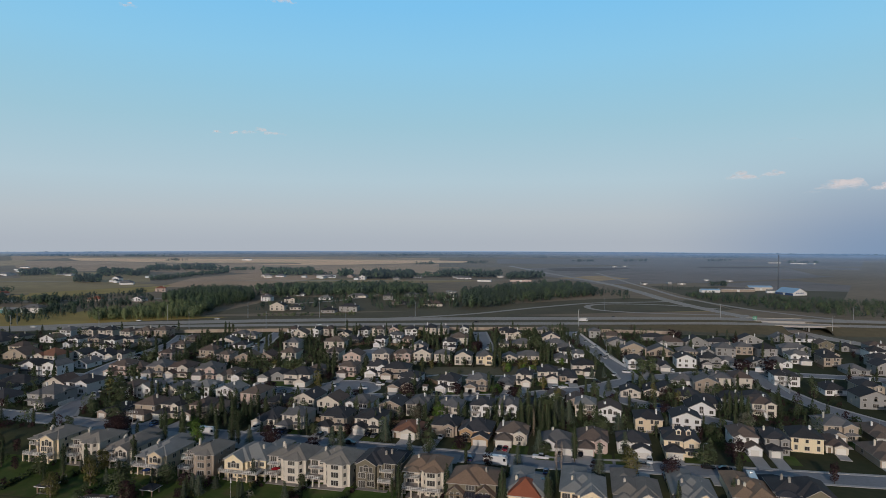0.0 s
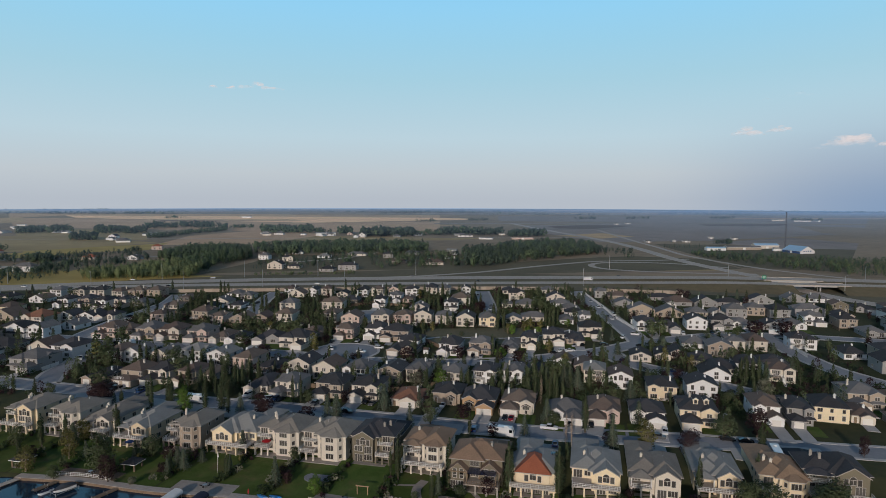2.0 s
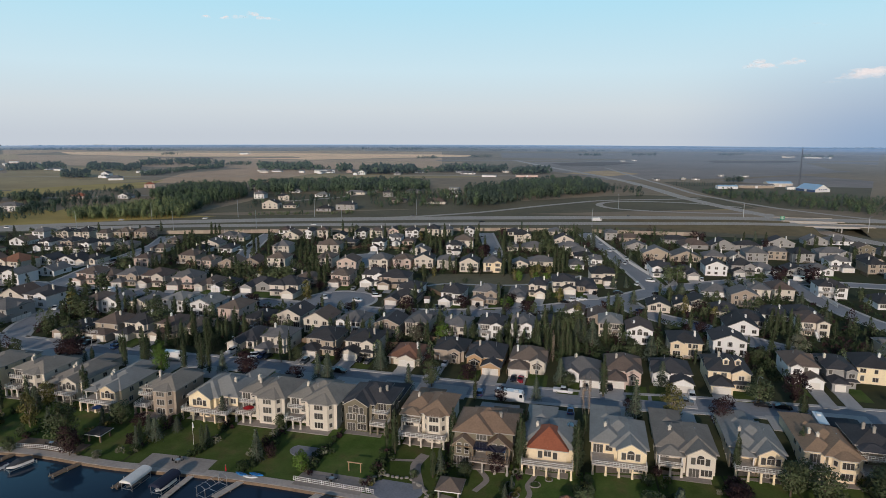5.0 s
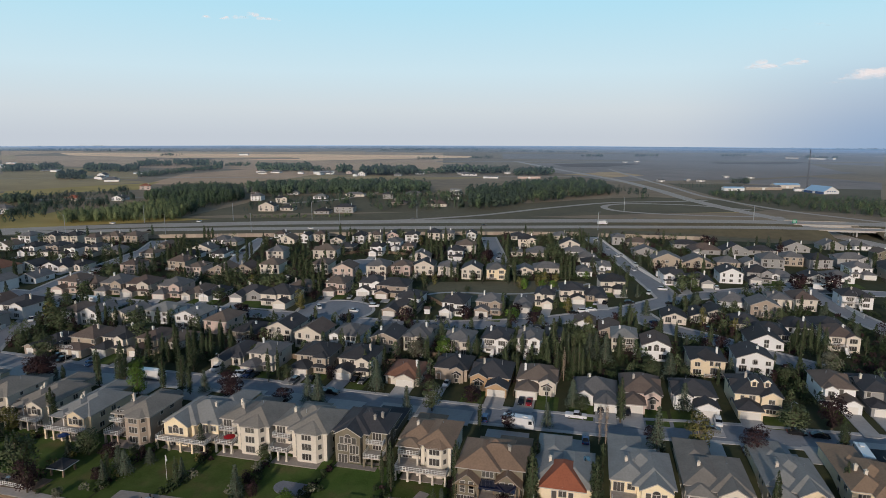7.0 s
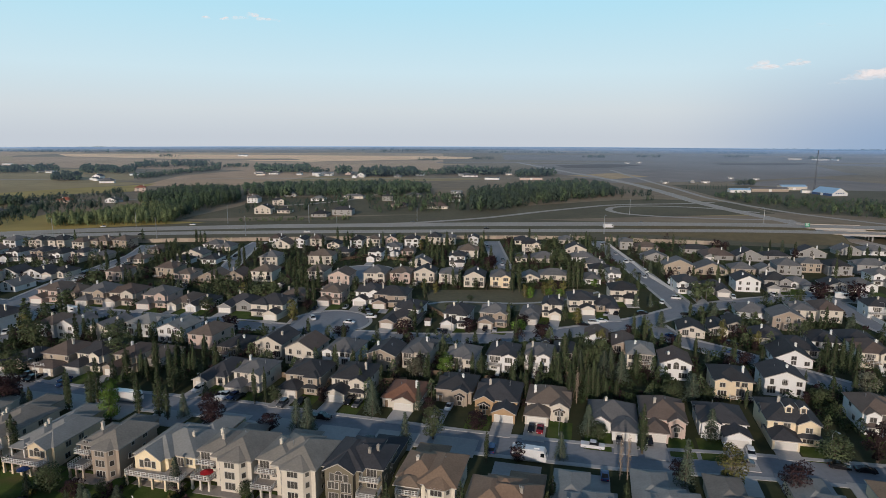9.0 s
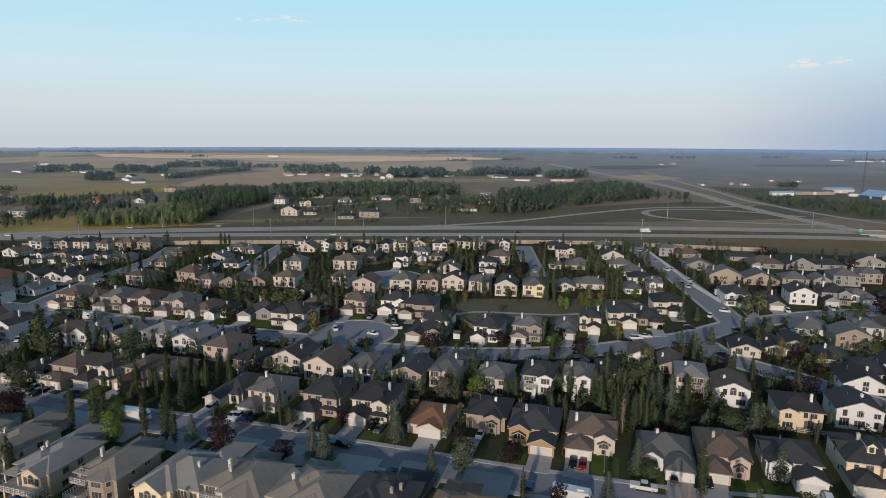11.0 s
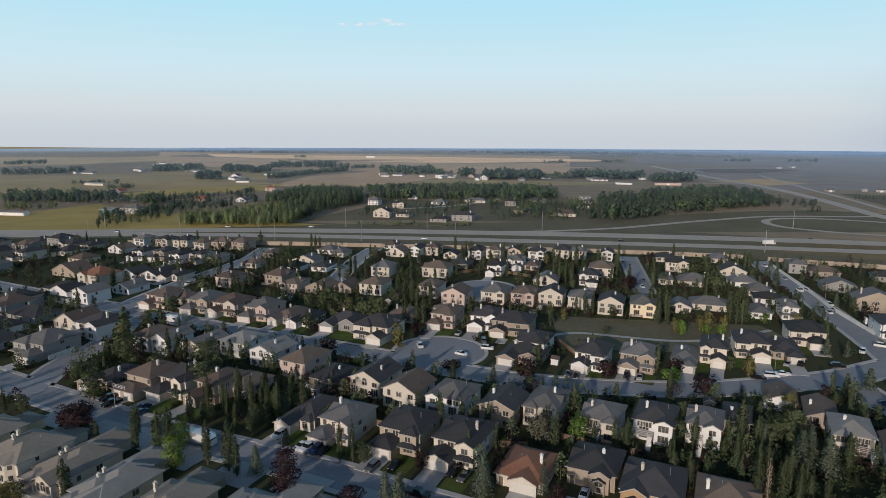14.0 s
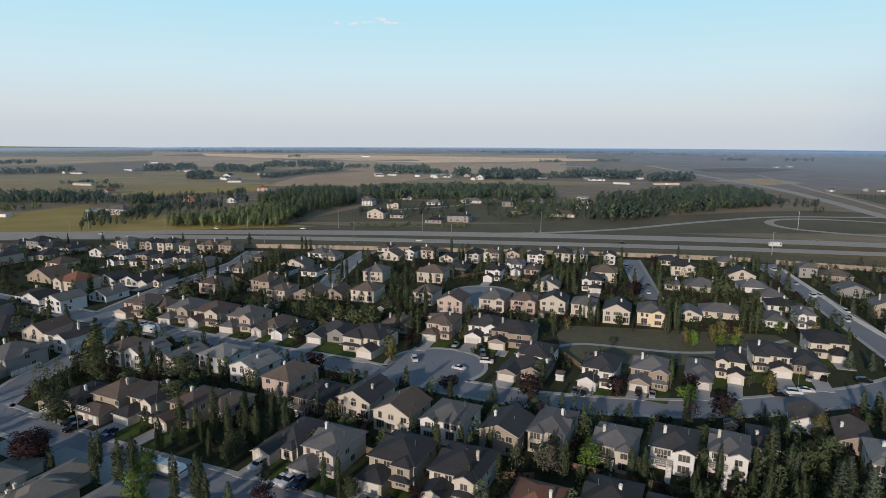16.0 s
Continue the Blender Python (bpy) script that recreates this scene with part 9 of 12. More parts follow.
tree("poplar", -134.9, 303.0, 8.3)
tree("plum", -121.0, 300.5, 4.6)
tree("plum", 105.6, 270.2, 4.4)
tree("spruce", 90.5, 306.5, 7.7)
tree("poplar", 94.8, 238.1, 6.5)
tree("round", 42.1, 331.0, 5.7)
tree("round", 14.8, 326.8, 6.8)
tree("shrub", -142.8, 259.8, 2.9)
tree("shrub", -26.8, 295.5, 1.8)
tree("round", -63.9, 273.3, 6.1)
tree("poplar", 38.8, 318.0, 9.8)
tree("poplar", 127.4, 239.7, 10.6)
tree("spruce", 1.6, 293.3, 6.8)
tree("shrub", 127.4, 244.7, 2.1)
tree("spruce", -60.2, 284.6, 7.2)
tree("shrub", 60.4, 281.6, 1.6)
tree("spruce", -143.5, 299.7, 5.9)
tree("round", -139.0, 257.1, 6.3)
tree("spruce", 96.9, 266.1, 7.3)
tree("round", 50.8, 298.5, 4.4)
tree("shrub", 11.6, 292.3, 2.8)
tree("spruce", 22.6, 289.2, 7.5)
tree("poplar", -30.4, 291.4, 8.6)
tree("poplar", 48.7, 252.6, 10.0)
tree("spruce", 130.1, 237.5, 6.6)
tree("shrub", -9.5, 246.6, 2.0)
tree("spruce", 10.7, 287.0, 7.8)
tree("poplar", -140.4, 334.2, 6.4)
tree("shrub", 45.1, 295.1, 2.9)
tree("round", 62.0, 269.8, 4.6)
tree("plum", -137.6, 246.9, 4.6)
tree("poplar", 99.9, 281.9, 7.3)
tree("round", 127.0, 300.8, 6.9)
tree("shrub", -32.8, 298.9, 2.8)
tree("shrub", -103.2, 299.7, 1.6)
tree("shrub", -124.2, 297.0, 2.0)
tree("poplar", 98.4, 278.5, 7.5)
tree("poplar", 113.5, 263.7, 9.9)
tree("round", -141.9, 280.3, 6.8)
tree("shrub", -138.0, 283.4, 1.9)
tree("spruce", -90.5, 264.3, 4.5)
tree("round", -71.8, 256.3, 6.1)
tree("spruce", -142.4, 249.3, 6.1)

# a row of slim young spruces in front of the storage yard
_r = spread(611)
for _k in range(17):
    _x = 396 + 4.0 * _k
    tree("spruce", _x, 973 + _r.uniform(-0.6, 0.6), _r.uniform(6.5, 8.0), 0.42, "f")


# ---- dense underplanting of the back gardens ----
def underplanting(spots, seed, mat, label):
    """Hedges and bushes that grow into one another."""
    r, g = spread(seed), Shape()
    for x, y, h in spots:
        z = ground_z(x, y)
        for _ in range(int(16 + 11 * h)):
            u, w = r.random(), r.uniform(0, 6.28)
            q = h * 0.55 * math.sqrt(r.random())
            p = Vector((x + q * math.cos(w), y + q * math.sin(w), z + h * u ** 0.7 * (1 - 0.35 * (q / (h * 0.55)) ** 2)))
            leaf(g, p, r.uniform(0.22, 0.5), r)
    tagged(new("underplanting", g.mesh("underplanting", [mat])), label, "shrubs", "", "stuff")


def between(blocks, seed, count, mat, label):
    """Fill free garden ground with bushes, keeping clear of houses and streets."""
    r, spots, tries = spread(seed), [], 0
    while len(spots) < count and tries < count * 30:
        tries += 1
        x, y = r.uniform(*blocks[:2]), r.uniform(*blocks[2:])
        if abs(x) > 0.75 * y or near_road(Vector((x, y)), None, 2.2) or not garden_ground(x, y):
            continue
        spots.append((x, y, r.uniform(1.2, 3.6)))
    underplanting(spots, seed, mat, label)


def garden_ground(x, y):
    if 6 < x < 95 and 336 < y < 378:
        return False
    for hx, hy, turn, w, front in FOOTPRINTS:
        if abs(x - hx) > 24 or abs(y - hy) > 30:
            continue
        a = radians(turn)
        u, v = (x - hx) * math.cos(a) + (y - hy) * math.sin(a), -(x - hx) * math.sin(a) + (y - hy) * math.cos(a)
        if abs(u) < w / 2 + 0.7 and (-9 if front else -3.6) < v < (20.5 if front else 14.6):
            return False
    return True


for _k, _block in enumerate(((-190, -20, 262, 330), (-20, 130, 240, 305), (-180, 20, 330, 415), (20, 190, 375, 440), (-210, 0, 415, 510), (0, 200, 430, 520), (110, 200, 220, 345), (-330, -190, 290, 500))):
    between(_block, 900 + _k, 260, LEAF["shrub"], "dense green hedges and bushes in back gardens")
    between(_block, 950 + _k, 110, LEAF["plum"], "dark purple-brown bushes in back gardens")



def young_trees(block, seed, count, mat, slim, label):
    """Small garden trees in the back gardens, each with a stem and a loose upright crown."""
    r, g, n, tries = spread(seed), Shape(), 0, 0
    while n < count and tries < count * 40:
        tries += 1
        x, y = r.uniform(*block[:2]), r.uniform(*block[2:])
        if abs(x) > 0.75 * y or near_road(Vector((x, y)), None, 2.2) or not garden_ground(x, y):
            continue
        n += 1
        h, z = r.uniform(4.0, 8.0), ground_z(x, y)
        g.tube((x, y, z - 0.2), (x, y, z + h * 0.8), 0.11, 0.03, 4, 1)
        for _ in range(int(50 + 12 * h)):
            u, w = r.random() ** 0.9, r.uniform(0, 6.28)
            q = h * slim * math.sin(math.pi * min(1, 0.16 + 0.84 * u)) ** 0.7 * r.uniform(0.55, 1.15)
            leaf(g, Vector((x + q * math.cos(w), y + q * math.sin(w), z + h * (0.14 + 0.86 * u))), r.uniform(0.22, 0.42), r)
    tagged(new("garden_trees", g.mesh("garden_trees", [mat, BARK])), label, "trees", "", "stuff")


for _k, _block in enumerate(((-190, -20, 262, 330), (-20, 130, 240, 305), (-180, 20, 330, 415), (20, 190, 375, 440), (-210, 0, 415, 510), (0, 200, 430, 520), (110, 200, 220, 345), (-330, -190, 290, 500))):
    young_trees(_block, 700 + _k, 34, LEAF["round"], 0.24, "young green trees growing close in back gardens")
    young_trees(_block, 720 + _k, 34, LEAF["poplar"], 0.12, "slim young poplars growing close in back gardens")
    young_trees(_block, 740 + _k, 7, LEAF["plum"], 0.26, "dark purple young plum trees in back gardens")

LOTS = (-127, -112, -97.5, -82, -65, -49.5, -34, -19, -4, 10.5, 24.5, 40.5, 57, 72.5, 87.5, 103, 122)
_r = spread(31)
for _mat, _n, _label in ((LEAF["shrub"], 9, "green planting beds along the lakeside lot lines"), (LEAF["plum"], 3, "purple planting along the lakeside lot lines"), (LEAF["willow"], 3, "pale silvery grasses along the lakeside lot lines"), (LEAF["birch"], 2, "yellowing perennials along the lakeside lot lines")):
    _spots = []
    for _x in LOTS:
        for _ in range(_n):
            _v = _r.uniform(0.08, 0.95)
            _px = _x - 7 * (1 - _v) + _r.gauss(0, 1.1)
            _lo = line_at(SHORE, _px) + 3.5
            _spots.append((_px, _lo + (line_at(LAKE_ROW, _x) - 1 - _lo) * _v, _r.uniform(0.6, 2.4)))
    underplanting(_spots, 60 + _n, _mat, _label)


# ---- parked vehicles ----
def paint(name, c):
    return grained(name, c, 0.25, 3.0, 0.05, metal=0.1, spec=0.5)


PAINTS = {"white": paint("white_car_paint", (0.75, 0.75, 0.74)), "black": paint("black_car_paint", (0.012, 0.012, 0.014)), "grey": paint("grey_car_paint", (0.12, 0.125, 0.13)),
          "blue": paint("blue_car_paint", (0.025, 0.05, 0.14)), "red": paint("red_car_paint", (0.30, 0.015, 0.02)), "silver": paint("silver_car_paint", (0.42, 0.43, 0.44))}
HEADLIGHT = grained("headlight_lens", (0.7, 0.7, 0.68), 0.15, 5.0, 0.05)
TAILLIGHT = grained("tail_light_lens", (0.35, 0.01, 0.01), 0.2, 5.0, 0.05)


def loft(shape, rows, mi=0):
    """Cross rows of (y, half width, z low, z high), front to back."""
    for a, b in zip(rows, rows[1:]):
        (ya, wa, la, ha), (yb, wb, lb, hb) = a, b
        shape.face([(-wa, ya, ha), (wa, ya, ha), (wb, yb, hb), (-wb, yb, hb)], mi)
        shape.face([(wa, ya, la), (-wa, ya, la), (-wb, yb, lb), (wb, yb, lb)], mi)
        shape.face([(wa, ya, ha), (wa, ya, la), (wb, yb, lb), (wb, yb, hb)], mi)
        shape.face([(-wa, ya, la), (-wa, ya, ha), (-wb, yb, hb), (-wb, yb, lb)], mi)
    (ya, wa, la, ha), (yb, wb, lb, hb) = rows[0], rows[-1]
    shape.face([(-wa, ya, la), (wa, ya, la), (wa, ya, ha), (-wa, ya, ha)], mi)
    shape.face([(wb, yb, lb), (-wb, yb, lb), (-wb, yb, hb), (wb, yb, hb)], mi)


BODY = {
    "sedan": ([(-2.3, 0.78, 0.35, 0.62), (-2.15, 0.88, 0.25, 0.75), (-1.1, 0.9, 0.22, 0.9), (1.4, 0.9, 0.22, 0.95), (2.2, 0.86, 0.28, 0.92), (2.35, 0.78, 0.4, 0.8)],
              [(-1.1, 0.8, 0.88, 0.9), (-0.3, 0.68, 0.9, 1.4), (0.9, 0.66, 0.9, 1.42), (1.8, 0.76, 0.93, 0.96)], [(-0.25, 0.62, 1.38, 1.44), (0.85, 0.60, 1.40, 1.45)]),
    "suv": ([(-2.35, 0.82, 0.4, 0.85), (-2.2, 0.92, 0.3, 1.0), (-1.2, 0.95, 0.28, 1.1), (2.1, 0.95, 0.28, 1.12), (2.3, 0.9, 0.35, 1.1)],
            [(-1.2, 0.85, 1.08, 1.1), (-0.5, 0.76, 1.1, 1.68), (1.7, 0.76, 1.1, 1.7), (2.25, 0.82, 1.1, 1.15)], [(-0.55, 0.74, 1.64, 1.74), (1.8, 0.73, 1.66, 1.75)]),
    "pickup": ([(-2.9, 0.86, 0.5, 0.95), (-2.7, 0.98, 0.4, 1.1), (-1.5, 1.0, 0.4, 1.18), (0.8, 1.0, 0.4, 1.18), (0.82, 1.0, 0.4, 1.22), (2.8, 0.98, 0.45, 1.22), (2.9, 0.95, 0.5, 1.2)],
               [(-1.5, 0.9, 1.16, 1.18), (-0.8, 0.8, 1.18, 1.85), (0.55, 0.8, 1.18, 1.86), (0.8, 0.86, 1.18, 1.22)], [(-0.85, 0.78, 1.82, 1.92), (0.6, 0.77, 1.84, 1.92)]),
    "motorhome": ([(-4.3, 1.1, 0.5, 1.4), (-4.1, 1.2, 0.4, 2.2), (-3.6, 1.22, 0.4, 3.1), (3.9, 1.22, 0.45, 3.15), (4.1, 1.2, 0.5, 3.0)],
                  [(-4.18, 1.1, 1.5, 2.1), (-3.7, 1.24, 1.6, 2.6), (-2.9, 1.24, 1.6, 2.5)], [(-2.5, 0.5, 3.1, 3.4), (-1.2, 0.5, 3.1, 3.4)]),
    "caravan": ([(-3.3, 1.15, 0.6, 1.7), (-3.0, 1.2, 0.45, 2.5), (-2.5, 1.22, 0.45, 2.75), (3.0, 1.22, 0.45, 2.75), (3.2, 1.18, 0.5, 2.5)],
                [(-1.8, 1.24, 1.5, 2.1), (-0.6, 1.24, 1.5, 2.1)], [(0.5, 0.4, 2.7, 3.0), (1.4, 0.4, 2.7, 3.0)]),
}
VEHICLE_WORDS = {"sedan": ("car", "sedan"), "suv": ("car", "tall estate car"), "pickup": ("pickup_truck", "pickup truck"), "motorhome": ("motorhome", "motorhome"), "caravan": ("travel_trailer", "travel trailer")}
_wheel = Shape()
_rings = [[(x, q * math.cos(k * math.pi / 6), q * math.sin(k * math.pi / 6)) for k in range(12)] for x, q in ((-0.11, 0.2), (-0.12, 0.34), (0.12, 0.34), (0.11, 0.2))]
_wheel.v = [p for ring in _rings for p in ring]
for _a in range(3):
    _wheel.f += [(_a * 12 + k, _a * 12 + (k + 1) % 12, _a * 12 + 12 + (k + 1) % 12, _a * 12 + 12 + k) for k in range(12)]
_wheel.f += [tuple(range(11, -1, -1)), tuple(range(36, 48))]
_wheel.m = [0] * 36 + [1, 1]
WHEEL = _wheel.mesh("wheel", [RUBBER, METAL])
_lamp = Shape()
_lamp.box(-0.16, 0.16, -0.04, 0.04, -0.07, 0.07)
LAMPS = {k: _lamp.mesh(k, [m]) for k, m in (("headlight", HEADLIGHT), ("tail_light", TAILLIGHT))}
_cars = {}


def vehicle(kind, colour, x, y, turn, where="on a driveway", z=0.2):
    """A vehicle whose nose points to -y before its turn."""
    m = pose(x, y, ground_z(x, y) + z, 0, 0, turn)
    name, word = VEHICLE_WORDS[kind]
    label = f"{colour} {word} parked {where}"
    key = (kind, colour, y < 330)
    if key in _cars:
        tagged(copy_thing(_cars[key], m), label)
        return
    root = thing(name, m, label, name.replace("_", " "), "vehicles")
    body, glass, roof = BODY[kind]
    s = Shape()
    loft(s, body)
    shell = part("body", (s, [PAINTS[colour]]), root)
    s = Shape()
    loft(s, glass)
    part("glazing", (s, [CARGLASS]), root, "dark tinted glass")
    s = Shape()
    loft(s, roof)
    part("roof", (s, [PAINTS[colour]]), root)
    front, back, half = body[0][0], body[-1][0], body[1][1]
    for sx in (-1, 1):
        for wy in ((front * 0.62, back * 0.62) if kind != "caravan" else (0.2, 1.0)):
            part("wheel", WHEEL, root, "", pose(sx * (half - 0.1), wy, 0.34))
        if y > 330:
            continue
        part("headlight", LAMPS["headlight"], root, "", pose(sx * (half - 0.28), front - 0.01, (body[0][2] + body[0][3]) / 2 + 0.1))
        part("tail_light", LAMPS["tail_light"], root, "", pose(sx * (half - 0.25), back + 0.01, (body[-1][2] + body[-1][3]) / 2 + 0.1))
    _cars[key] = root


vehicle("suv", "white", -64.3, 256.0, -25, "on a driveway")
vehicle("sedan", "white", -56.7, 251.5, -25, "on a driveway")
vehicle("pickup", "white", -54.5, 251.0, -22, "on a driveway")
vehicle("suv", "blue", -52.4, 250.5, -22, "on a driveway")
vehicle("sedan", "black", -50.6, 250.0, -22, "on a driveway")
vehicle("suv", "grey", -36.9, 244.6, -18, "on a driveway")
vehicle("suv", "black", -18.1, 245.5, -18, "on a driveway")
vehicle("sedan", "grey", -15.6, 243.9, -18, "on a driveway")
vehicle("pickup", "black", -11.0, 221.2, 160, "on a driveway")
vehicle("sedan", "white", 10.5, 241.0, -16, "on a driveway")
vehicle("suv", "blue", 19.8, 216.8, 165, "on a driveway")
vehicle("sedan", "black", 31.5, 227.3, -16, "on a driveway")
vehicle("sedan", "red", 33.6, 226.5, -16, "on a driveway")
vehicle("sedan", "blue", 43.8, 203.8, 165, "on a driveway")
vehicle("suv", "black", 59.7, 219.2, -16, "on a driveway")
vehicle("suv", "white", 82.0, 211.9, -20, "on a driveway")
vehicle("pickup", "black", -119.1, 266.2, -20, "on a driveway")
vehicle("sedan", "blue", -107.5, 262.1, -20, "on a driveway")
vehicle("sedan", "black", -43.6, 344.3, -10, "on a driveway")
vehicle("sedan", "silver", -30.3, 345.8, -10, "on a driveway")
vehicle("suv", "black", -21.2, 343.6, 10, "on a driveway")
vehicle("suv", "grey", -19.8, 338.0, 10, "on a driveway")
vehicle("sedan", "grey", 10.0, 310.2, -12, "on a driveway")
vehicle("sedan", "black", 12.5, 309.4, -12, "on a driveway")
vehicle("suv", "black", 28.5, 311.8, -12, "on a driveway")
vehicle("sedan", "silver", 32.3, 310.9, -12, "on a driveway")
vehicle("sedan", "silver", 83.3, 331.1, -30, "on a driveway")
vehicle("suv", "black", 87.8, 331.8, -30, "on a driveway")
vehicle("sedan", "silver", 107.9, 345.1, -30, "on a driveway")
vehicle("suv", "white", 114.7, 348.8, -30, "on a driveway")
vehicle("suv", "white", 174.4, 360.6, -12, "on a driveway")
vehicle("sedan", "black", 170.2, 359.7, -12, "on a driveway")
vehicle("suv", "white", -1.5, 246.2, -14, "on a driveway")
vehicle("sedan", "white", -156.9, 350.9, -12, "on a driveway")
vehicle("sedan", "black", -155.8, 345.2, 80, "on a driveway")
vehicle("suv", "black", -113.5, 468.0, -12, "on a driveway")
vehicle("sedan", "white", -116.3, 453.4, 60, "on a driveway")
vehicle("suv", "grey", -113.9, 456.9, 60, "on a driveway")
vehicle("pickup", "black", -24.6, 235.9, 73, "beside the kerb", 0.05)
vehicle("pickup", "white", 44.9, 217.4, 73, "beside the kerb", 0.05)
vehicle("sedan", "black", 99.9, 205.8, 72, "beside the kerb", 0.05)
vehicle("sedan", "black", 104.9, 204.0, 72, "beside the kerb", 0.05)
vehicle("suv", "white", -42.2, 329.2, 20, "beside the kerb", 0.05)
vehicle("sedan", "white", -26.3, 323.7, 70, "beside the kerb", 0.05)
vehicle("suv", "white", -17.8, 330.9, 85, "beside the kerb", 0.05)
vehicle("sedan", "black", 69.7, 317.3, 85, "beside the kerb", 0.05)
vehicle("suv", "white", 74.3, 319.6, 85, "beside the kerb", 0.05)
vehicle("sedan", "white", 78.6, 321.9, 85, "beside the kerb", 0.05)
vehicle("suv", "black", 99.4, 332.3, 85, "beside the kerb", 0.05)
vehicle("sedan", "white", -159.2, 322.7, 20, "beside the kerb", 0.05)
vehicle("pickup", "white", -158.1, 314.5, 20, "beside the kerb", 0.05)
vehicle("suv", "silver", 50.4, 498.9, 5, "beside the kerb", 0.05)
vehicle("sedan", "grey", 55.1, 452.0, 5, "beside the kerb", 0.05)
vehicle("suv", "white", 133.1, 503.6, 4, "beside the kerb", 0.05)
vehicle("sedan", "silver", 131.5, 468.9, 4, "beside the kerb", 0.05)
vehicle("suv", "white", 129.5, 442.8, 4, "beside the kerb", 0.05)
vehicle("sedan", "white", 126.0, 402.0, -4, "beside the kerb", 0.05)
vehicle("pickup", "grey", 124.9, 407.8, -4, "beside the kerb", 0.05)
vehicle("suv", "black", 118.1, 291.3, 60, "beside the kerb", 0.05)
vehicle("sedan", "blue", 99.5, 301.4, 40, "beside the kerb", 0.05)
vehicle("sedan", "silver", -171.5, 446.3, -20, "beside the kerb", 0.05)
vehicle("suv", "white", -178.6, 404.5, -25, "beside the kerb", 0.05)
vehicle("sedan", "black", -183.0, 420.0, -25, "beside the kerb", 0.05)
vehicle("suv", "grey", 78.3, 208.2, 72, "beside the kerb", 0.05)
vehicle("motorhome", "white", -82.4, 249.9, 75, "beside the kerb", 0.05)
vehicle("motorhome", "white", 28.1, 212.5, 70, "on a driveway")
vehicle("caravan", "white", -148.6, 343.2, 80, "beside the kerb", 0.05)
vehicle("caravan", "white", 205.0, 355.3, 60, "beside the kerb", 0.05)
vehicle("motorhome", "white", 136.7, 385.6, 80, "on a driveway")
vehicle("motorhome", "white", 107.2, 191.8, 160, "on a driveway")
vehicle("sedan", "white", -261.8, 602.8, 262, "on the highway lane", 0.05)
vehicle("sedan", "white", -191.4, 612.9, 264, "on the highway lane", 0.05)
vehicle("sedan", "grey", -1.8, 624.9, 270, "on the highway lane", 0.05)
vehicle("motorhome", "white", 163.6, 588.5, 92, "on the highway lane", 0.05)
vehicle("sedan", "silver", 201.9, 615.8, 272, "on the highway lane", 0.05)
vehicle("sedan", "black", -211.7, 558.9, 88, "on the highway lane", 0.05)
vehicle("sedan", "black", 59.7, 583.5, 90, "on the highway lane", 0.05)
vehicle("suv", "white", -333.4, 559.7, 80, "on the highway lane", 0.05)
vehicle("sedan", "white", -85.8, 569.1, 90, "on the highway lane", 0.05)
vehicle("pickup", "black", -122.2, 269.3, -20, "on a driveway")
vehicle("sedan", "blue", -108.9, 265.3, -20, "on a driveway")
vehicle("sedan", "black", -31.9, 246.5, -18, "on a driveway")
vehicle("sedan", "black", 118.0, 330.3, 60, "beside the kerb", 0.05)
vehicle("sedan", "blue", 114.2, 283.0, 70, "beside the kerb", 0.05)
vehicle("sedan", "grey", 52.6, 220.4, -16, "on a driveway")
vehicle("suv", "white", 124.8, 357.0, 60, "beside the kerb", 0.05)
vehicle("suv", "white", 152.6, 357.1, -20, "on a driveway")
vehicle("sedan", "red", 12.1, 315.4, -20, "on a driveway")
vehicle("suv", "white", 133.1, 442.9, 8, "beside the kerb", 0.05)
vehicle("sedan", "silver", 129.8, 406.2, 8, "beside the kerb", 0.05)
vehicle("suv", "white", 131.8, 415.9, 8, "beside the kerb", 0.05)
vehicle("sedan", "white", 52.5, 437.5, 5, "beside the kerb", 0.05)


# ---- lakeside ----
plank_rows = resample([(x, y) for x, y in SHORE if -150 < x < 70], 3.0)
g = Shape()
ribbon(g, plank_rows, -0.3, 2.3, -4.6, -3.25)
slab("boardwalk", g, [PALEWOOD], "grey-brown boardwalk along the lake edge", "boardwalk")
g = Shape()
ribbon(g, plank_rows, -0.5, -0.3, -5.5, -3.35)
slab("sea_wall", g, [WOOD], "brown timber sea wall", "wall")


def shore_pose(x, turn=0.0, off=0.0, z=0.0):
    a, b = line_at(SHORE, x - 2), line_at(SHORE, x + 2)
    tilt = math.atan2(b - a, 4)
    y = line_at(SHORE, x)
    return pose(x + math.sin(tilt) * -off * -1, y - math.cos(tilt) * off, z, 0, 0, math.degrees(tilt) + turn)


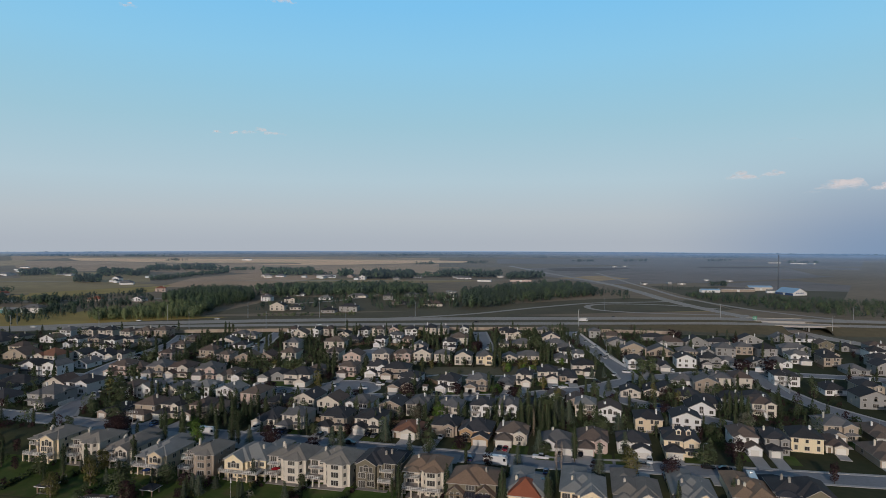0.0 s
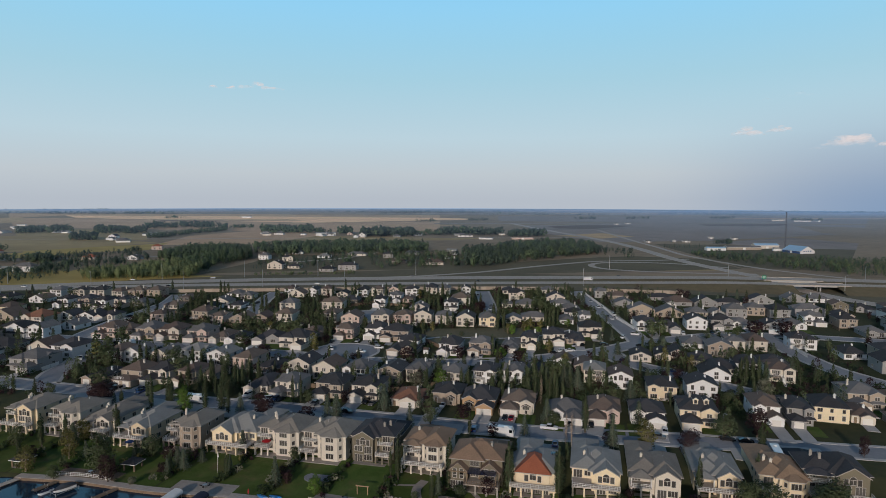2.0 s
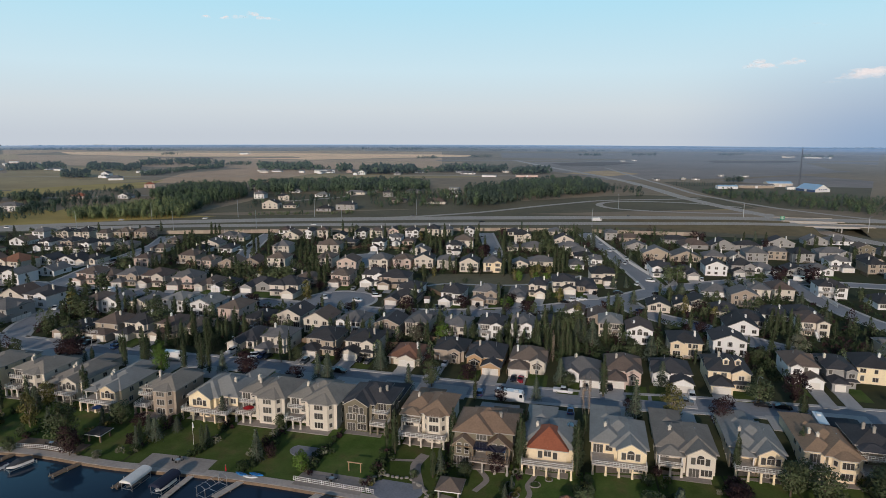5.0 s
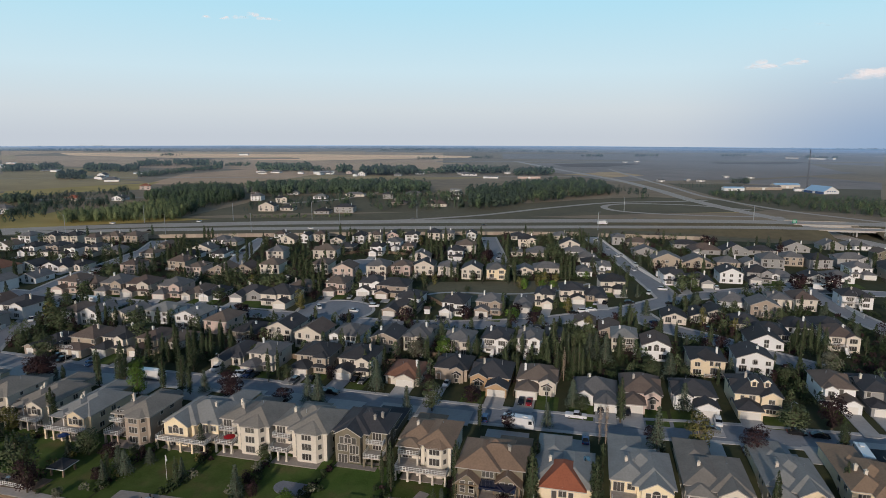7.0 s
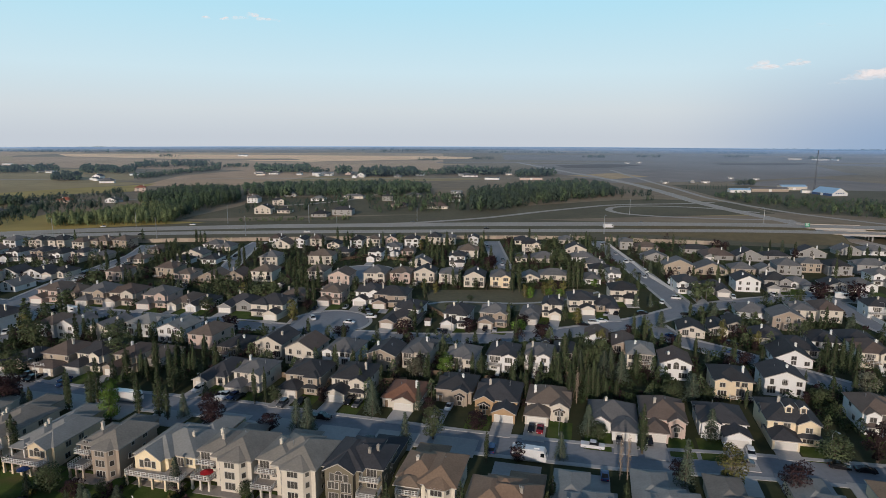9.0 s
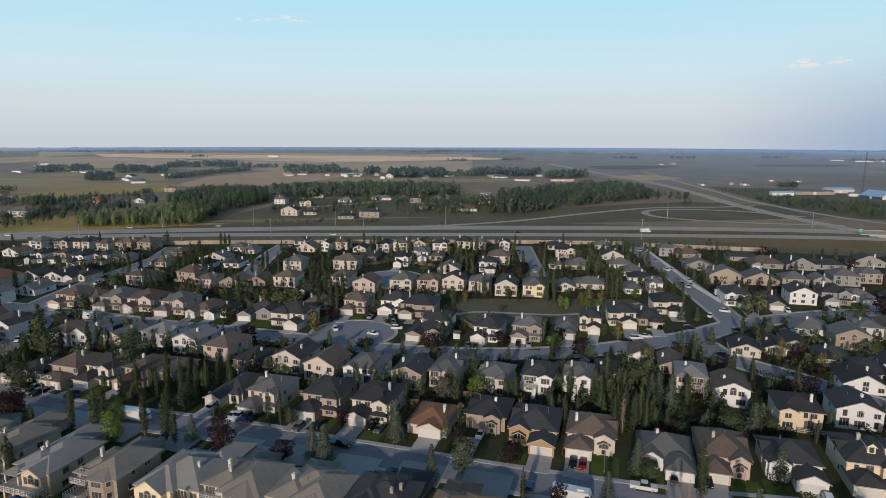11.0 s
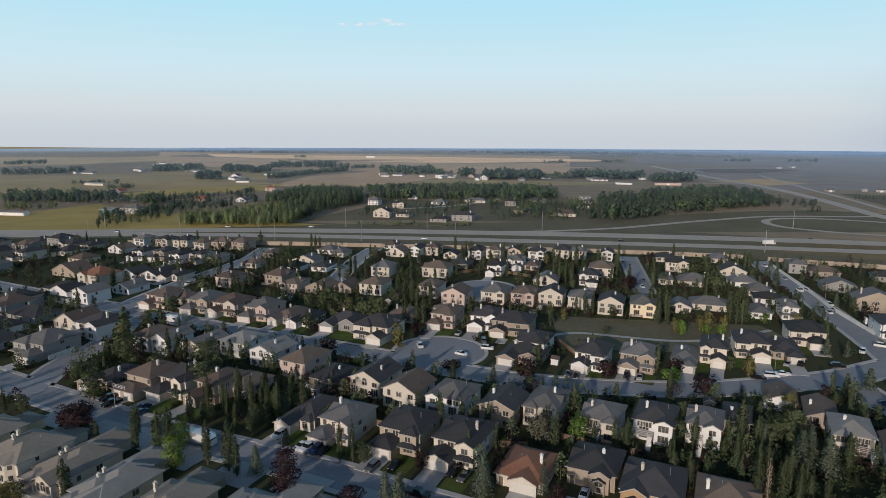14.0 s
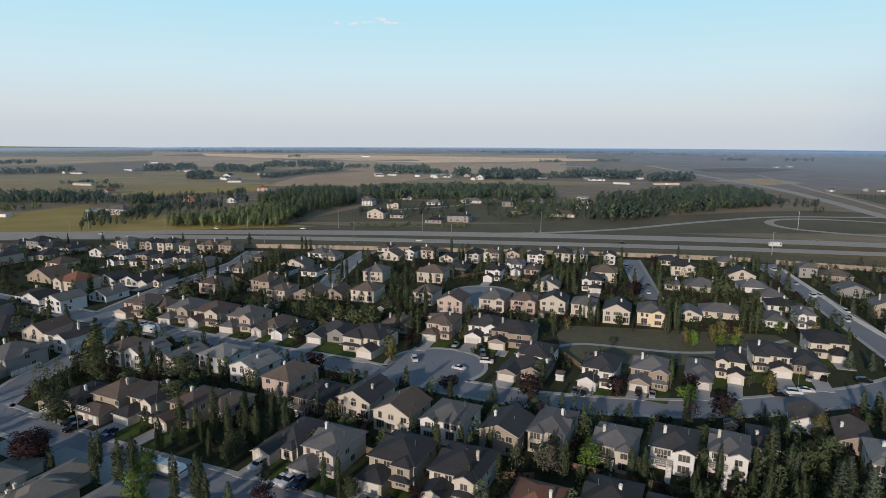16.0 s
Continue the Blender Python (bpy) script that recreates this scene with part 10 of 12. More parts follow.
def dock(x, length, width, turn, pale=True, arm=0.0):
    root = thing("dock", shore_pose(x, turn, 0, -3.55), f"{'pale grey' if pale else 'dark brown'} wooden dock on piles in the lake", "dock", "docks")
    n = int(length / 0.4)
    for k in range(n):
        s = Shape()
        s.box(-width / 2, width / 2, -0.4 * (k + 1) + 0.03, -0.4 * k, 0.0, 0.07)
        part("plank", (s, [PALEWOOD if pale else WOOD]), root)
    for k in range(int(arm / 0.4)):
        s = Shape()
        s.box(-width / 2 - 0.4 * (k + 1) + 0.03, -width / 2 - 0.4 * k, -length + 0.05, -length + width, 0.0, 0.07)
        part("plank", (s, [PALEWOOD]), root)
    s = Shape()
    if arm:
        s.box(-width / 2 - arm, -width / 2, -length + 0.3, -length + 0.42, -0.2, 0)
    for e in (-width / 2 + 0.1, width / 2 - 0.1):
        s.box(e - 0.06, e + 0.06, -length, 0, -0.2, 0)
    part("joist", (s, [WOOD]), root)
    for e in (-width / 2 + 0.12, width / 2 - 0.12):
        for y in (-length + 0.4, -length * 0.5):
            s = Shape()
            s.tube((e, y, -3), (e, y, 0.5), 0.07, 0.07, 6)
            part("mooring_post", (s, [METAL]), root)


def boat_lift(x, off, turn, cover):
    """A boat on a lift under a canopy."""
    words = {"open": "empty boat lift with bare metal canopy hoops", "low": "low boat lift holding a boat under a dark cover"}
    root = thing("boat_lift", shore_pose(x, turn, off, LAKE_Z), words.get(cover, f"boat lift with a {cover} canopy beside the dock"), "boat lift", "boat lifts")
    frame = Shape()
    for sx in (-1.4, 1.4):
        for y in (-3, 3):
            frame.tube((sx, y, -2.5), (sx, y, 1.0 if cover == "low" else 2.4), 0.07, 0.07, 6)
        if cover != "low":
            frame.tube((sx, -3.4, 2.4), (sx, 3.4, 2.4), 0.06, 0.06, 6)
        frame.tube((sx, -3.2, 0.5), (sx, 3.2, 0.5), 0.06, 0.06, 6)
    for y in (-3, 0, 3):
        frame.tube((-1.4, y, 0.5), (1.4, y, 0.5), 0.06, 0.06, 6)
    part("frame", (frame, [METAL]), root)
    s = Shape()
    if cover != "open":
        loft(s, [(-3.0, 0.15, 0.9, 1.3), (-1.8, 0.8, 0.65, 1.35), (0, 1.05, 0.6, 1.4), (2.6, 1.05, 0.6, 1.4)])
        part("boat_hull", (s, [PAINTS["white"] if cover != "white" else PAINTS["grey"]]), root)
    s = Shape()
    if cover == "low":
        loft(s, [(-3.05, 0.12, 1.28, 1.4), (-1.8, 0.82, 1.3, 1.6), (-0.2, 1.1, 1.32, 2.0), (1.4, 1.1, 1.32, 1.8), (2.7, 1.08, 1.3, 1.5)])
        part("boat_cover", (s, [CANVAS["charcoal"]]), root, "taut charcoal canvas boat cover")
    elif cover != "open":
        n = 8
        arc = [(1.55 * math.cos(math.pi * k / n), 2.2 + 0.75 * math.sin(math.pi * k / n)) for k in range(n + 1)]
        for (xa, za), (xb, zb) in zip(arc, arc[1:]):
            s.face([(xa, -3.5, za), (xb, -3.5, zb), (xb, 3.5, zb), (xa, 3.5, za)])
        for y in (-3.5, 3.5):
            s.face([(a, y, b) for a, b in (arc if y > 0 else arc[::-1])])
        for xx in (-1.55, 1.55):
            s.box(xx - 0.03, xx + 0.03, -3.5, 3.5, 1.8, 2.25)
        part("canopy", (s, [CANVAS[cover]]), root, f"{cover} canvas canopy")
    else:
        for y in (-3, -1.5, 0, 1.5, 3):
            s = Shape()
            s.pipe([(1.45 * math.cos(math.pi * k / 8), y, 2.4 + 0.7 * math.sin(math.pi * k / 8)) for k in range(9)], 0.04, 4)
            part("hoop", (s, [METAL]), root, "bare metal canopy hoop")


CANVAS = {"charcoal": grained("charcoal_canvas", (0.055, 0.06, 0.07), 0.8, 2, 0.1), "white": grained("white_canvas", (0.7, 0.7, 0.68), 0.8, 2, 0.08), "navy": grained("navy_canvas", (0.02, 0.025, 0.05), 0.8, 2, 0.1), "brown": grained("brown_canvas", (0.06, 0.045, 0.035), 0.8, 2, 0.1)}
dock(-82, 7.5, 1.6, -14, False)
dock(-66.5, 8, 1.6, -4, False)
dock(-52.5, 11, 1.6, -8)
dock(-40, 8, 1.8, -20)
dock(-20.8, 8.0, 1.9, -20, True, 3.6)
dock(-16.5, 6, 1.8, -10)
dock(-3.5, 3.5, 2.2, 0)
dock(10.5, 6, 1.8, 0)
dock(15, 6, 1.8, 0)
dock(-113, 6, 2.0, -20)
dock(-101, 7, 1.6, -20, False)
boat_lift(-63.5, 5.0, -6, "white")
boat_lift(-56, 5.5, -8, "navy")
boat_lift(-44.5, 5.0, -18, "open")
boat_lift(-18.6, 4.6, -16, "low")
boat_lift(-95.0, 5.0, -24, "low")
boat_lift(7.6, 3.9, 0, "navy")
boat_lift(21.3, 3.9, -12, "open")
boat_lift(31.5, 4.2, -12, "brown")
dock(26.3, 7, 1.8, -8)


# small craft on the boardwalk and beside the dock
def kayak(x, y, turn, paint, word):
    root = thing("kayak", pose(x, y, -3.24, 0, 0, turn), f"{word} plastic kayak lying on the boardwalk", "kayak", "kayaks on the boardwalk")
    s = Shape()
    loft(s, [(-1.9, 0.04, 0.16, 0.3), (-1.0, 0.34, 0.03, 0.34), (0, 0.42, 0.0, 0.34), (1.0, 0.34, 0.03, 0.34), (1.9, 0.04, 0.16, 0.3)])
    part("kayak_hull", (s, [paint]), root)
    s = Shape()
    s.pipe([(0.24 * math.cos(math.tau * k / 12), 0.5 * math.sin(math.tau * k / 12), 0.36) for k in range(13)], 0.035, 4)
    part("cockpit_rim", (s, [CANVAS["charcoal"]]), root, "dark cockpit rim")


KAYAK_BLUE = grained("blue_kayak_plastic", (0.03, 0.22, 0.55), 0.4, 2.0, 0.06)
KAYAK_WHITE = grained("white_kayak_plastic", (0.62, 0.66, 0.70), 0.4, 2.0, 0.06)
RED_CLOTH = grained("red_parasol_cloth", (0.42, 0.03, 0.035), 0.8, 3.0, 0.1)
kayak(-40.7, 180.8, 62, KAYAK_BLUE, "bright blue")
kayak(-37.2, 180.5, 70, KAYAK_BLUE, "bright blue")
kayak(-38.4, 179.6, 78, KAYAK_WHITE, "pale white")
parasol = thing("parasol", pose(-44.5, 181.2, -3.25), "folded red parasol standing on the boardwalk", "parasol")
s = Shape()
s.tube((0, 0, 0), (0, 0, 2.5), 0.03, 0.03, 6)
part("pole", (s, [METAL]), parasol)
s = Shape()
s.tube((0, 0, 0.9), (0, 0, 1.5), 0.2, 0.17, 8)
s.tube((0, 0, 1.5), (0, 0, 2.45), 0.17, 0.03, 8)
part("canopy", (s, [RED_CLOTH]), parasol, "folded red canopy")


def jet_ski(x, y, turn):
    root = thing("jet_ski", pose(x, y, LAKE_Z, 0, 0, turn), "dark blue and white jet ski moored beside a dock", "jet ski", "moored jet skis")
    s = Shape()
    loft(s, [(-1.6, 0.06, 0.25, 0.5), (-0.8, 0.45, -0.1, 0.55), (0.5, 0.58, -0.15, 0.5), (1.5, 0.55, -0.1, 0.42)])
    part("hull", (s, [KAYAK_WHITE]), root)
    s = Shape()
    loft(s, [(-1.2, 0.12, 0.48, 0.62), (-0.5, 0.3, 0.48, 0.9), (0.0, 0.22, 0.48, 0.78), (1.2, 0.22, 0.44, 0.74)])
    part("seat", (s, [CANVAS["navy"]]), root)
    s = Shape()
    s.tube((-0.4, -0.45, 1.0), (0.4, -0.45, 1.0), 0.03, 0.03, 5)
    part("handlebar", (s, [METAL]), root)


jet_ski(-100.7, 187.9, -38)
jet_ski(-101.0, 186.7, -34)

boat = thing("motorboat", pose(2.3, 160.2, LAKE_Z, 0, 0, 72), "white motorboat under a dark cover beside the sea wall", "boat")
s = Shape()
loft(s, [(-3.4, 0.1, 0.1, 0.95), (-2.4, 0.75, -0.1, 0.95), (-0.8, 1.15, -0.2, 0.9), (2.6, 1.15, -0.2, 0.85)])
part("boat_hull", (s, [PAINTS["white"]]), boat)
s = Shape()
loft(s, [(-1.6, 0.75, 0.88, 1.0), (-0.6, 0.95, 0.88, 1.5), (0.9, 1.0, 0.86, 1.45), (2.5, 0.95, 0.84, 1.05)])
part("boat_cover", (s, [CANVAS["navy"]]), boat, "dark canvas boat cover")
s = Shape()
for sx in (-0.9, 0.9):
    s.tube((sx, 0.2, 0.8), (sx * 0.85, 0.5, 2.1), 0.035, 0.035, 5)
s.tube((-0.77, 0.5, 2.1), (0.77, 0.5, 2.1), 0.035, 0.035, 5)
part("tow_arch", (s, [METAL]), boat)


def gazebo(x, y, size, roof, z=-3.4):
    """An open pavilion; the red one is eight-sided on white columns, the brown one has stone walls on three sides."""
    root = thing("gazebo", pose(x, y, z, 0, 0, -15), f"{'stone-walled' if roof == 'brown' else 'open'} garden pavilion with a {roof} {'eight-sided' if roof == 'red' else 'pyramid'} roof by the lake", "gazebo")
    if roof == "red":
        ring = [(size * math.cos(math.pi / 8 + k * math.pi / 4), size * math.sin(math.pi / 8 + k * math.pi / 4)) for k in range(8)]
        s = Shape()
        s.tube((0, 0, -0.5), (0, 0, 0.12), size * 1.1, size * 1.1, 8)
        part("floor", (s, [SANDY]), root)
        for px_, py_ in ring:
            s = Shape()
            s.tube((px_ * 0.92, py_ * 0.92, 0.1), (px_ * 0.92, py_ * 0.92, 2.5), 0.15, 0.13, 8)
            part("column", (s, [TRIM]), root)
        s = Shape()
        s.tube((0, 0, 2.45), (0, 0, 2.7), size * 1.05, size * 1.05, 8, 1)
        s.tube((0, 0, 2.7), (0, 0, 4.1), size * 1.25, 0.1, 8)
        part("roof", (s, [ROOFS["rust"], TRIM]), root)
        return
    s = Shape()
    s.box(-size, size, -size, size, -0.5, 0.12)
    part("floor", (s, [SANDY]), root)
    for sx in (-1, 1):
        for sy in (-1, 1):
            s = Shape()
            s.box(sx * size * 0.85 - 0.2, sx * size * 0.85 + 0.2, sy * size * 0.85 - 0.2, sy * size * 0.85 + 0.2, 0.1, 2.4)
            part("post", (s, [STONE if roof == "brown" else WOOD]), root)
    if roof == "brown":
        s = Shape()
        q = size * 0.85
        s.box(-q, q, q - 0.15, q + 0.1, 0.1, 2.4)
        s.box(-q - 0.1, -q + 0.15, -q + 0.2, q - 0.15, 0.1, 2.4)
        s.box(q - 0.15, q + 0.1, -q + 0.2, q - 0.15, 0.1, 1.2)
        part("wall", (s, [STONE]), root)
    s = Shape()
    s.hip(-size, size, -size, size, 2.45, 0.6, 0.4)
    part("roof", (s, [ROOFS[roof], TRIM]), root)


def round_patio(x, y, a, b, turn, label, mat):
    s = Shape()
    top = [(a * math.cos(k * math.pi / 14), b * math.sin(k * math.pi / 14)) for k in range(28)]
    s.face([(p, q, 0.1) for p, q in top])
    for (pa, qa), (pb, qb) in zip(top, top[1:] + top[:1]):
        s.face([(pa, qa, -0.5), (pb, qb, -0.5), (pb, qb, 0.1), (pa, qa, 0.1)])
    ob = slab("patio", s, [mat], label, "patio")
    ob.matrix_basis = pose(x, y, ground_z(x, y) + 0.06, 0, 0, turn)


def garden_path(pts, width, label):
    line = resample(pts, 1.0)
    nl = sides(line)
    s = Shape()
    for p, q, m, n in zip(line, line[1:], nl, nl[1:]):
        z0, z1 = ground_z(p.x, p.y) + 0.13, ground_z(q.x, q.y) + 0.13
        s.face([(p.x - m.x * width, p.y - m.y * width, z0), (q.x - n.x * width, q.y - n.y * width, z1), (q.x + n.x * width, q.y + n.y * width, z1), (p.x + m.x * width, p.y + m.y * width, z0)])
    slab("path", s, [SANDY], label, "path")


def flower_bed(x, y, r_, seed):
    """A round bed with a stone kerb and mixed planting."""
    root = thing("flower_bed", pose(x, y, ground_z(x, y)), "round stone-edged flower bed on a lawn", "flower bed", "lakeside flower beds")
    s = Shape()
    s.pipe([(r_ * math.cos(k * 0.3142), r_ * math.sin(k * 0.3142), 0.16 + 0.002 * k) for k in range(21)], 0.14, 5)
    part("kerb", (s, [STONE]), root)
    s, rr = Shape(), spread(seed)
    for _ in range(90):
        w, q = rr.uniform(0, 6.28), r_ * 0.85 * math.sqrt(rr.random())
        leaf(s, Vector((q * math.cos(w), q * math.sin(w), rr.uniform(0.1, 0.9) * (1.2 - q / r_))), rr.uniform(0.12, 0.26), rr)
    part("planting", (s, [LEAF["shrub" if seed % 2 else "birch"]]), root)


garden_path([(30, 179.2), (28.4, 176), (25.7, 172.4), (26.6, 169.6), (24.6, 167.2), (25.9, 164.0), (25.4, 162.3)], 0.6, "pale winding stone path through a garden")
garden_path([(15.1, 181.3), (16.6, 178), (17.5, 175.3), (15.4, 173.2), (13.8, 171.4)], 0.7, "stone path down to the terrace")
garden_path([(3.0, 187.5), (0.6, 183.6), (0.4, 180.6), (0.9, 176.5), (1.3, 173.0)], 1.3, "grey gravel path curving to the beach")
garden_path([(-5.8, 185.8), (-2.0, 185.2), (1.2, 185.0)], 0.5, "narrow pale garden path")
for k, (x, y, q) in enumerate(((22.6, 169.4, 1.1), (27.9, 172.9, 1.3), (21.7, 165.4, 0.9), (22.3, 173.5, 1.0), (31.5, 174.5, 0.8))):
    flower_bed(x, y, q, 70 + k)
gazebo(8.4, 171, 2.6, "brown")
gazebo(32.9, 163.2, 1.7, "red")
gazebo(-117, 204, 2.2, "charcoal")
gazebo(-83, 200, 2.0, "charcoal")


def patio(x, y, sx, sy, turn, label, mat):
    s = Shape()
    s.box(-sx / 2, sx / 2, -sy / 2, sy / 2, -0.5, 0.1)
    ob = slab("patio", s, [mat], label, "patio")
    ob.matrix_basis = pose(x, y, ground_z(x, y) + 0.06, 0, 0, turn)


patio(-58, 187, 18, 6, -14, "grey paved lakeside terrace", SANDY)
patio(-19, 177, 17, 7, -18, "pale sandy lakeside terrace with a low kerb", SANDY)
round_patio(-4, 173.2, 6.4, 4.4, -18, "grey gravel beach edged with boulders", SLATE)
patio(9, 166, 9, 8, -20, "grey stone terrace round the pavilion", SANDY)
patio(25, 160, 12, 5, -22, "grey stone terrace with a fire ring", SANDY)
patio(34, 161, 8, 7, -22, "pale terrace round the pavilion", SANDY)
patio(-94, 197, 20, 5, -14, "dark lakeside deck with furniture", WOOD)
round_patio(-27, 191, 4.6, 3.2, -15, "round grey play area on the lawn", SLATE)
round_patio(58.3, 156.2, 1.8, 1.4, -20, "small round stone terrace on the lawn", SANDY)
round_patio(72.5, 162.5, 2.4, 1.8, -20, "round stone terrace on the lawn", SANDY)


def railing(x0, x1, off, label):
    root = thing("railing", Matrix.Identity(4), label, "railing", "lakeside railings")
    n = max(1, round((x1 - x0) / 2.2))
    for k in range(n):
        xa, xb = x0 + (x1 - x0) * k / n, x0 + (x1 - x0) * (k + 1) / n
        s = rail_shape(((xa, line_at(SHORE, xa) + off, xb, line_at(SHORE, xb) + off),), -3.25, 1.05, 0.55)
        part("rail_section", (s, [TRIM]), root)


railing(-104, -86, 2.6, "white railing along the lakeside deck")
railing(-28, -9, 2.8, "white railing along the lakeside terrace")
railing(29, 38, 1.5, "white railing round the pavilion terrace")

boulder_rows = spread(12)
for k in range(26):
    w = radians(-15 + 215 * k / 25)
    x = -4 + (6.9 + boulder_rows.uniform(-0.2, 0.7)) * math.cos(w)
    y = 173.2 + (4.9 + boulder_rows.uniform(-0.2, 0.7)) * math.sin(w) - (x + 4) * 0.32
    s = Shape()
    q = boulder_rows.uniform(0.3, 0.7)
    ring = [(math.cos(i * 1.047) * q * boulder_rows.uniform(0.8, 1.2), math.sin(i * 1.047) * q * boulder_rows.uniform(0.8, 1.2)) for i in range(6)]
    for i in range(6):
        (xa, ya), (xb, yb) = ring[i], ring[(i + 1) % 6]
        s.face([(xa, ya, -0.3), (xb, yb, -0.3), (xb * 0.9, yb * 0.9, q * 0.5), (xa * 0.9, ya * 0.9, q * 0.5)])
        s.face([(xa * 0.9, ya * 0.9, q * 0.5), (xb * 0.9, yb * 0.9, q * 0.5), (0, 0, q * 0.85)])
    ob = new("boulder", s.mesh("boulder", [STONE]))
    ob.matrix_basis = pose(x, y, ground_z(x, y) + 0.05, 0, 0, k * 40)
    tagged(ob, "grey rounded boulder edging the beach", "boulder", "beach boulders")

s = Shape()
s.tube((0, 0, -0.3), (0, 0, 6.5), 0.06, 0.04, 6)
pole = thing("flagpole", pose(-57, 195.5, ground_z(-57, 195.5)), "slim white flagpole on the lawn", "flagpole")
part("pole", (s, [TRIM]), pole)
s = Shape()
s.tube((0.12, 0, 6.3), (0.22, 0, 4.9), 0.1, 0.2, 7)
part("flag", (s, [CANVAS["white"]]), pole, "furled pale flag")
arch = thing("garden_arch", pose(-14, 181, ground_z(-14, 181), 0, 0, -16), "orange timber garden arch on the lawn", "arch")
for e in (-1.5, 1.5):
    s = Shape()
    s.box(e - 0.1, e + 0.1, -0.1, 0.1, -0.3, 2.3)
    part("post", (s, [WALLS["orange"]]), arch)
s = Shape()
s.box(-1.9, 1.9, -0.12, 0.12, 2.3, 2.5)
part("beam", (s, [WALLS["orange"]]), arch)

# lawns of the lake gardens, one to each lot
LOTS = (-150, -127, -112, -97.5, -82, -65, -49.5, -34, -19, -4, 10.5, 24.5, 40.5, 57, 72.5, 87.5, 103, 122, 145)
for xa, xb in zip(LOTS, LOTS[1:]):
    g = Shape()
    for i in range(6):
        for j in range(10):
            quad = []
            for a, b in ((i, j), (i + 1, j), (i + 1, j + 1), (i, j + 1)):
                # lot lines run square to the shore
                v = b / 10
                px_ = xa + 0.25 + (xb - xa - 0.5) * a / 6 - 7.0 * (1 - v)
                lo, hi = line_at(SHORE, px_) + 2.4, line_at(LAKE_ROW, px_ + 7 * (1 - v)) + 0.5
                py_ = lo + (hi - lo) * v
                quad.append((px_, py_, ground_z(px_, py_) + 0.08))
            g.face(quad)
    slab("lawn", g, [LAWN], "mown green lawn sloping to the lake", "lawn")


# garden furniture on the lake terraces
def umbrella(x, y, z, colour, label):
    root = thing("parasol", pose(x, y, z), label, "parasol")
    s = Shape()
    s.tube((0, 0, 0), (0, 0, 2.4), 0.03, 0.03, 6)
    part("pole", (s, [METAL]), root)
    s = Shape()
    n = 8
    for k in range(n):
        a, b = 2 * math.pi * k / n, 2 * math.pi * (k + 1) / n
        s.face([(1.5 * math.cos(a), 1.5 * math.sin(a), 2.1), (1.5 * math.cos(b), 1.5 * math.sin(b), 2.1), (0, 0, 2.6)])
        s.face([(1.5 * math.cos(b), 1.5 * math.sin(b), 2.08), (1.5 * math.cos(a), 1.5 * math.sin(a), 2.08), (0, 0, 2.55)])
    part("canopy", (s, [grained("parasol_canvas", colour, 0.8, 2.0, 0.08)]), root)


def seat_set(x, y, z, turn, label):
    table = thing("garden_table", pose(x, y, z, 0, 0, turn), f"round dark garden table {label}", "table")
    s = Shape()
    s.tube((0, 0, 0.7), (0, 0, 0.75), 0.6, 0.6, 14)
    part("tabletop", (s, [METAL]), table)
    s = Shape()
    s.tube((0, 0, 0), (0, 0, 0.7), 0.06, 0.06, 6)
    part("leg", (s, [METAL]), table)
    for k in range(4):
        a = radians(turn + 45 + 90 * k)
        chair = thing("garden_chair", pose(x + 1.05 * math.cos(a), y + 1.05 * math.sin(a), z, 0, 0, math.degrees(a) + 90), f"dark garden chair {label}", "chair", "garden chairs")
        s = Shape()
        s.box(-0.25, 0.25, -0.25, 0.25, 0.4, 0.46)
        part("seat", (s, [RUBBER]), chair)
        s = Shape()
        s.box(-0.25, 0.25, -0.3, -0.25, 0.4, 0.95)
        part("backrest", (s, [RUBBER]), chair)
        for lx in (-0.22, 0.22):
            for ly in (-0.22, 0.22):
                s = Shape()
                s.box(lx - 0.02, lx + 0.02, ly - 0.02, ly + 0.02, 0, 0.4)
                part("leg", (s, [METAL]), chair)


umbrella(-45.5, 206.3, -0.05, (0.35, 0.01, 0.015), "dark red parasol on a raised deck")
umbrella(-90, 213.5, -2.46, (0.02, 0.05, 0.16), "blue parasol on a garden terrace")
for x, y, label in ((-58, 187.3, "on a lakeside terrace"), (-94, 197.3, "on a lakeside deck"), (-19, 177.4, "on a sandy terrace"), (26, 160.4, "beside the fire ring"), (10, 165, "on a stone terrace")):
    seat_set(x, y, ground_z(x, y) + 0.16, x * 7 % 90, label)


# small sheds in back gardens
def garden_shed(x, y, turn, wall, roof):
    root = thing("garden_shed", pose(x, y, ground_z(x, y), 0, 0, turn), f"small {wall} garden shed with a pitched roof", "shed", "garden sheds")
    s = Shape()
    s.box(-1.5, 1.5, 0, 2.4, -0.2, 2.0)
    s.peak(-1.5, 1.5, 0.02, 2.0, 0.5)
    s.peak(-1.5, 1.5, 2.08, 2.0, 0.5)
    part("wall", (s, [WALLS[wall]]), root)
    s = Shape()
    s.gable(-1.5, 1.5, 0, 2.4, 2.0, 0.5, 0.2)
    part("roof", (s, [ROOFS[roof], TRIM]), root)
    part("door", FRONT_DOOR, root, "", pose(0, 0, 0))


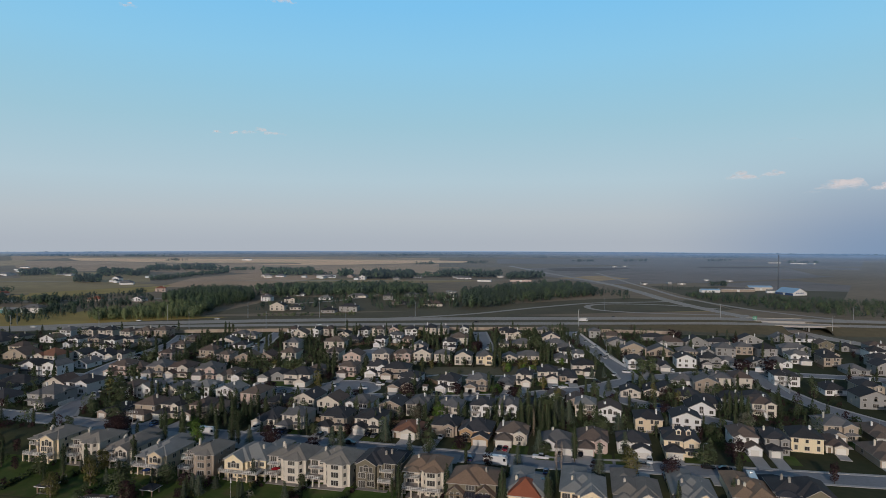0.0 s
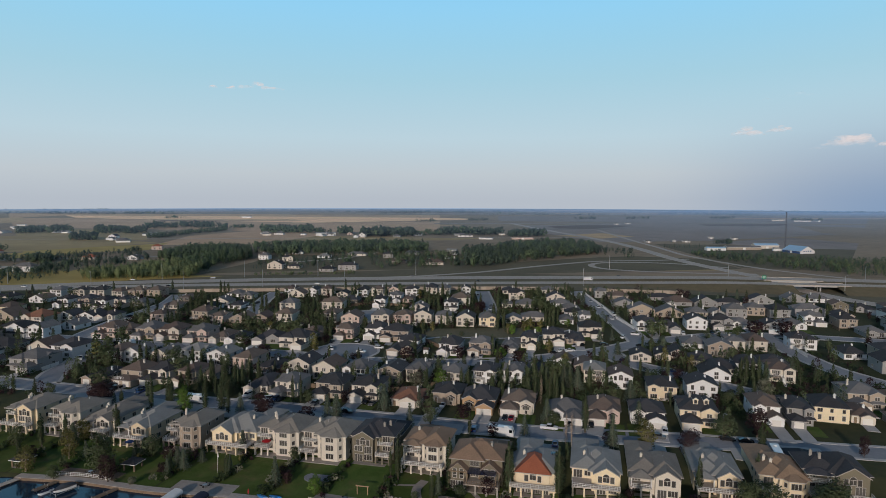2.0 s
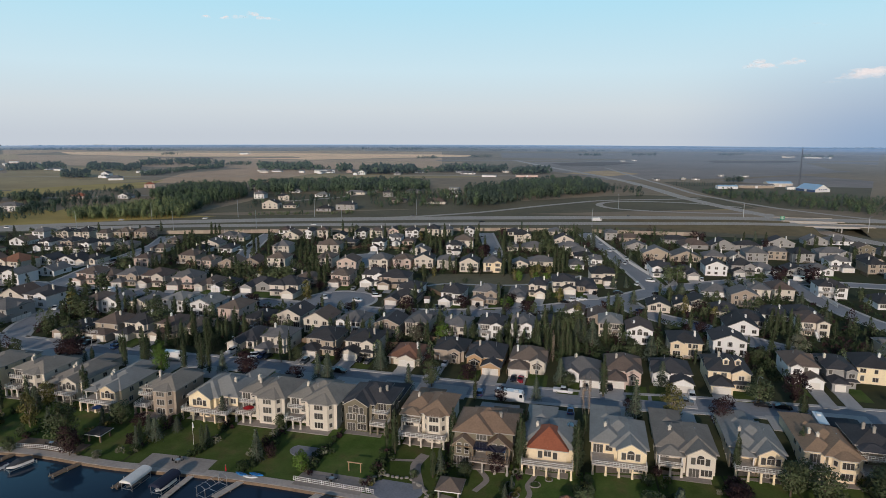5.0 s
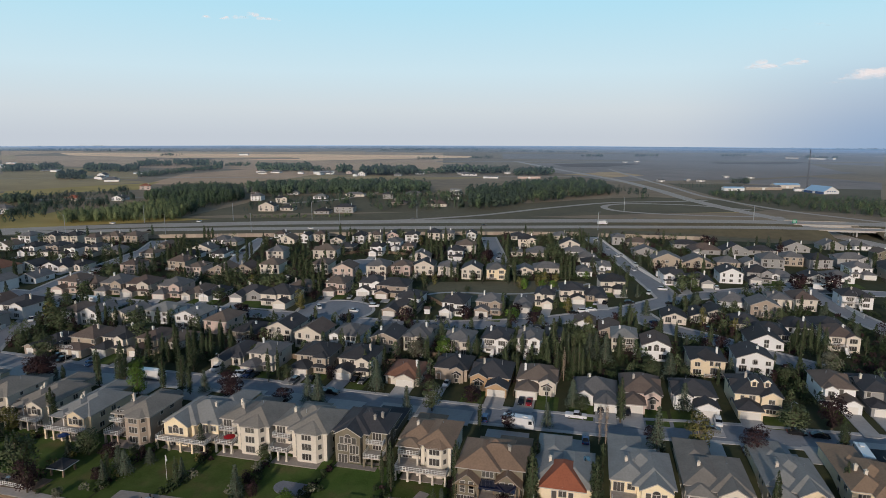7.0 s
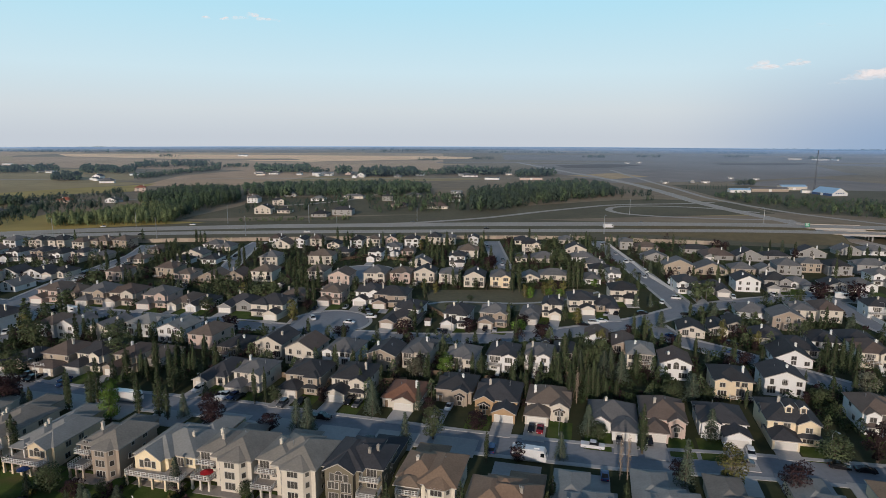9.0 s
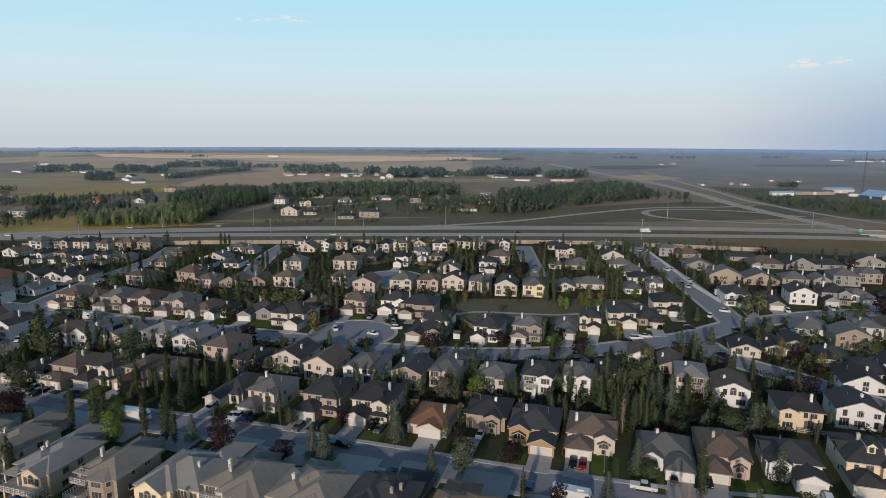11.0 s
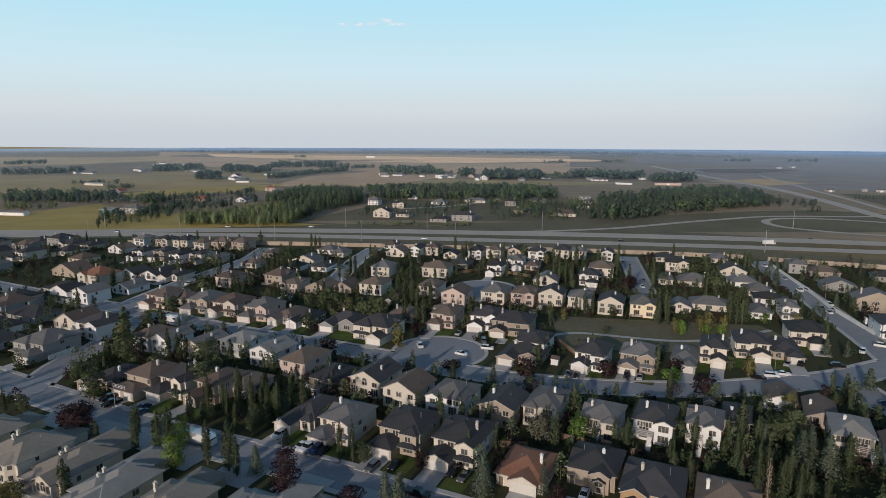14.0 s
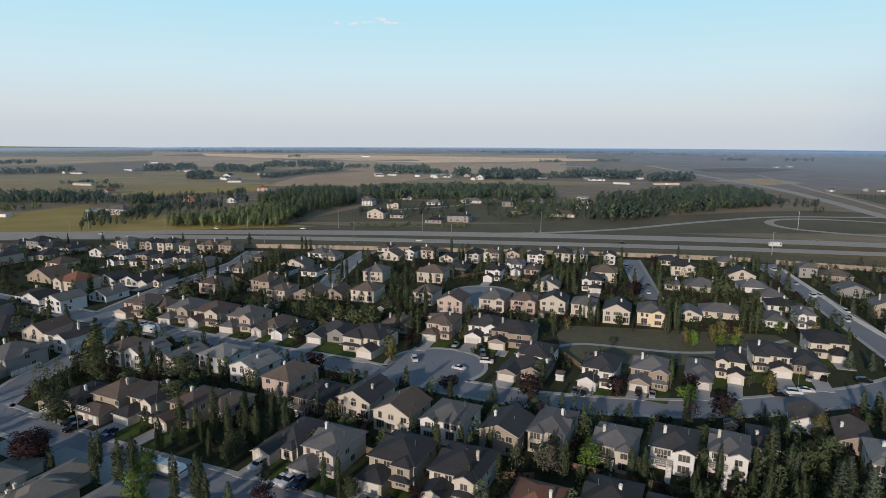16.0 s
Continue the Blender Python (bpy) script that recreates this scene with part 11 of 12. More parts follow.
garden_shed(-116.9, 381.7, 168, "grey", "charcoal")
garden_shed(-126.4, 378.5, -12, "cream", "brown")
garden_shed(54.9, 409.3, 168, "white", "charcoal")
garden_shed(-83.5, 376.5, 78, "white", "brown")
garden_shed(7.3, 320.1, 78, "white", "brown")
garden_shed(2.0, 387.8, 78, "grey", "brown")
garden_shed(-42.5, 376.2, 78, "tan", "grey")
garden_shed(-40.6, 406.9, -12, "tan", "grey")
garden_shed(48.9, 293.7, 168, "tan", "charcoal")
garden_shed(134.0, 325.9, 168, "grey", "grey")
garden_shed(114.7, 418.3, 78, "white", "charcoal")
garden_shed(-115.5, 384.7, 168, "grey", "charcoal")
garden_shed(-67.3, 386.2, 168, "grey", "charcoal")
garden_shed(-63.3, 283.3, 78, "grey", "brown")
garden_shed(54.2, 402.4, 78, "tan", "charcoal")
garden_shed(-1.1, 377.0, 78, "white", "charcoal")


# ---- park and fences ----
g = Shape()
ribbon(g, resample([(4, 350), (14, 357), (30, 354), (50, 351), (70, 356), (84, 366), (92, 372)]), -1.1, 1.1, 0, 0.07)
slab("path", g, [CONCRETE], "pale winding path through the small park", "path")
g = Shape()
g.face([(8, 336, 0.04), (60, 340, 0.04), (95, 360, 0.04), (90, 378, 0.04), (40, 378, 0.04), (6, 378, 0.04)])
slab("lawn", g, [PARKGRASS], "grass of the small park", "lawn")

_board = Shape()
_line = [(0.0, 0.04)]
for k in range(12):
    _line += [(0.01 + k * 0.2, 0.0), (0.01 + k * 0.2, -0.035), (0.185 + k * 0.2, -0.035), (0.185 + k * 0.2, 0.0)]
_line += [(2.4, 0.0), (2.4, 0.04)]
_m = len(_line)
_board.v = [(x, y, z) for z in (-0.05, 1.75) for x, y in _line]
_board.f = [(k, (k + 1) % _m, _m + (k + 1) % _m, _m + k) for k in range(_m)] + [tuple(range(_m, 2 * _m))]
_board.m = [0] * len(_board.f)
WOOD_PANEL, WHITE_PANEL = _board.mesh("fence_panel", [WOOD]), _board.mesh("fence_panel", [TRIM])


def fence(pts, white=False):
    panel_wall(pts, "white board fence along the street" if white else "brown weathered board fence between gardens", "fence", WHITE_PANEL if white else WOOD_PANEL, None, 2.4)


fence(((-113.8, 396.1), (-115.5, 386.3)))
fence(((-45.5, 394.1), (-47.2, 384.3)))
fence(((-29.6, 391.0), (-31.3, 381.2)))
fence(((-13.9, 393.7), (-15.7, 383.9)))
fence(((-0.9, 393.9), (-2.6, 384.1)))
fence(((11.8, 392.9), (10.1, 383.1)))
fence(((24.4, 387.4), (22.7, 377.6)))
fence(((37.5, 383.2), (35.7, 373.4)))
fence(((-124.2, 305.5), (-126.2, 295.7)))
fence(((-55.9, 288.3), (-58.0, 278.5)))
fence(((-44.7, 280.6), (-46.8, 270.9)))
fence(((-32.0, 276.4), (-34.1, 266.6)))
fence(((-17.5, 272.9), (-19.6, 263.1)))
fence(((-4.4, 273.2), (-6.5, 263.5)))
fence(((7.8, 272.8), (5.7, 263.0)))
fence(((20.5, 269.9), (18.4, 260.2)))
fence(((34.1, 269.4), (32.0, 259.7)))
fence(((71.0, 288.1), (68.9, 278.4)))
fence(((75.0, 276.4), (72.9, 266.6)))
fence(((122.7, 303.8), (120.6, 294.0)))
fence(((89.1, 252.5), (86.3, 242.9)))
fence(((102.7, 245.7), (99.9, 236.1)))
fence(((-312.5, 408.3), (-314.9, 398.6)))
fence(((219.6, 298.9), (217.2, 289.1)))
fence(((235.2, 295.1), (232.8, 285.3)))
fence(((251.2, 373.2), (248.7, 363.5)))
fence(((312.5, 388.9), (310.1, 379.1)))
fence(((138.1, 509.4), (132.3, 433.4), (129.5, 407.1), (129.6, 371.9)), True)
fence(((145.8, 514.0), (142.9, 486.4)))
fence(((194.7, 322.0), (190.8, 304.7)), True)
fence(((-164.7, 295.2), (-162.7, 305.3)), True)
fence(((46.0, 279.7), (50.8, 258.7)))
fence(((32.8, 265.7), (33.7, 249.5)))
fence(((5.7, 266.6), (18.4, 262.7), (30.9, 259.4)))
fence(((20.4, 263.6), (20.4, 245.8)))
fence(((-63.6, 276.9), (-46.4, 268.5), (-30.6, 261.6), (-16.0, 259.3), (-1.7, 260.6)))
fence(((-48.8, 377.6), (-25.3, 367.8), (-8.7, 365.1)))
fence(((6.1, 346.2), (14.3, 328.0)))
fence(((110.0, 265.5), (108.9, 246.8)))
fence(((-164.8, 438.8), (-133.2, 408.0), (-108.2, 387.8)))
fence(((43.8, 237.1), (48.4, 249.0)))
fence(((30.0, 232.2), (34.6, 249.5)))
fence(((-91.4, 369.9), (-72.4, 348.8)))
fence(((-46.6, 452.4), (-30.2, 466.7), (-4.5, 451.1)))


# street lamps of the neighbourhood
pole_shape, arm_shape = Shape(), Shape()
pole_shape.tube((0, 0, -0.2), (0, 0, 6.6), 0.09, 0.06, 7)
pole_shape.tube((0, 0, -0.2), (0, 0, 0.6), 0.14, 0.14, 7)
arm_shape.pipe([(0, -1.8 + 1.8 * math.cos(math.pi / 2 * k / 6), 6.6 + 1.4 * math.sin(math.pi / 2 * k / 6)) for k in range(7)], 0.045, 5)
lens_shape = Shape()
lens_shape.box(-0.14, 0.14, -2.4, -1.75, 7.92, 8.08)
lamp = thing("street_lamp", pose(-118, 266, 0), "slim grey street lamp with a curved arm", "street lamp", "street lamps")
part("pole", (pole_shape, [METAL]), lamp)
part("lamp_arm", (arm_shape, [METAL]), lamp)
part("lamp_head", (lens_shape, [METAL]), lamp)
for x, y, turn in ((38, 224.2, 0), (-62, 252, 0), (100, 209.5, 0), (-160, 357, 0), (-95, 336, 0), (15, 308.5, 0), (75, 319, 20), (136, 350, 0), (178, 362, 0), (47, 460, 90), (136, 430, -90), (198, 320, -90), (-178, 440, -90)):
    copy_thing(lamp, pose(x, y, 0, 0, 0, turn))


# ---- acreages, sheds and mast beyond the highway ----
def shed(x, y, turn, w, d, h, wall, roof, label, pitch=0.35, side=None):
    root = thing("shed", pose(x, y, 0, 0, 0, turn), label, "shed")
    s = Shape()
    s.box(-w / 2, w / 2, 0, d, -0.3, h)
    s.peak(0, d, -w / 2, h, pitch, 0, "x")
    s.peak(0, d, w / 2 - 0.3, h, pitch, 0, "x")
    part("wall", (s, [wall]), root)
    s = Shape()
    s.gable(-w / 2, w / 2, 0, d, h, pitch, 0.4, "x")
    part("roof", (s, [roof, TRIM]), root)
    s = Shape()
    s.box(-2, 2, -0.1, 0.02, 0, min(h - 0.4, 3.6))
    part("door", (s, [TRIM]), root)
    if side:
        s = Shape()
        s.box(-w / 2, w / 2 - 0.1, -0.06, -0.004, 0, h - 0.1)
        part("cladding", (s, [side]), root, "dark blue metal cladding")
        for k in range(4):
            s = Shape()
            s.box(w / 2 + 0.002, w / 2 + 0.06, d * 0.22 + k * d * 0.15, d * 0.22 + k * d * 0.15 + 2.2, h - 0.6, h + 0.8)
            part("window", (s, [side]), root, "small dark window in the gable")


BLUE_WALL = grained("dark_blue_metal_siding", (0.045, 0.085, 0.20), 0.5, 1.0, 0.08)
BLUE_ROOF = grained("pale_blue_metal_roof", (0.30, 0.48, 0.66), 0.45, 1.0, 0.06)
GREEN_WALL = grained("teal_metal_siding", (0.12, 0.24, 0.24), 0.5, 1.0, 0.08)
shed(542.3, 878.5, -80, 34, 24, 3.4, WALLS["white"], BLUE_ROOF, "large shed, pale blue metal roof, white gable, dark blue side", 0.55, BLUE_WALL)
shed(551, 953, -2, 37, 14, 5, WALLS["cream"], BLUE_ROOF, "long cream shed with a blue metal roof")
shed(500, 927, -2, 52, 12, 4, WALLS["tan"], ROOFS["grey"], "low tan storage shed")
shed(452, 917, -4, 28, 10, 3.6, WALLS["white"], BLUE_ROOF, "low white shed with a blue metal roof")
shed(540, 905, -20, 14, 9, 3.6, WALLS["white"], ROOFS["light grey"], "small white shed beside the blue-roofed one")
shed(-426, 668, -14, 16, 10, 4, GREEN_WALL, ROOFS["light grey"], "teal metal farm shed in a paddock")
shed(-642, 2420, 0, 34, 14, 5, WALLS["white"], ROOFS["light grey"], "long white farm building in a golden field")
shed(-180, 1290, 5, 40, 12, 5, WALLS["white"], ROOFS["light grey"], "white farm building with a low roof", 0.25)
shed(205, 1168, 0, 40, 10, 3.5, WALLS["pink"], ROOFS["brown"], "low pinkish farm building", 0.25)
shed(-957, 1605, -20, 24, 8, 3, WALLS["cream"], ROOFS["light grey"], "pale farm building among shelter trees", 0.4)
shed(-947, 1633, -20, 30, 8, 3, WALLS["white"], ROOFS["light grey"], "pale farm building among shelter trees", 0.4)
shed(-1060, 1737, 10, 20, 8, 3, WALLS["white"], ROOFS["grey"], "pale farm building among shelter trees", 0.4)
shed(-763, 1394, 0, 34, 8, 3, WALLS["white"], ROOFS["light grey"], "pale farm building among shelter trees", 0.4)
shed(-596, 1173, -8, 18, 8, 3, WALLS["white"], ROOFS["grey"], "pale farm building among shelter trees", 0.4)
shed(-547, 1166, 80, 16, 8, 3, WALLS["white"], ROOFS["grey"], "pale farm building among shelter trees", 0.4)
shed(-496, 1094, 10, 22, 8, 3, WALLS["white"], ROOFS["grey"], "pale farm building among shelter trees", 0.4)
shed(-540, 1291, 0, 16, 8, 3, WALLS["white"], ROOFS["grey"], "pale farm building among shelter trees", 0.4)
shed(-538, 1318, 10, 12, 8, 3, WALLS["grey"], ROOFS["light grey"], "pale farm building among shelter trees", 0.4)
shed(-300, 1292, 10, 16, 8, 3, WALLS["cream"], ROOFS["grey"], "pale farm building among shelter trees", 0.4)
shed(-288, 1387, 0, 20, 8, 3, WALLS["grey"], ROOFS["light grey"], "pale farm building among shelter trees", 0.4)
shed(-180, 1275, 80, 26, 8, 3, WALLS["white"], ROOFS["light grey"], "pale farm building among shelter trees", 0.4)
shed(-108, 1233, 80, 16, 8, 3, WALLS["white"], ROOFS["light grey"], "pale farm building among shelter trees", 0.4)
shed(-41, 1293, 10, 14, 8, 3, WALLS["grey"], ROOFS["grey"], "pale farm building among shelter trees", 0.4)
shed(11, 1302, -20, 14, 8, 3, WALLS["cream"], ROOFS["light grey"], "pale farm building among shelter trees", 0.4)
shed(-228, 1301, -8, 10, 8, 3, WALLS["white"], ROOFS["light grey"], "pale farm building among shelter trees", 0.4)
shed(-136, 1348, -20, 14, 8, 3, WALLS["grey"], ROOFS["grey"], "pale farm building among shelter trees", 0.4)
shed(95, 1284, 10, 22, 8, 3, WALLS["grey"], ROOFS["grey"], "pale farm building on the plain", 0.4)
shed(135, 1172, -20, 26, 8, 3, WALLS["white"], ROOFS["grey"], "pale farm building on the plain", 0.4)
shed(185, 1302, 0, 12, 8, 3, WALLS["cream"], ROOFS["light grey"], "pale farm building on the plain", 0.4)
shed(54, 898, -20, 14, 8, 3, WALLS["grey"], ROOFS["light grey"], "pale farm building on the plain", 0.4)
shed(603, 1825, 0, 14, 7, 2.8, WALLS["grey"], ROOFS["light grey"], "pale farm building on the plain", 0.4)
shed(650, 1864, 0, 16, 7, 2.8, WALLS["grey"], ROOFS["light grey"], "pale farm building on the plain", 0.4)
shed(1309, 2175, -20, 40, 8, 3, WALLS["cream"], ROOFS["light grey"], "pale farm building on the plain", 0.4)
shed(1350, 2100, -20, 50, 8, 3, WALLS["white"], ROOFS["grey"], "pale farm building on the plain", 0.4)
shed(1405, 2102, 80, 40, 8, 3, WALLS["white"], ROOFS["light grey"], "pale farm building on the plain", 0.4)
shed(576, 1186, -8, 10, 7, 2.8, WALLS["grey"], ROOFS["light grey"], "pale farm building on the plain", 0.4)
shed(611, 1164, 0, 12, 7, 2.8, WALLS["grey"], ROOFS["grey"], "pale farm building on the plain", 0.4)
shed(413, 1083, 10, 11, 7, 2.8, WALLS["grey"], ROOFS["grey"], "pale farm building on the plain", 0.4)
shed(469, 1102, 80, 12, 7, 2.8, WALLS["grey"], ROOFS["light grey"], "pale farm building on the plain", 0.4)
shed(483, 1089, -20, 14, 7, 2.8, WALLS["grey"], ROOFS["grey"], "pale farm building on the plain", 0.4)
shed(-511, 638, 0, 40, 8, 3, WALLS["white"], ROOFS["grey"], "pale farm building on open pasture", 0.4)
shed(-693, 991, -8, 36, 8, 3, WALLS["cream"], ROOFS["light grey"], "pale farm building on open pasture", 0.4)
shed(-571, 876, 80, 16, 8, 3, WALLS["white"], ROOFS["grey"], "pale farm building on open pasture", 0.4)
shed(-497, 789, 80, 18, 8, 3, WALLS["white"], ROOFS["grey"], "pale farm building on open pasture", 0.4)
shed(-534, 1150, 80, 14, 8, 3, WALLS["white"], ROOFS["grey"], "pale farm building on open pasture", 0.4)
shed(-867, 1377, 80, 26, 8, 3, WALLS["white"], ROOFS["light grey"], "pale farm building on open pasture", 0.4)
shed(-945, 1271, 80, 16, 8, 3, WALLS["cream"], ROOFS["grey"], "pale farm building on open pasture", 0.4)
shed(-1006, 1616, -20, 14, 8, 3, WALLS["white"], ROOFS["grey"], "pale farm building on open pasture", 0.4)
shed(-743, 1368, -8, 14, 8, 3, WALLS["white"], ROOFS["grey"], "pale farm building on open pasture", 0.4)
house(-216.0, 897.0, 14, 14, 2, "b", "tan", "charcoal")
house(-377.0, 941.0, 14, 14, 2, "b", "pink", "red")
house(-192.0, 816.0, 14, 13, 2, "b", "cream", "brown")
house(-33.0, 810.0, 0, 12, 2, "h", "grey", "charcoal")
house(46.0, 802.0, 0, 13, 1, "b", "white", "brown")
house(77.0, 836.0, 14, 12, 2, "b", "cream", "charcoal")
house(107.0, 850.0, 14, 13, 1, "b", "grey", "brown")
house(146.0, 864.0, -12, 12, 1, "h", "white", "grey")
house(261.0, 912.0, -12, 12, 1, "b", "white", "grey")
house(202.0, 896.0, 0, 12, 1, "h", "pink", "rust")
house(-152.0, 768.0, 14, 12, 2, "b", "cream", "charcoal")
house(-159.0, 868.0, 0, 14, 1, "h", "white", "light grey")
MAST = grained("dark_mast_steel", (0.10, 0.10, 0.11), 0.6, 2.0, 0.1, metal=0.4)
tower = thing("radio_mast", pose(562, 925, 0), "tall slim lattice radio mast", "mast")
for a in range(3):
    s = Shape()
    c_, s_ = math.cos(a * 2.094), math.sin(a * 2.094)
    s.tube((c_ * 1.1, s_ * 1.1, -0.3), (c_ * 0.5, s_ * 0.5, 58), 0.2, 0.15, 5)
    part("leg", (s, [MAST]), tower)
s = Shape()
for k in range(29):
    z = k * 2.0
    q = 1.1 - 0.6 * z / 58
    for a in range(3):
        b = a + 1
        s.tube((math.cos(a * 2.094) * q, math.sin(a * 2.094) * q, z), (math.cos(b * 2.094) * q, math.sin(b * 2.094) * q, z + 2), 0.07, 0.07, 4)
part("bracing", (s, [MAST]), tower)

# ---- sky veil, painted haze and small clouds ----
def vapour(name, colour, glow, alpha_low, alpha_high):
    """A see-through sheet whose own glow stands in for scattered daylight, thinning upwards along its own height."""
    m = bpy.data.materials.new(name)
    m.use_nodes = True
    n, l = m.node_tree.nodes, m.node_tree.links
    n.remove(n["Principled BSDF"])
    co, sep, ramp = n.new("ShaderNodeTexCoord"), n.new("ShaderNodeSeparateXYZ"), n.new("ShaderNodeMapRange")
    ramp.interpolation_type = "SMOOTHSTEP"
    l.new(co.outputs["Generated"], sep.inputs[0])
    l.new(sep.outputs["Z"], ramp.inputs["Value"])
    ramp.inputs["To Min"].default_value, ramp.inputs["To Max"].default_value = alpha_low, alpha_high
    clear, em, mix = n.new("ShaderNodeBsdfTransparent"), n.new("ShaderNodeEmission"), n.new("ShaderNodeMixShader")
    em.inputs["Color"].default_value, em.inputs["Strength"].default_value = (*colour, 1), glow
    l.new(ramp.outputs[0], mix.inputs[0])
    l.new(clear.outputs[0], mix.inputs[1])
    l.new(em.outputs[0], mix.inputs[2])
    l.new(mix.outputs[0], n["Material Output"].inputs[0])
    return m, n, l, ramp, mix


HAZE_DISTANCE = 4700.0


def haze(az0, az1, height, mat, label, dist=HAZE_DISTANCE):
    g = Shape()
    n = 24
    for i in range(n):
        a, b = radians(az0 + (az1 - az0) * i / n), radians(az0 + (az1 - az0) * (i + 1) / n)
        g.face([(math.sin(a) * dist, math.cos(a) * dist, -60), (math.sin(b) * dist, math.cos(b) * dist, -60), (math.sin(b) * dist, math.cos(b) * dist, height), (math.sin(a) * dist, math.cos(a) * dist, height)])
    slab("backdrop", g, [mat], label, "sky")


evening, _n, _l, _ramp, _mix = vapour("evening_sky_veil", (0.4, 0.5, 0.6), 1.0, 1.0, 0.0)
_ramp.inputs["From Min"].default_value = 0.72
_co, _sp, _cr = _n.new("ShaderNodeTexCoord"), _n.new("ShaderNodeSeparateXYZ"), _n.new("ShaderNodeValToRGB")
_l.new(_co.outputs["Generated"], _sp.inputs[0])
_l.new(_sp.outputs["Z"], _cr.inputs[0])
_cr.color_ramp.elements[0].position, _cr.color_ramp.elements[0].color = 0.05, (0.375, 0.415, 0.47, 1)
_cr.color_ramp.elements[1].position, _cr.color_ramp.elements[1].color = 0.72, (0.19, 0.495, 0.775, 1)
for _at, _tone in ((0.12, (0.425, 0.475, 0.515, 1)), (0.22, (0.405, 0.53, 0.60, 1)), (0.38, (0.31, 0.515, 0.625, 1)), (0.475, (0.27, 0.515, 0.67, 1)), (0.57, (0.24, 0.52, 0.73, 1))):
    _cr.color_ramp.elements.new(_at).color = _tone
for _em in [k for k in _n if k.type == "EMISSION"]:
    _l.new(_cr.outputs[0], _em.inputs["Color"])
def painted_haze(az0, az1, dist, high, colour, thick, label, aside=False):
    """A glowing sheet painted as thin haze low over the far plain; aside: thickening to the right, where the rain
    hangs.
    """
    m, n, l, ramp, mix = vapour("painted_haze", colour, 1.0, 0.0, thick)
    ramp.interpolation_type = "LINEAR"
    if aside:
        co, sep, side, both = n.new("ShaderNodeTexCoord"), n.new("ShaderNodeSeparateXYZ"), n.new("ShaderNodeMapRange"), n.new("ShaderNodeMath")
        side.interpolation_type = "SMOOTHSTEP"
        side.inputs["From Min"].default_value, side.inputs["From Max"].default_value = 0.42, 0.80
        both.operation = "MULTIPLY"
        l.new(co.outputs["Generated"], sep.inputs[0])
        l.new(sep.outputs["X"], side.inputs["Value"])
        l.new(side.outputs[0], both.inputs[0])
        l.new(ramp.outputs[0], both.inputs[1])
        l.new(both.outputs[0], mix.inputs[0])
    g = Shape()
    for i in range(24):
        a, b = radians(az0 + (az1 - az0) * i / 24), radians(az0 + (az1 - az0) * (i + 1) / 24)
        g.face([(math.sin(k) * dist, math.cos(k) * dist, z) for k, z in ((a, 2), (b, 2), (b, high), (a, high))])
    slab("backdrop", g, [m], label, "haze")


painted_haze(-60, 60, 3300, 24, (0.15, 0.265, 0.45), 0.7, "glowing sheet painted as thin blue haze over the far plain")
painted_haze(-60, 60, 1180, 53, (0.17, 0.24, 0.34), 0.08, "glowing sheet painted as faint evening haze over the acreages")
painted_haze(-60, 60, 860, 58, (0.15, 0.215, 0.31), 0.10, "glowing sheet painted as faint blue haze over highway country")
painted_haze(-60, 60, 1500, 48, (0.135, 0.205, 0.32), 0.24, "glowing sheet painted as deeper haze over the bare flats", True)
painted_haze(-60, 60, 2700, 28, (0.14, 0.23, 0.39), 0.5, "glowing sheet painted as deeper blue haze under distant cloud", True)
haze(-80, 80, 2600, evening, "clear evening sky, lavender at the horizon and cyan above")
# glowing sheet with the slate tone of rain haze painted on
storm, _n, _l, _ramp, _mix = vapour("painted_rain_haze", (0.165, 0.255, 0.40), 1.0, 0.92, 0.0)
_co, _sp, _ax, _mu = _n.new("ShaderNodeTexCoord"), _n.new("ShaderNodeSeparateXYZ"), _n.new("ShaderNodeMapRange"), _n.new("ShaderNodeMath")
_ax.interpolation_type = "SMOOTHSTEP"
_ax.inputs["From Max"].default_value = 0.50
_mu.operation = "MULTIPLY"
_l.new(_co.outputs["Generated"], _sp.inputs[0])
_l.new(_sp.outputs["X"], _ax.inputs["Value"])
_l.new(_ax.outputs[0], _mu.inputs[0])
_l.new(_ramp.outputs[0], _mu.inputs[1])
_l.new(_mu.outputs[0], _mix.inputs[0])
haze(20, 80, 820, storm, "glowing sheet painted as slate blue rain haze over the plain", HAZE_DISTANCE - 40)

def cloud_vapour(name, low, high):
    m, n, l, ramp, mix = vapour(name, (0.58, 0.54, 0.55), 1.0, low, high)
    co, nz, mr, mu = n.new("ShaderNodeTexCoord"), n.new("ShaderNodeTexNoise"), n.new("ShaderNodeMapRange"), n.new("ShaderNodeMath")
    nz.inputs["Scale"].default_value = 0.02
    nz.inputs["Detail"].default_value = 6
    mr.inputs["From Min"].default_value, mr.inputs["From Max"].default_value = 0.34, 0.62
    mu.operation = "MULTIPLY"
    l.new(co.outputs["Object"], nz.inputs["Vector"])
    l.new(nz.outputs["Fac"], mr.inputs["Value"])
    l.new(mr.outputs[0], mu.inputs[0])
    l.new(ramp.outputs[0], mu.inputs[1])
    l.new(mu.outputs[0], mix.inputs[0])
    return m


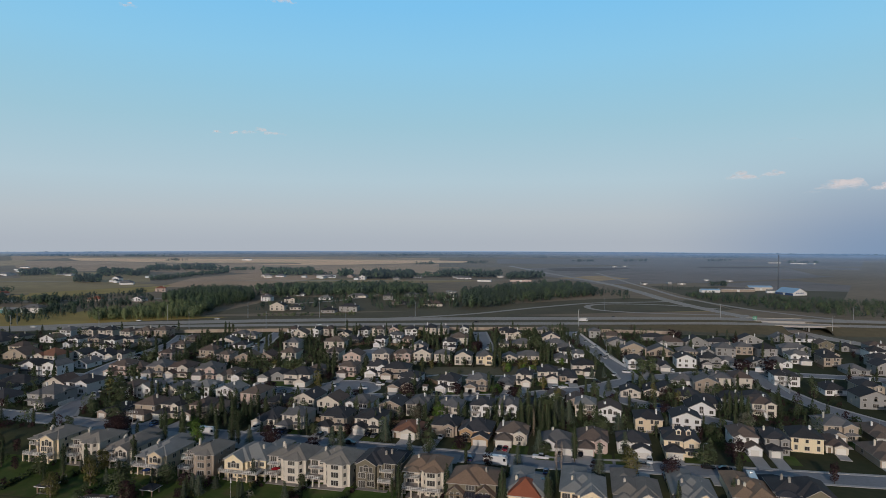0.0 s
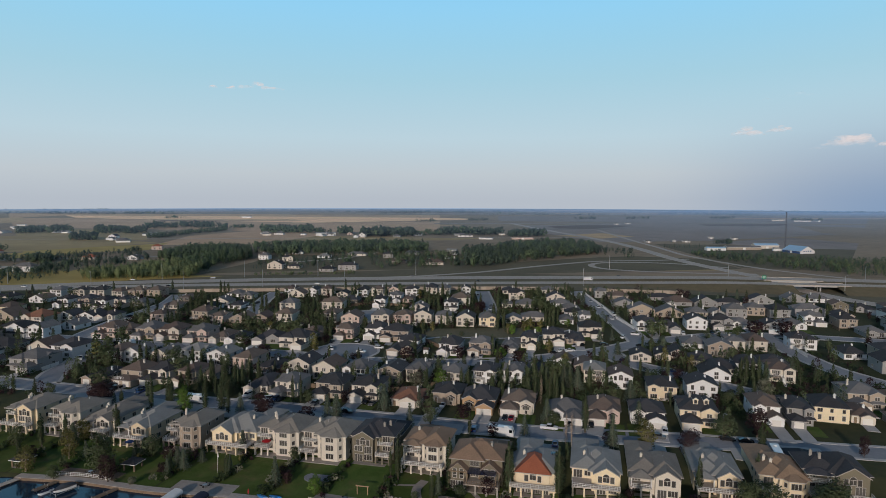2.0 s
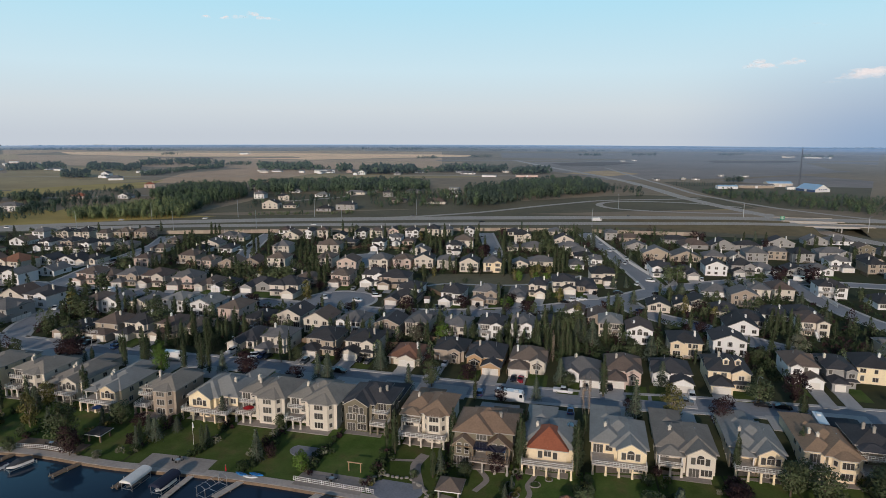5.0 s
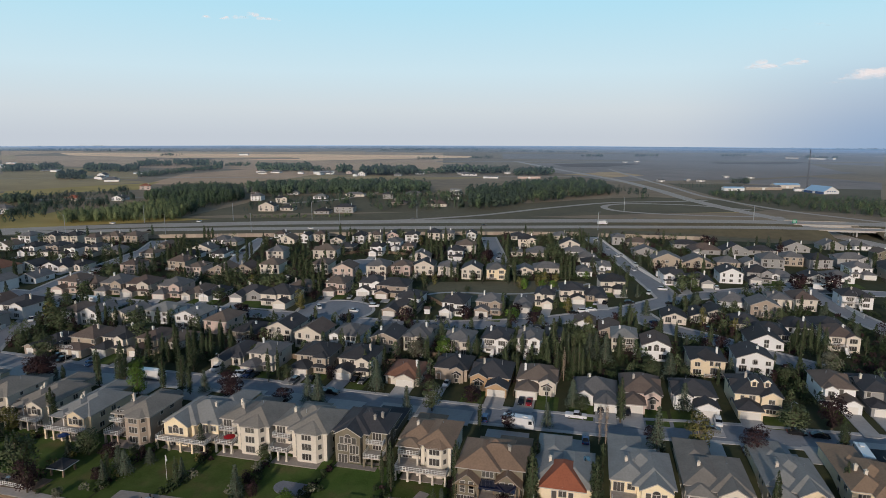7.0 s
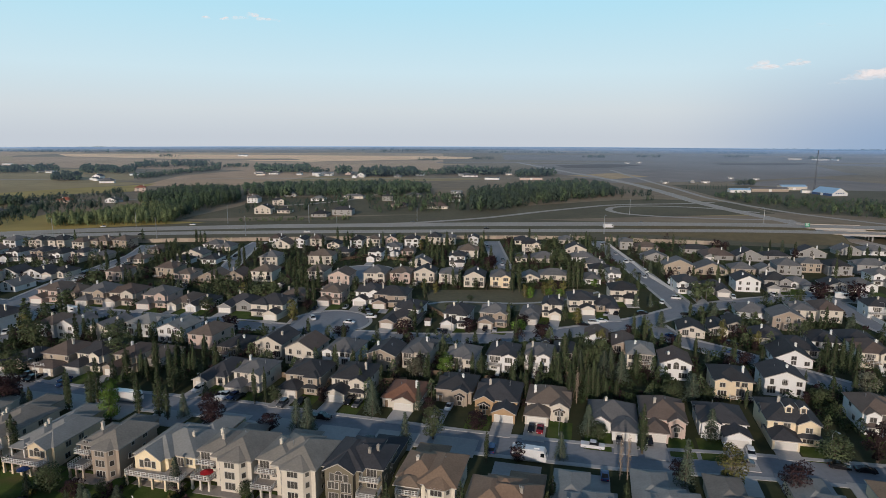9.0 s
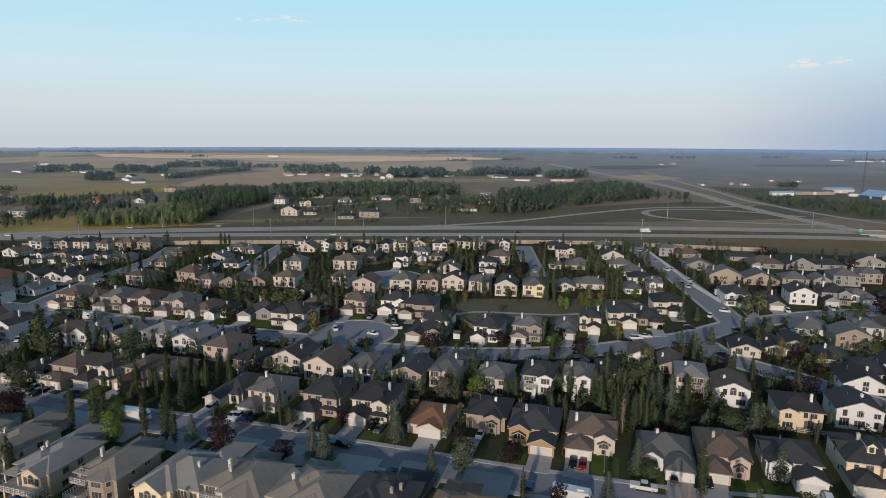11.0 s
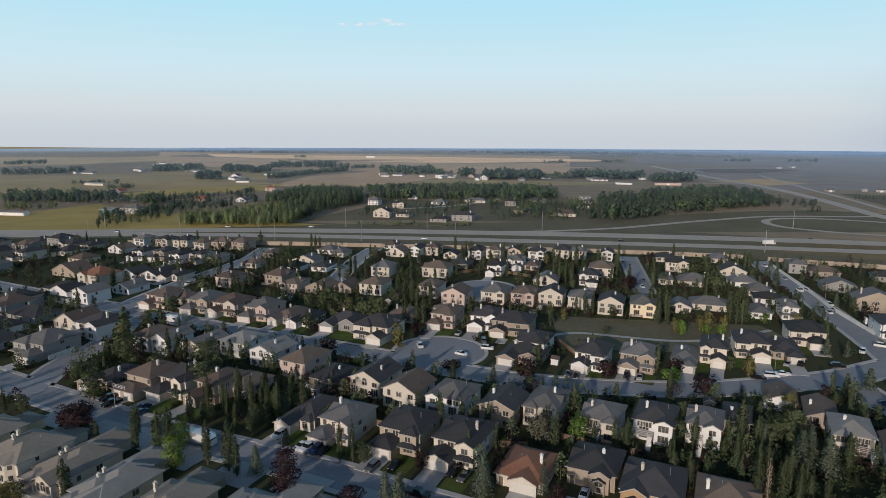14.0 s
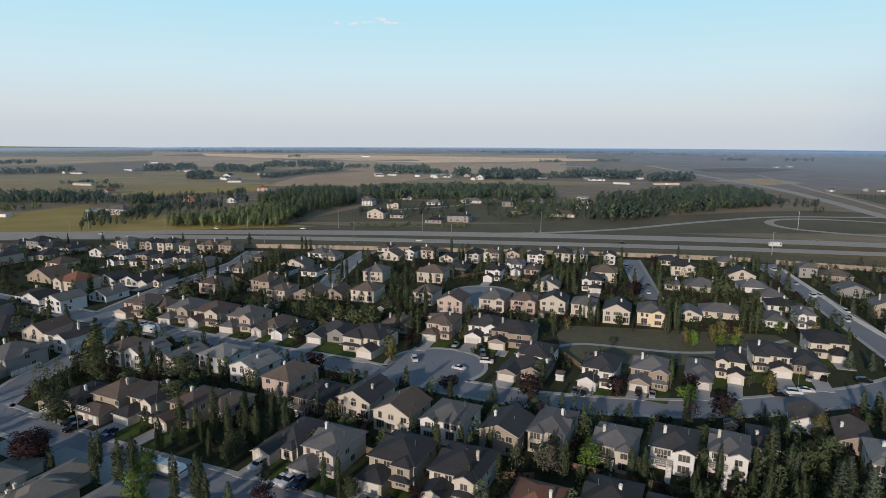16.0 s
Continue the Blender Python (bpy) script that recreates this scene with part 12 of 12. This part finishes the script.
CLOUD, WISP = cloud_vapour("evening_cloud", 0.22, 0.85), cloud_vapour("thin_evening_cloud", 0.04, 0.10)


def cloud(az, el, width, height, seed, mat=CLOUD, dist=4300.0):
    """A small flat-bottomed heap of thin vapour far off; az and el in degrees from the flight line."""
    r = spread(seed)
    c = Vector((math.sin(radians(az)) * dist, math.cos(radians(az)) * dist, 76 + math.tan(radians(el)) * dist))
    s = Shape()
    peak = r.uniform(-0.2, 0.3)
    n = int(8 + width / 17)
    for i in range(n):
        k = -1 + 2 * (i + r.random()) / n
        tall = max(0.0, 1 - abs(k - peak)) ** 0.8
        q = height * r.uniform(0.12, 0.24) * (0.5 + tall)
        p = Vector((k * width / 2, r.uniform(-20, 20), q * 0.6 - height * 0.25 + height * 0.6 * tall * r.random() ** 1.5))
        rows = []
        for i in range(7):
            u = math.pi * i / 6
            rows.append([(p.x + q * 1.7 * math.sin(u) * math.cos(w * 0.3491), p.y - q * math.sin(u) * math.sin(w * 0.3491), p.z - q * 0.8 * math.cos(u)) for w in range(10)])
        for a, b in zip(rows, rows[1:]):
            for i in range(9):
                s.face([a[i], a[i + 1], b[i + 1], b[i]])
    ob = new("cloud", s.mesh("cloud", [mat]))
    ob.matrix_basis = Matrix.Translation(c) @ pose(0, 0, 0, 0, 0, -az)
    tagged(ob, "small pale pinkish evening cloud far off" if mat == CLOUD else "faint thin streak of evening cloud", "cloud", "clouds", "structure")


cloud(-13.40, 9.54, 296, 47, 1)
cloud(-16.00, 9.36, 59, 28, 2)
cloud(-17.33, 9.37, 55, 24, 3)
cloud(28.69, 5.42, 189, 63, 4)
cloud(30.83, 5.58, 142, 47, 5)
cloud(35.5, 4.5, 250, 90, 6)
cloud(38.3, 4.2, 150, 60, 9)
cloud(33.6, 4.0, 110, 26, 10, WISP)
cloud(32.1, 8.2, 190, 26, 11, WISP)
cloud(29.9, 8.0, 130, 16, 12, WISP)
cloud(10.4, 2.8, 190, 22, 13, WISP)
cloud(-11.94, 20.51, 217, 39, 7)
cloud(-24.19, 18.70, 102, 35, 8)
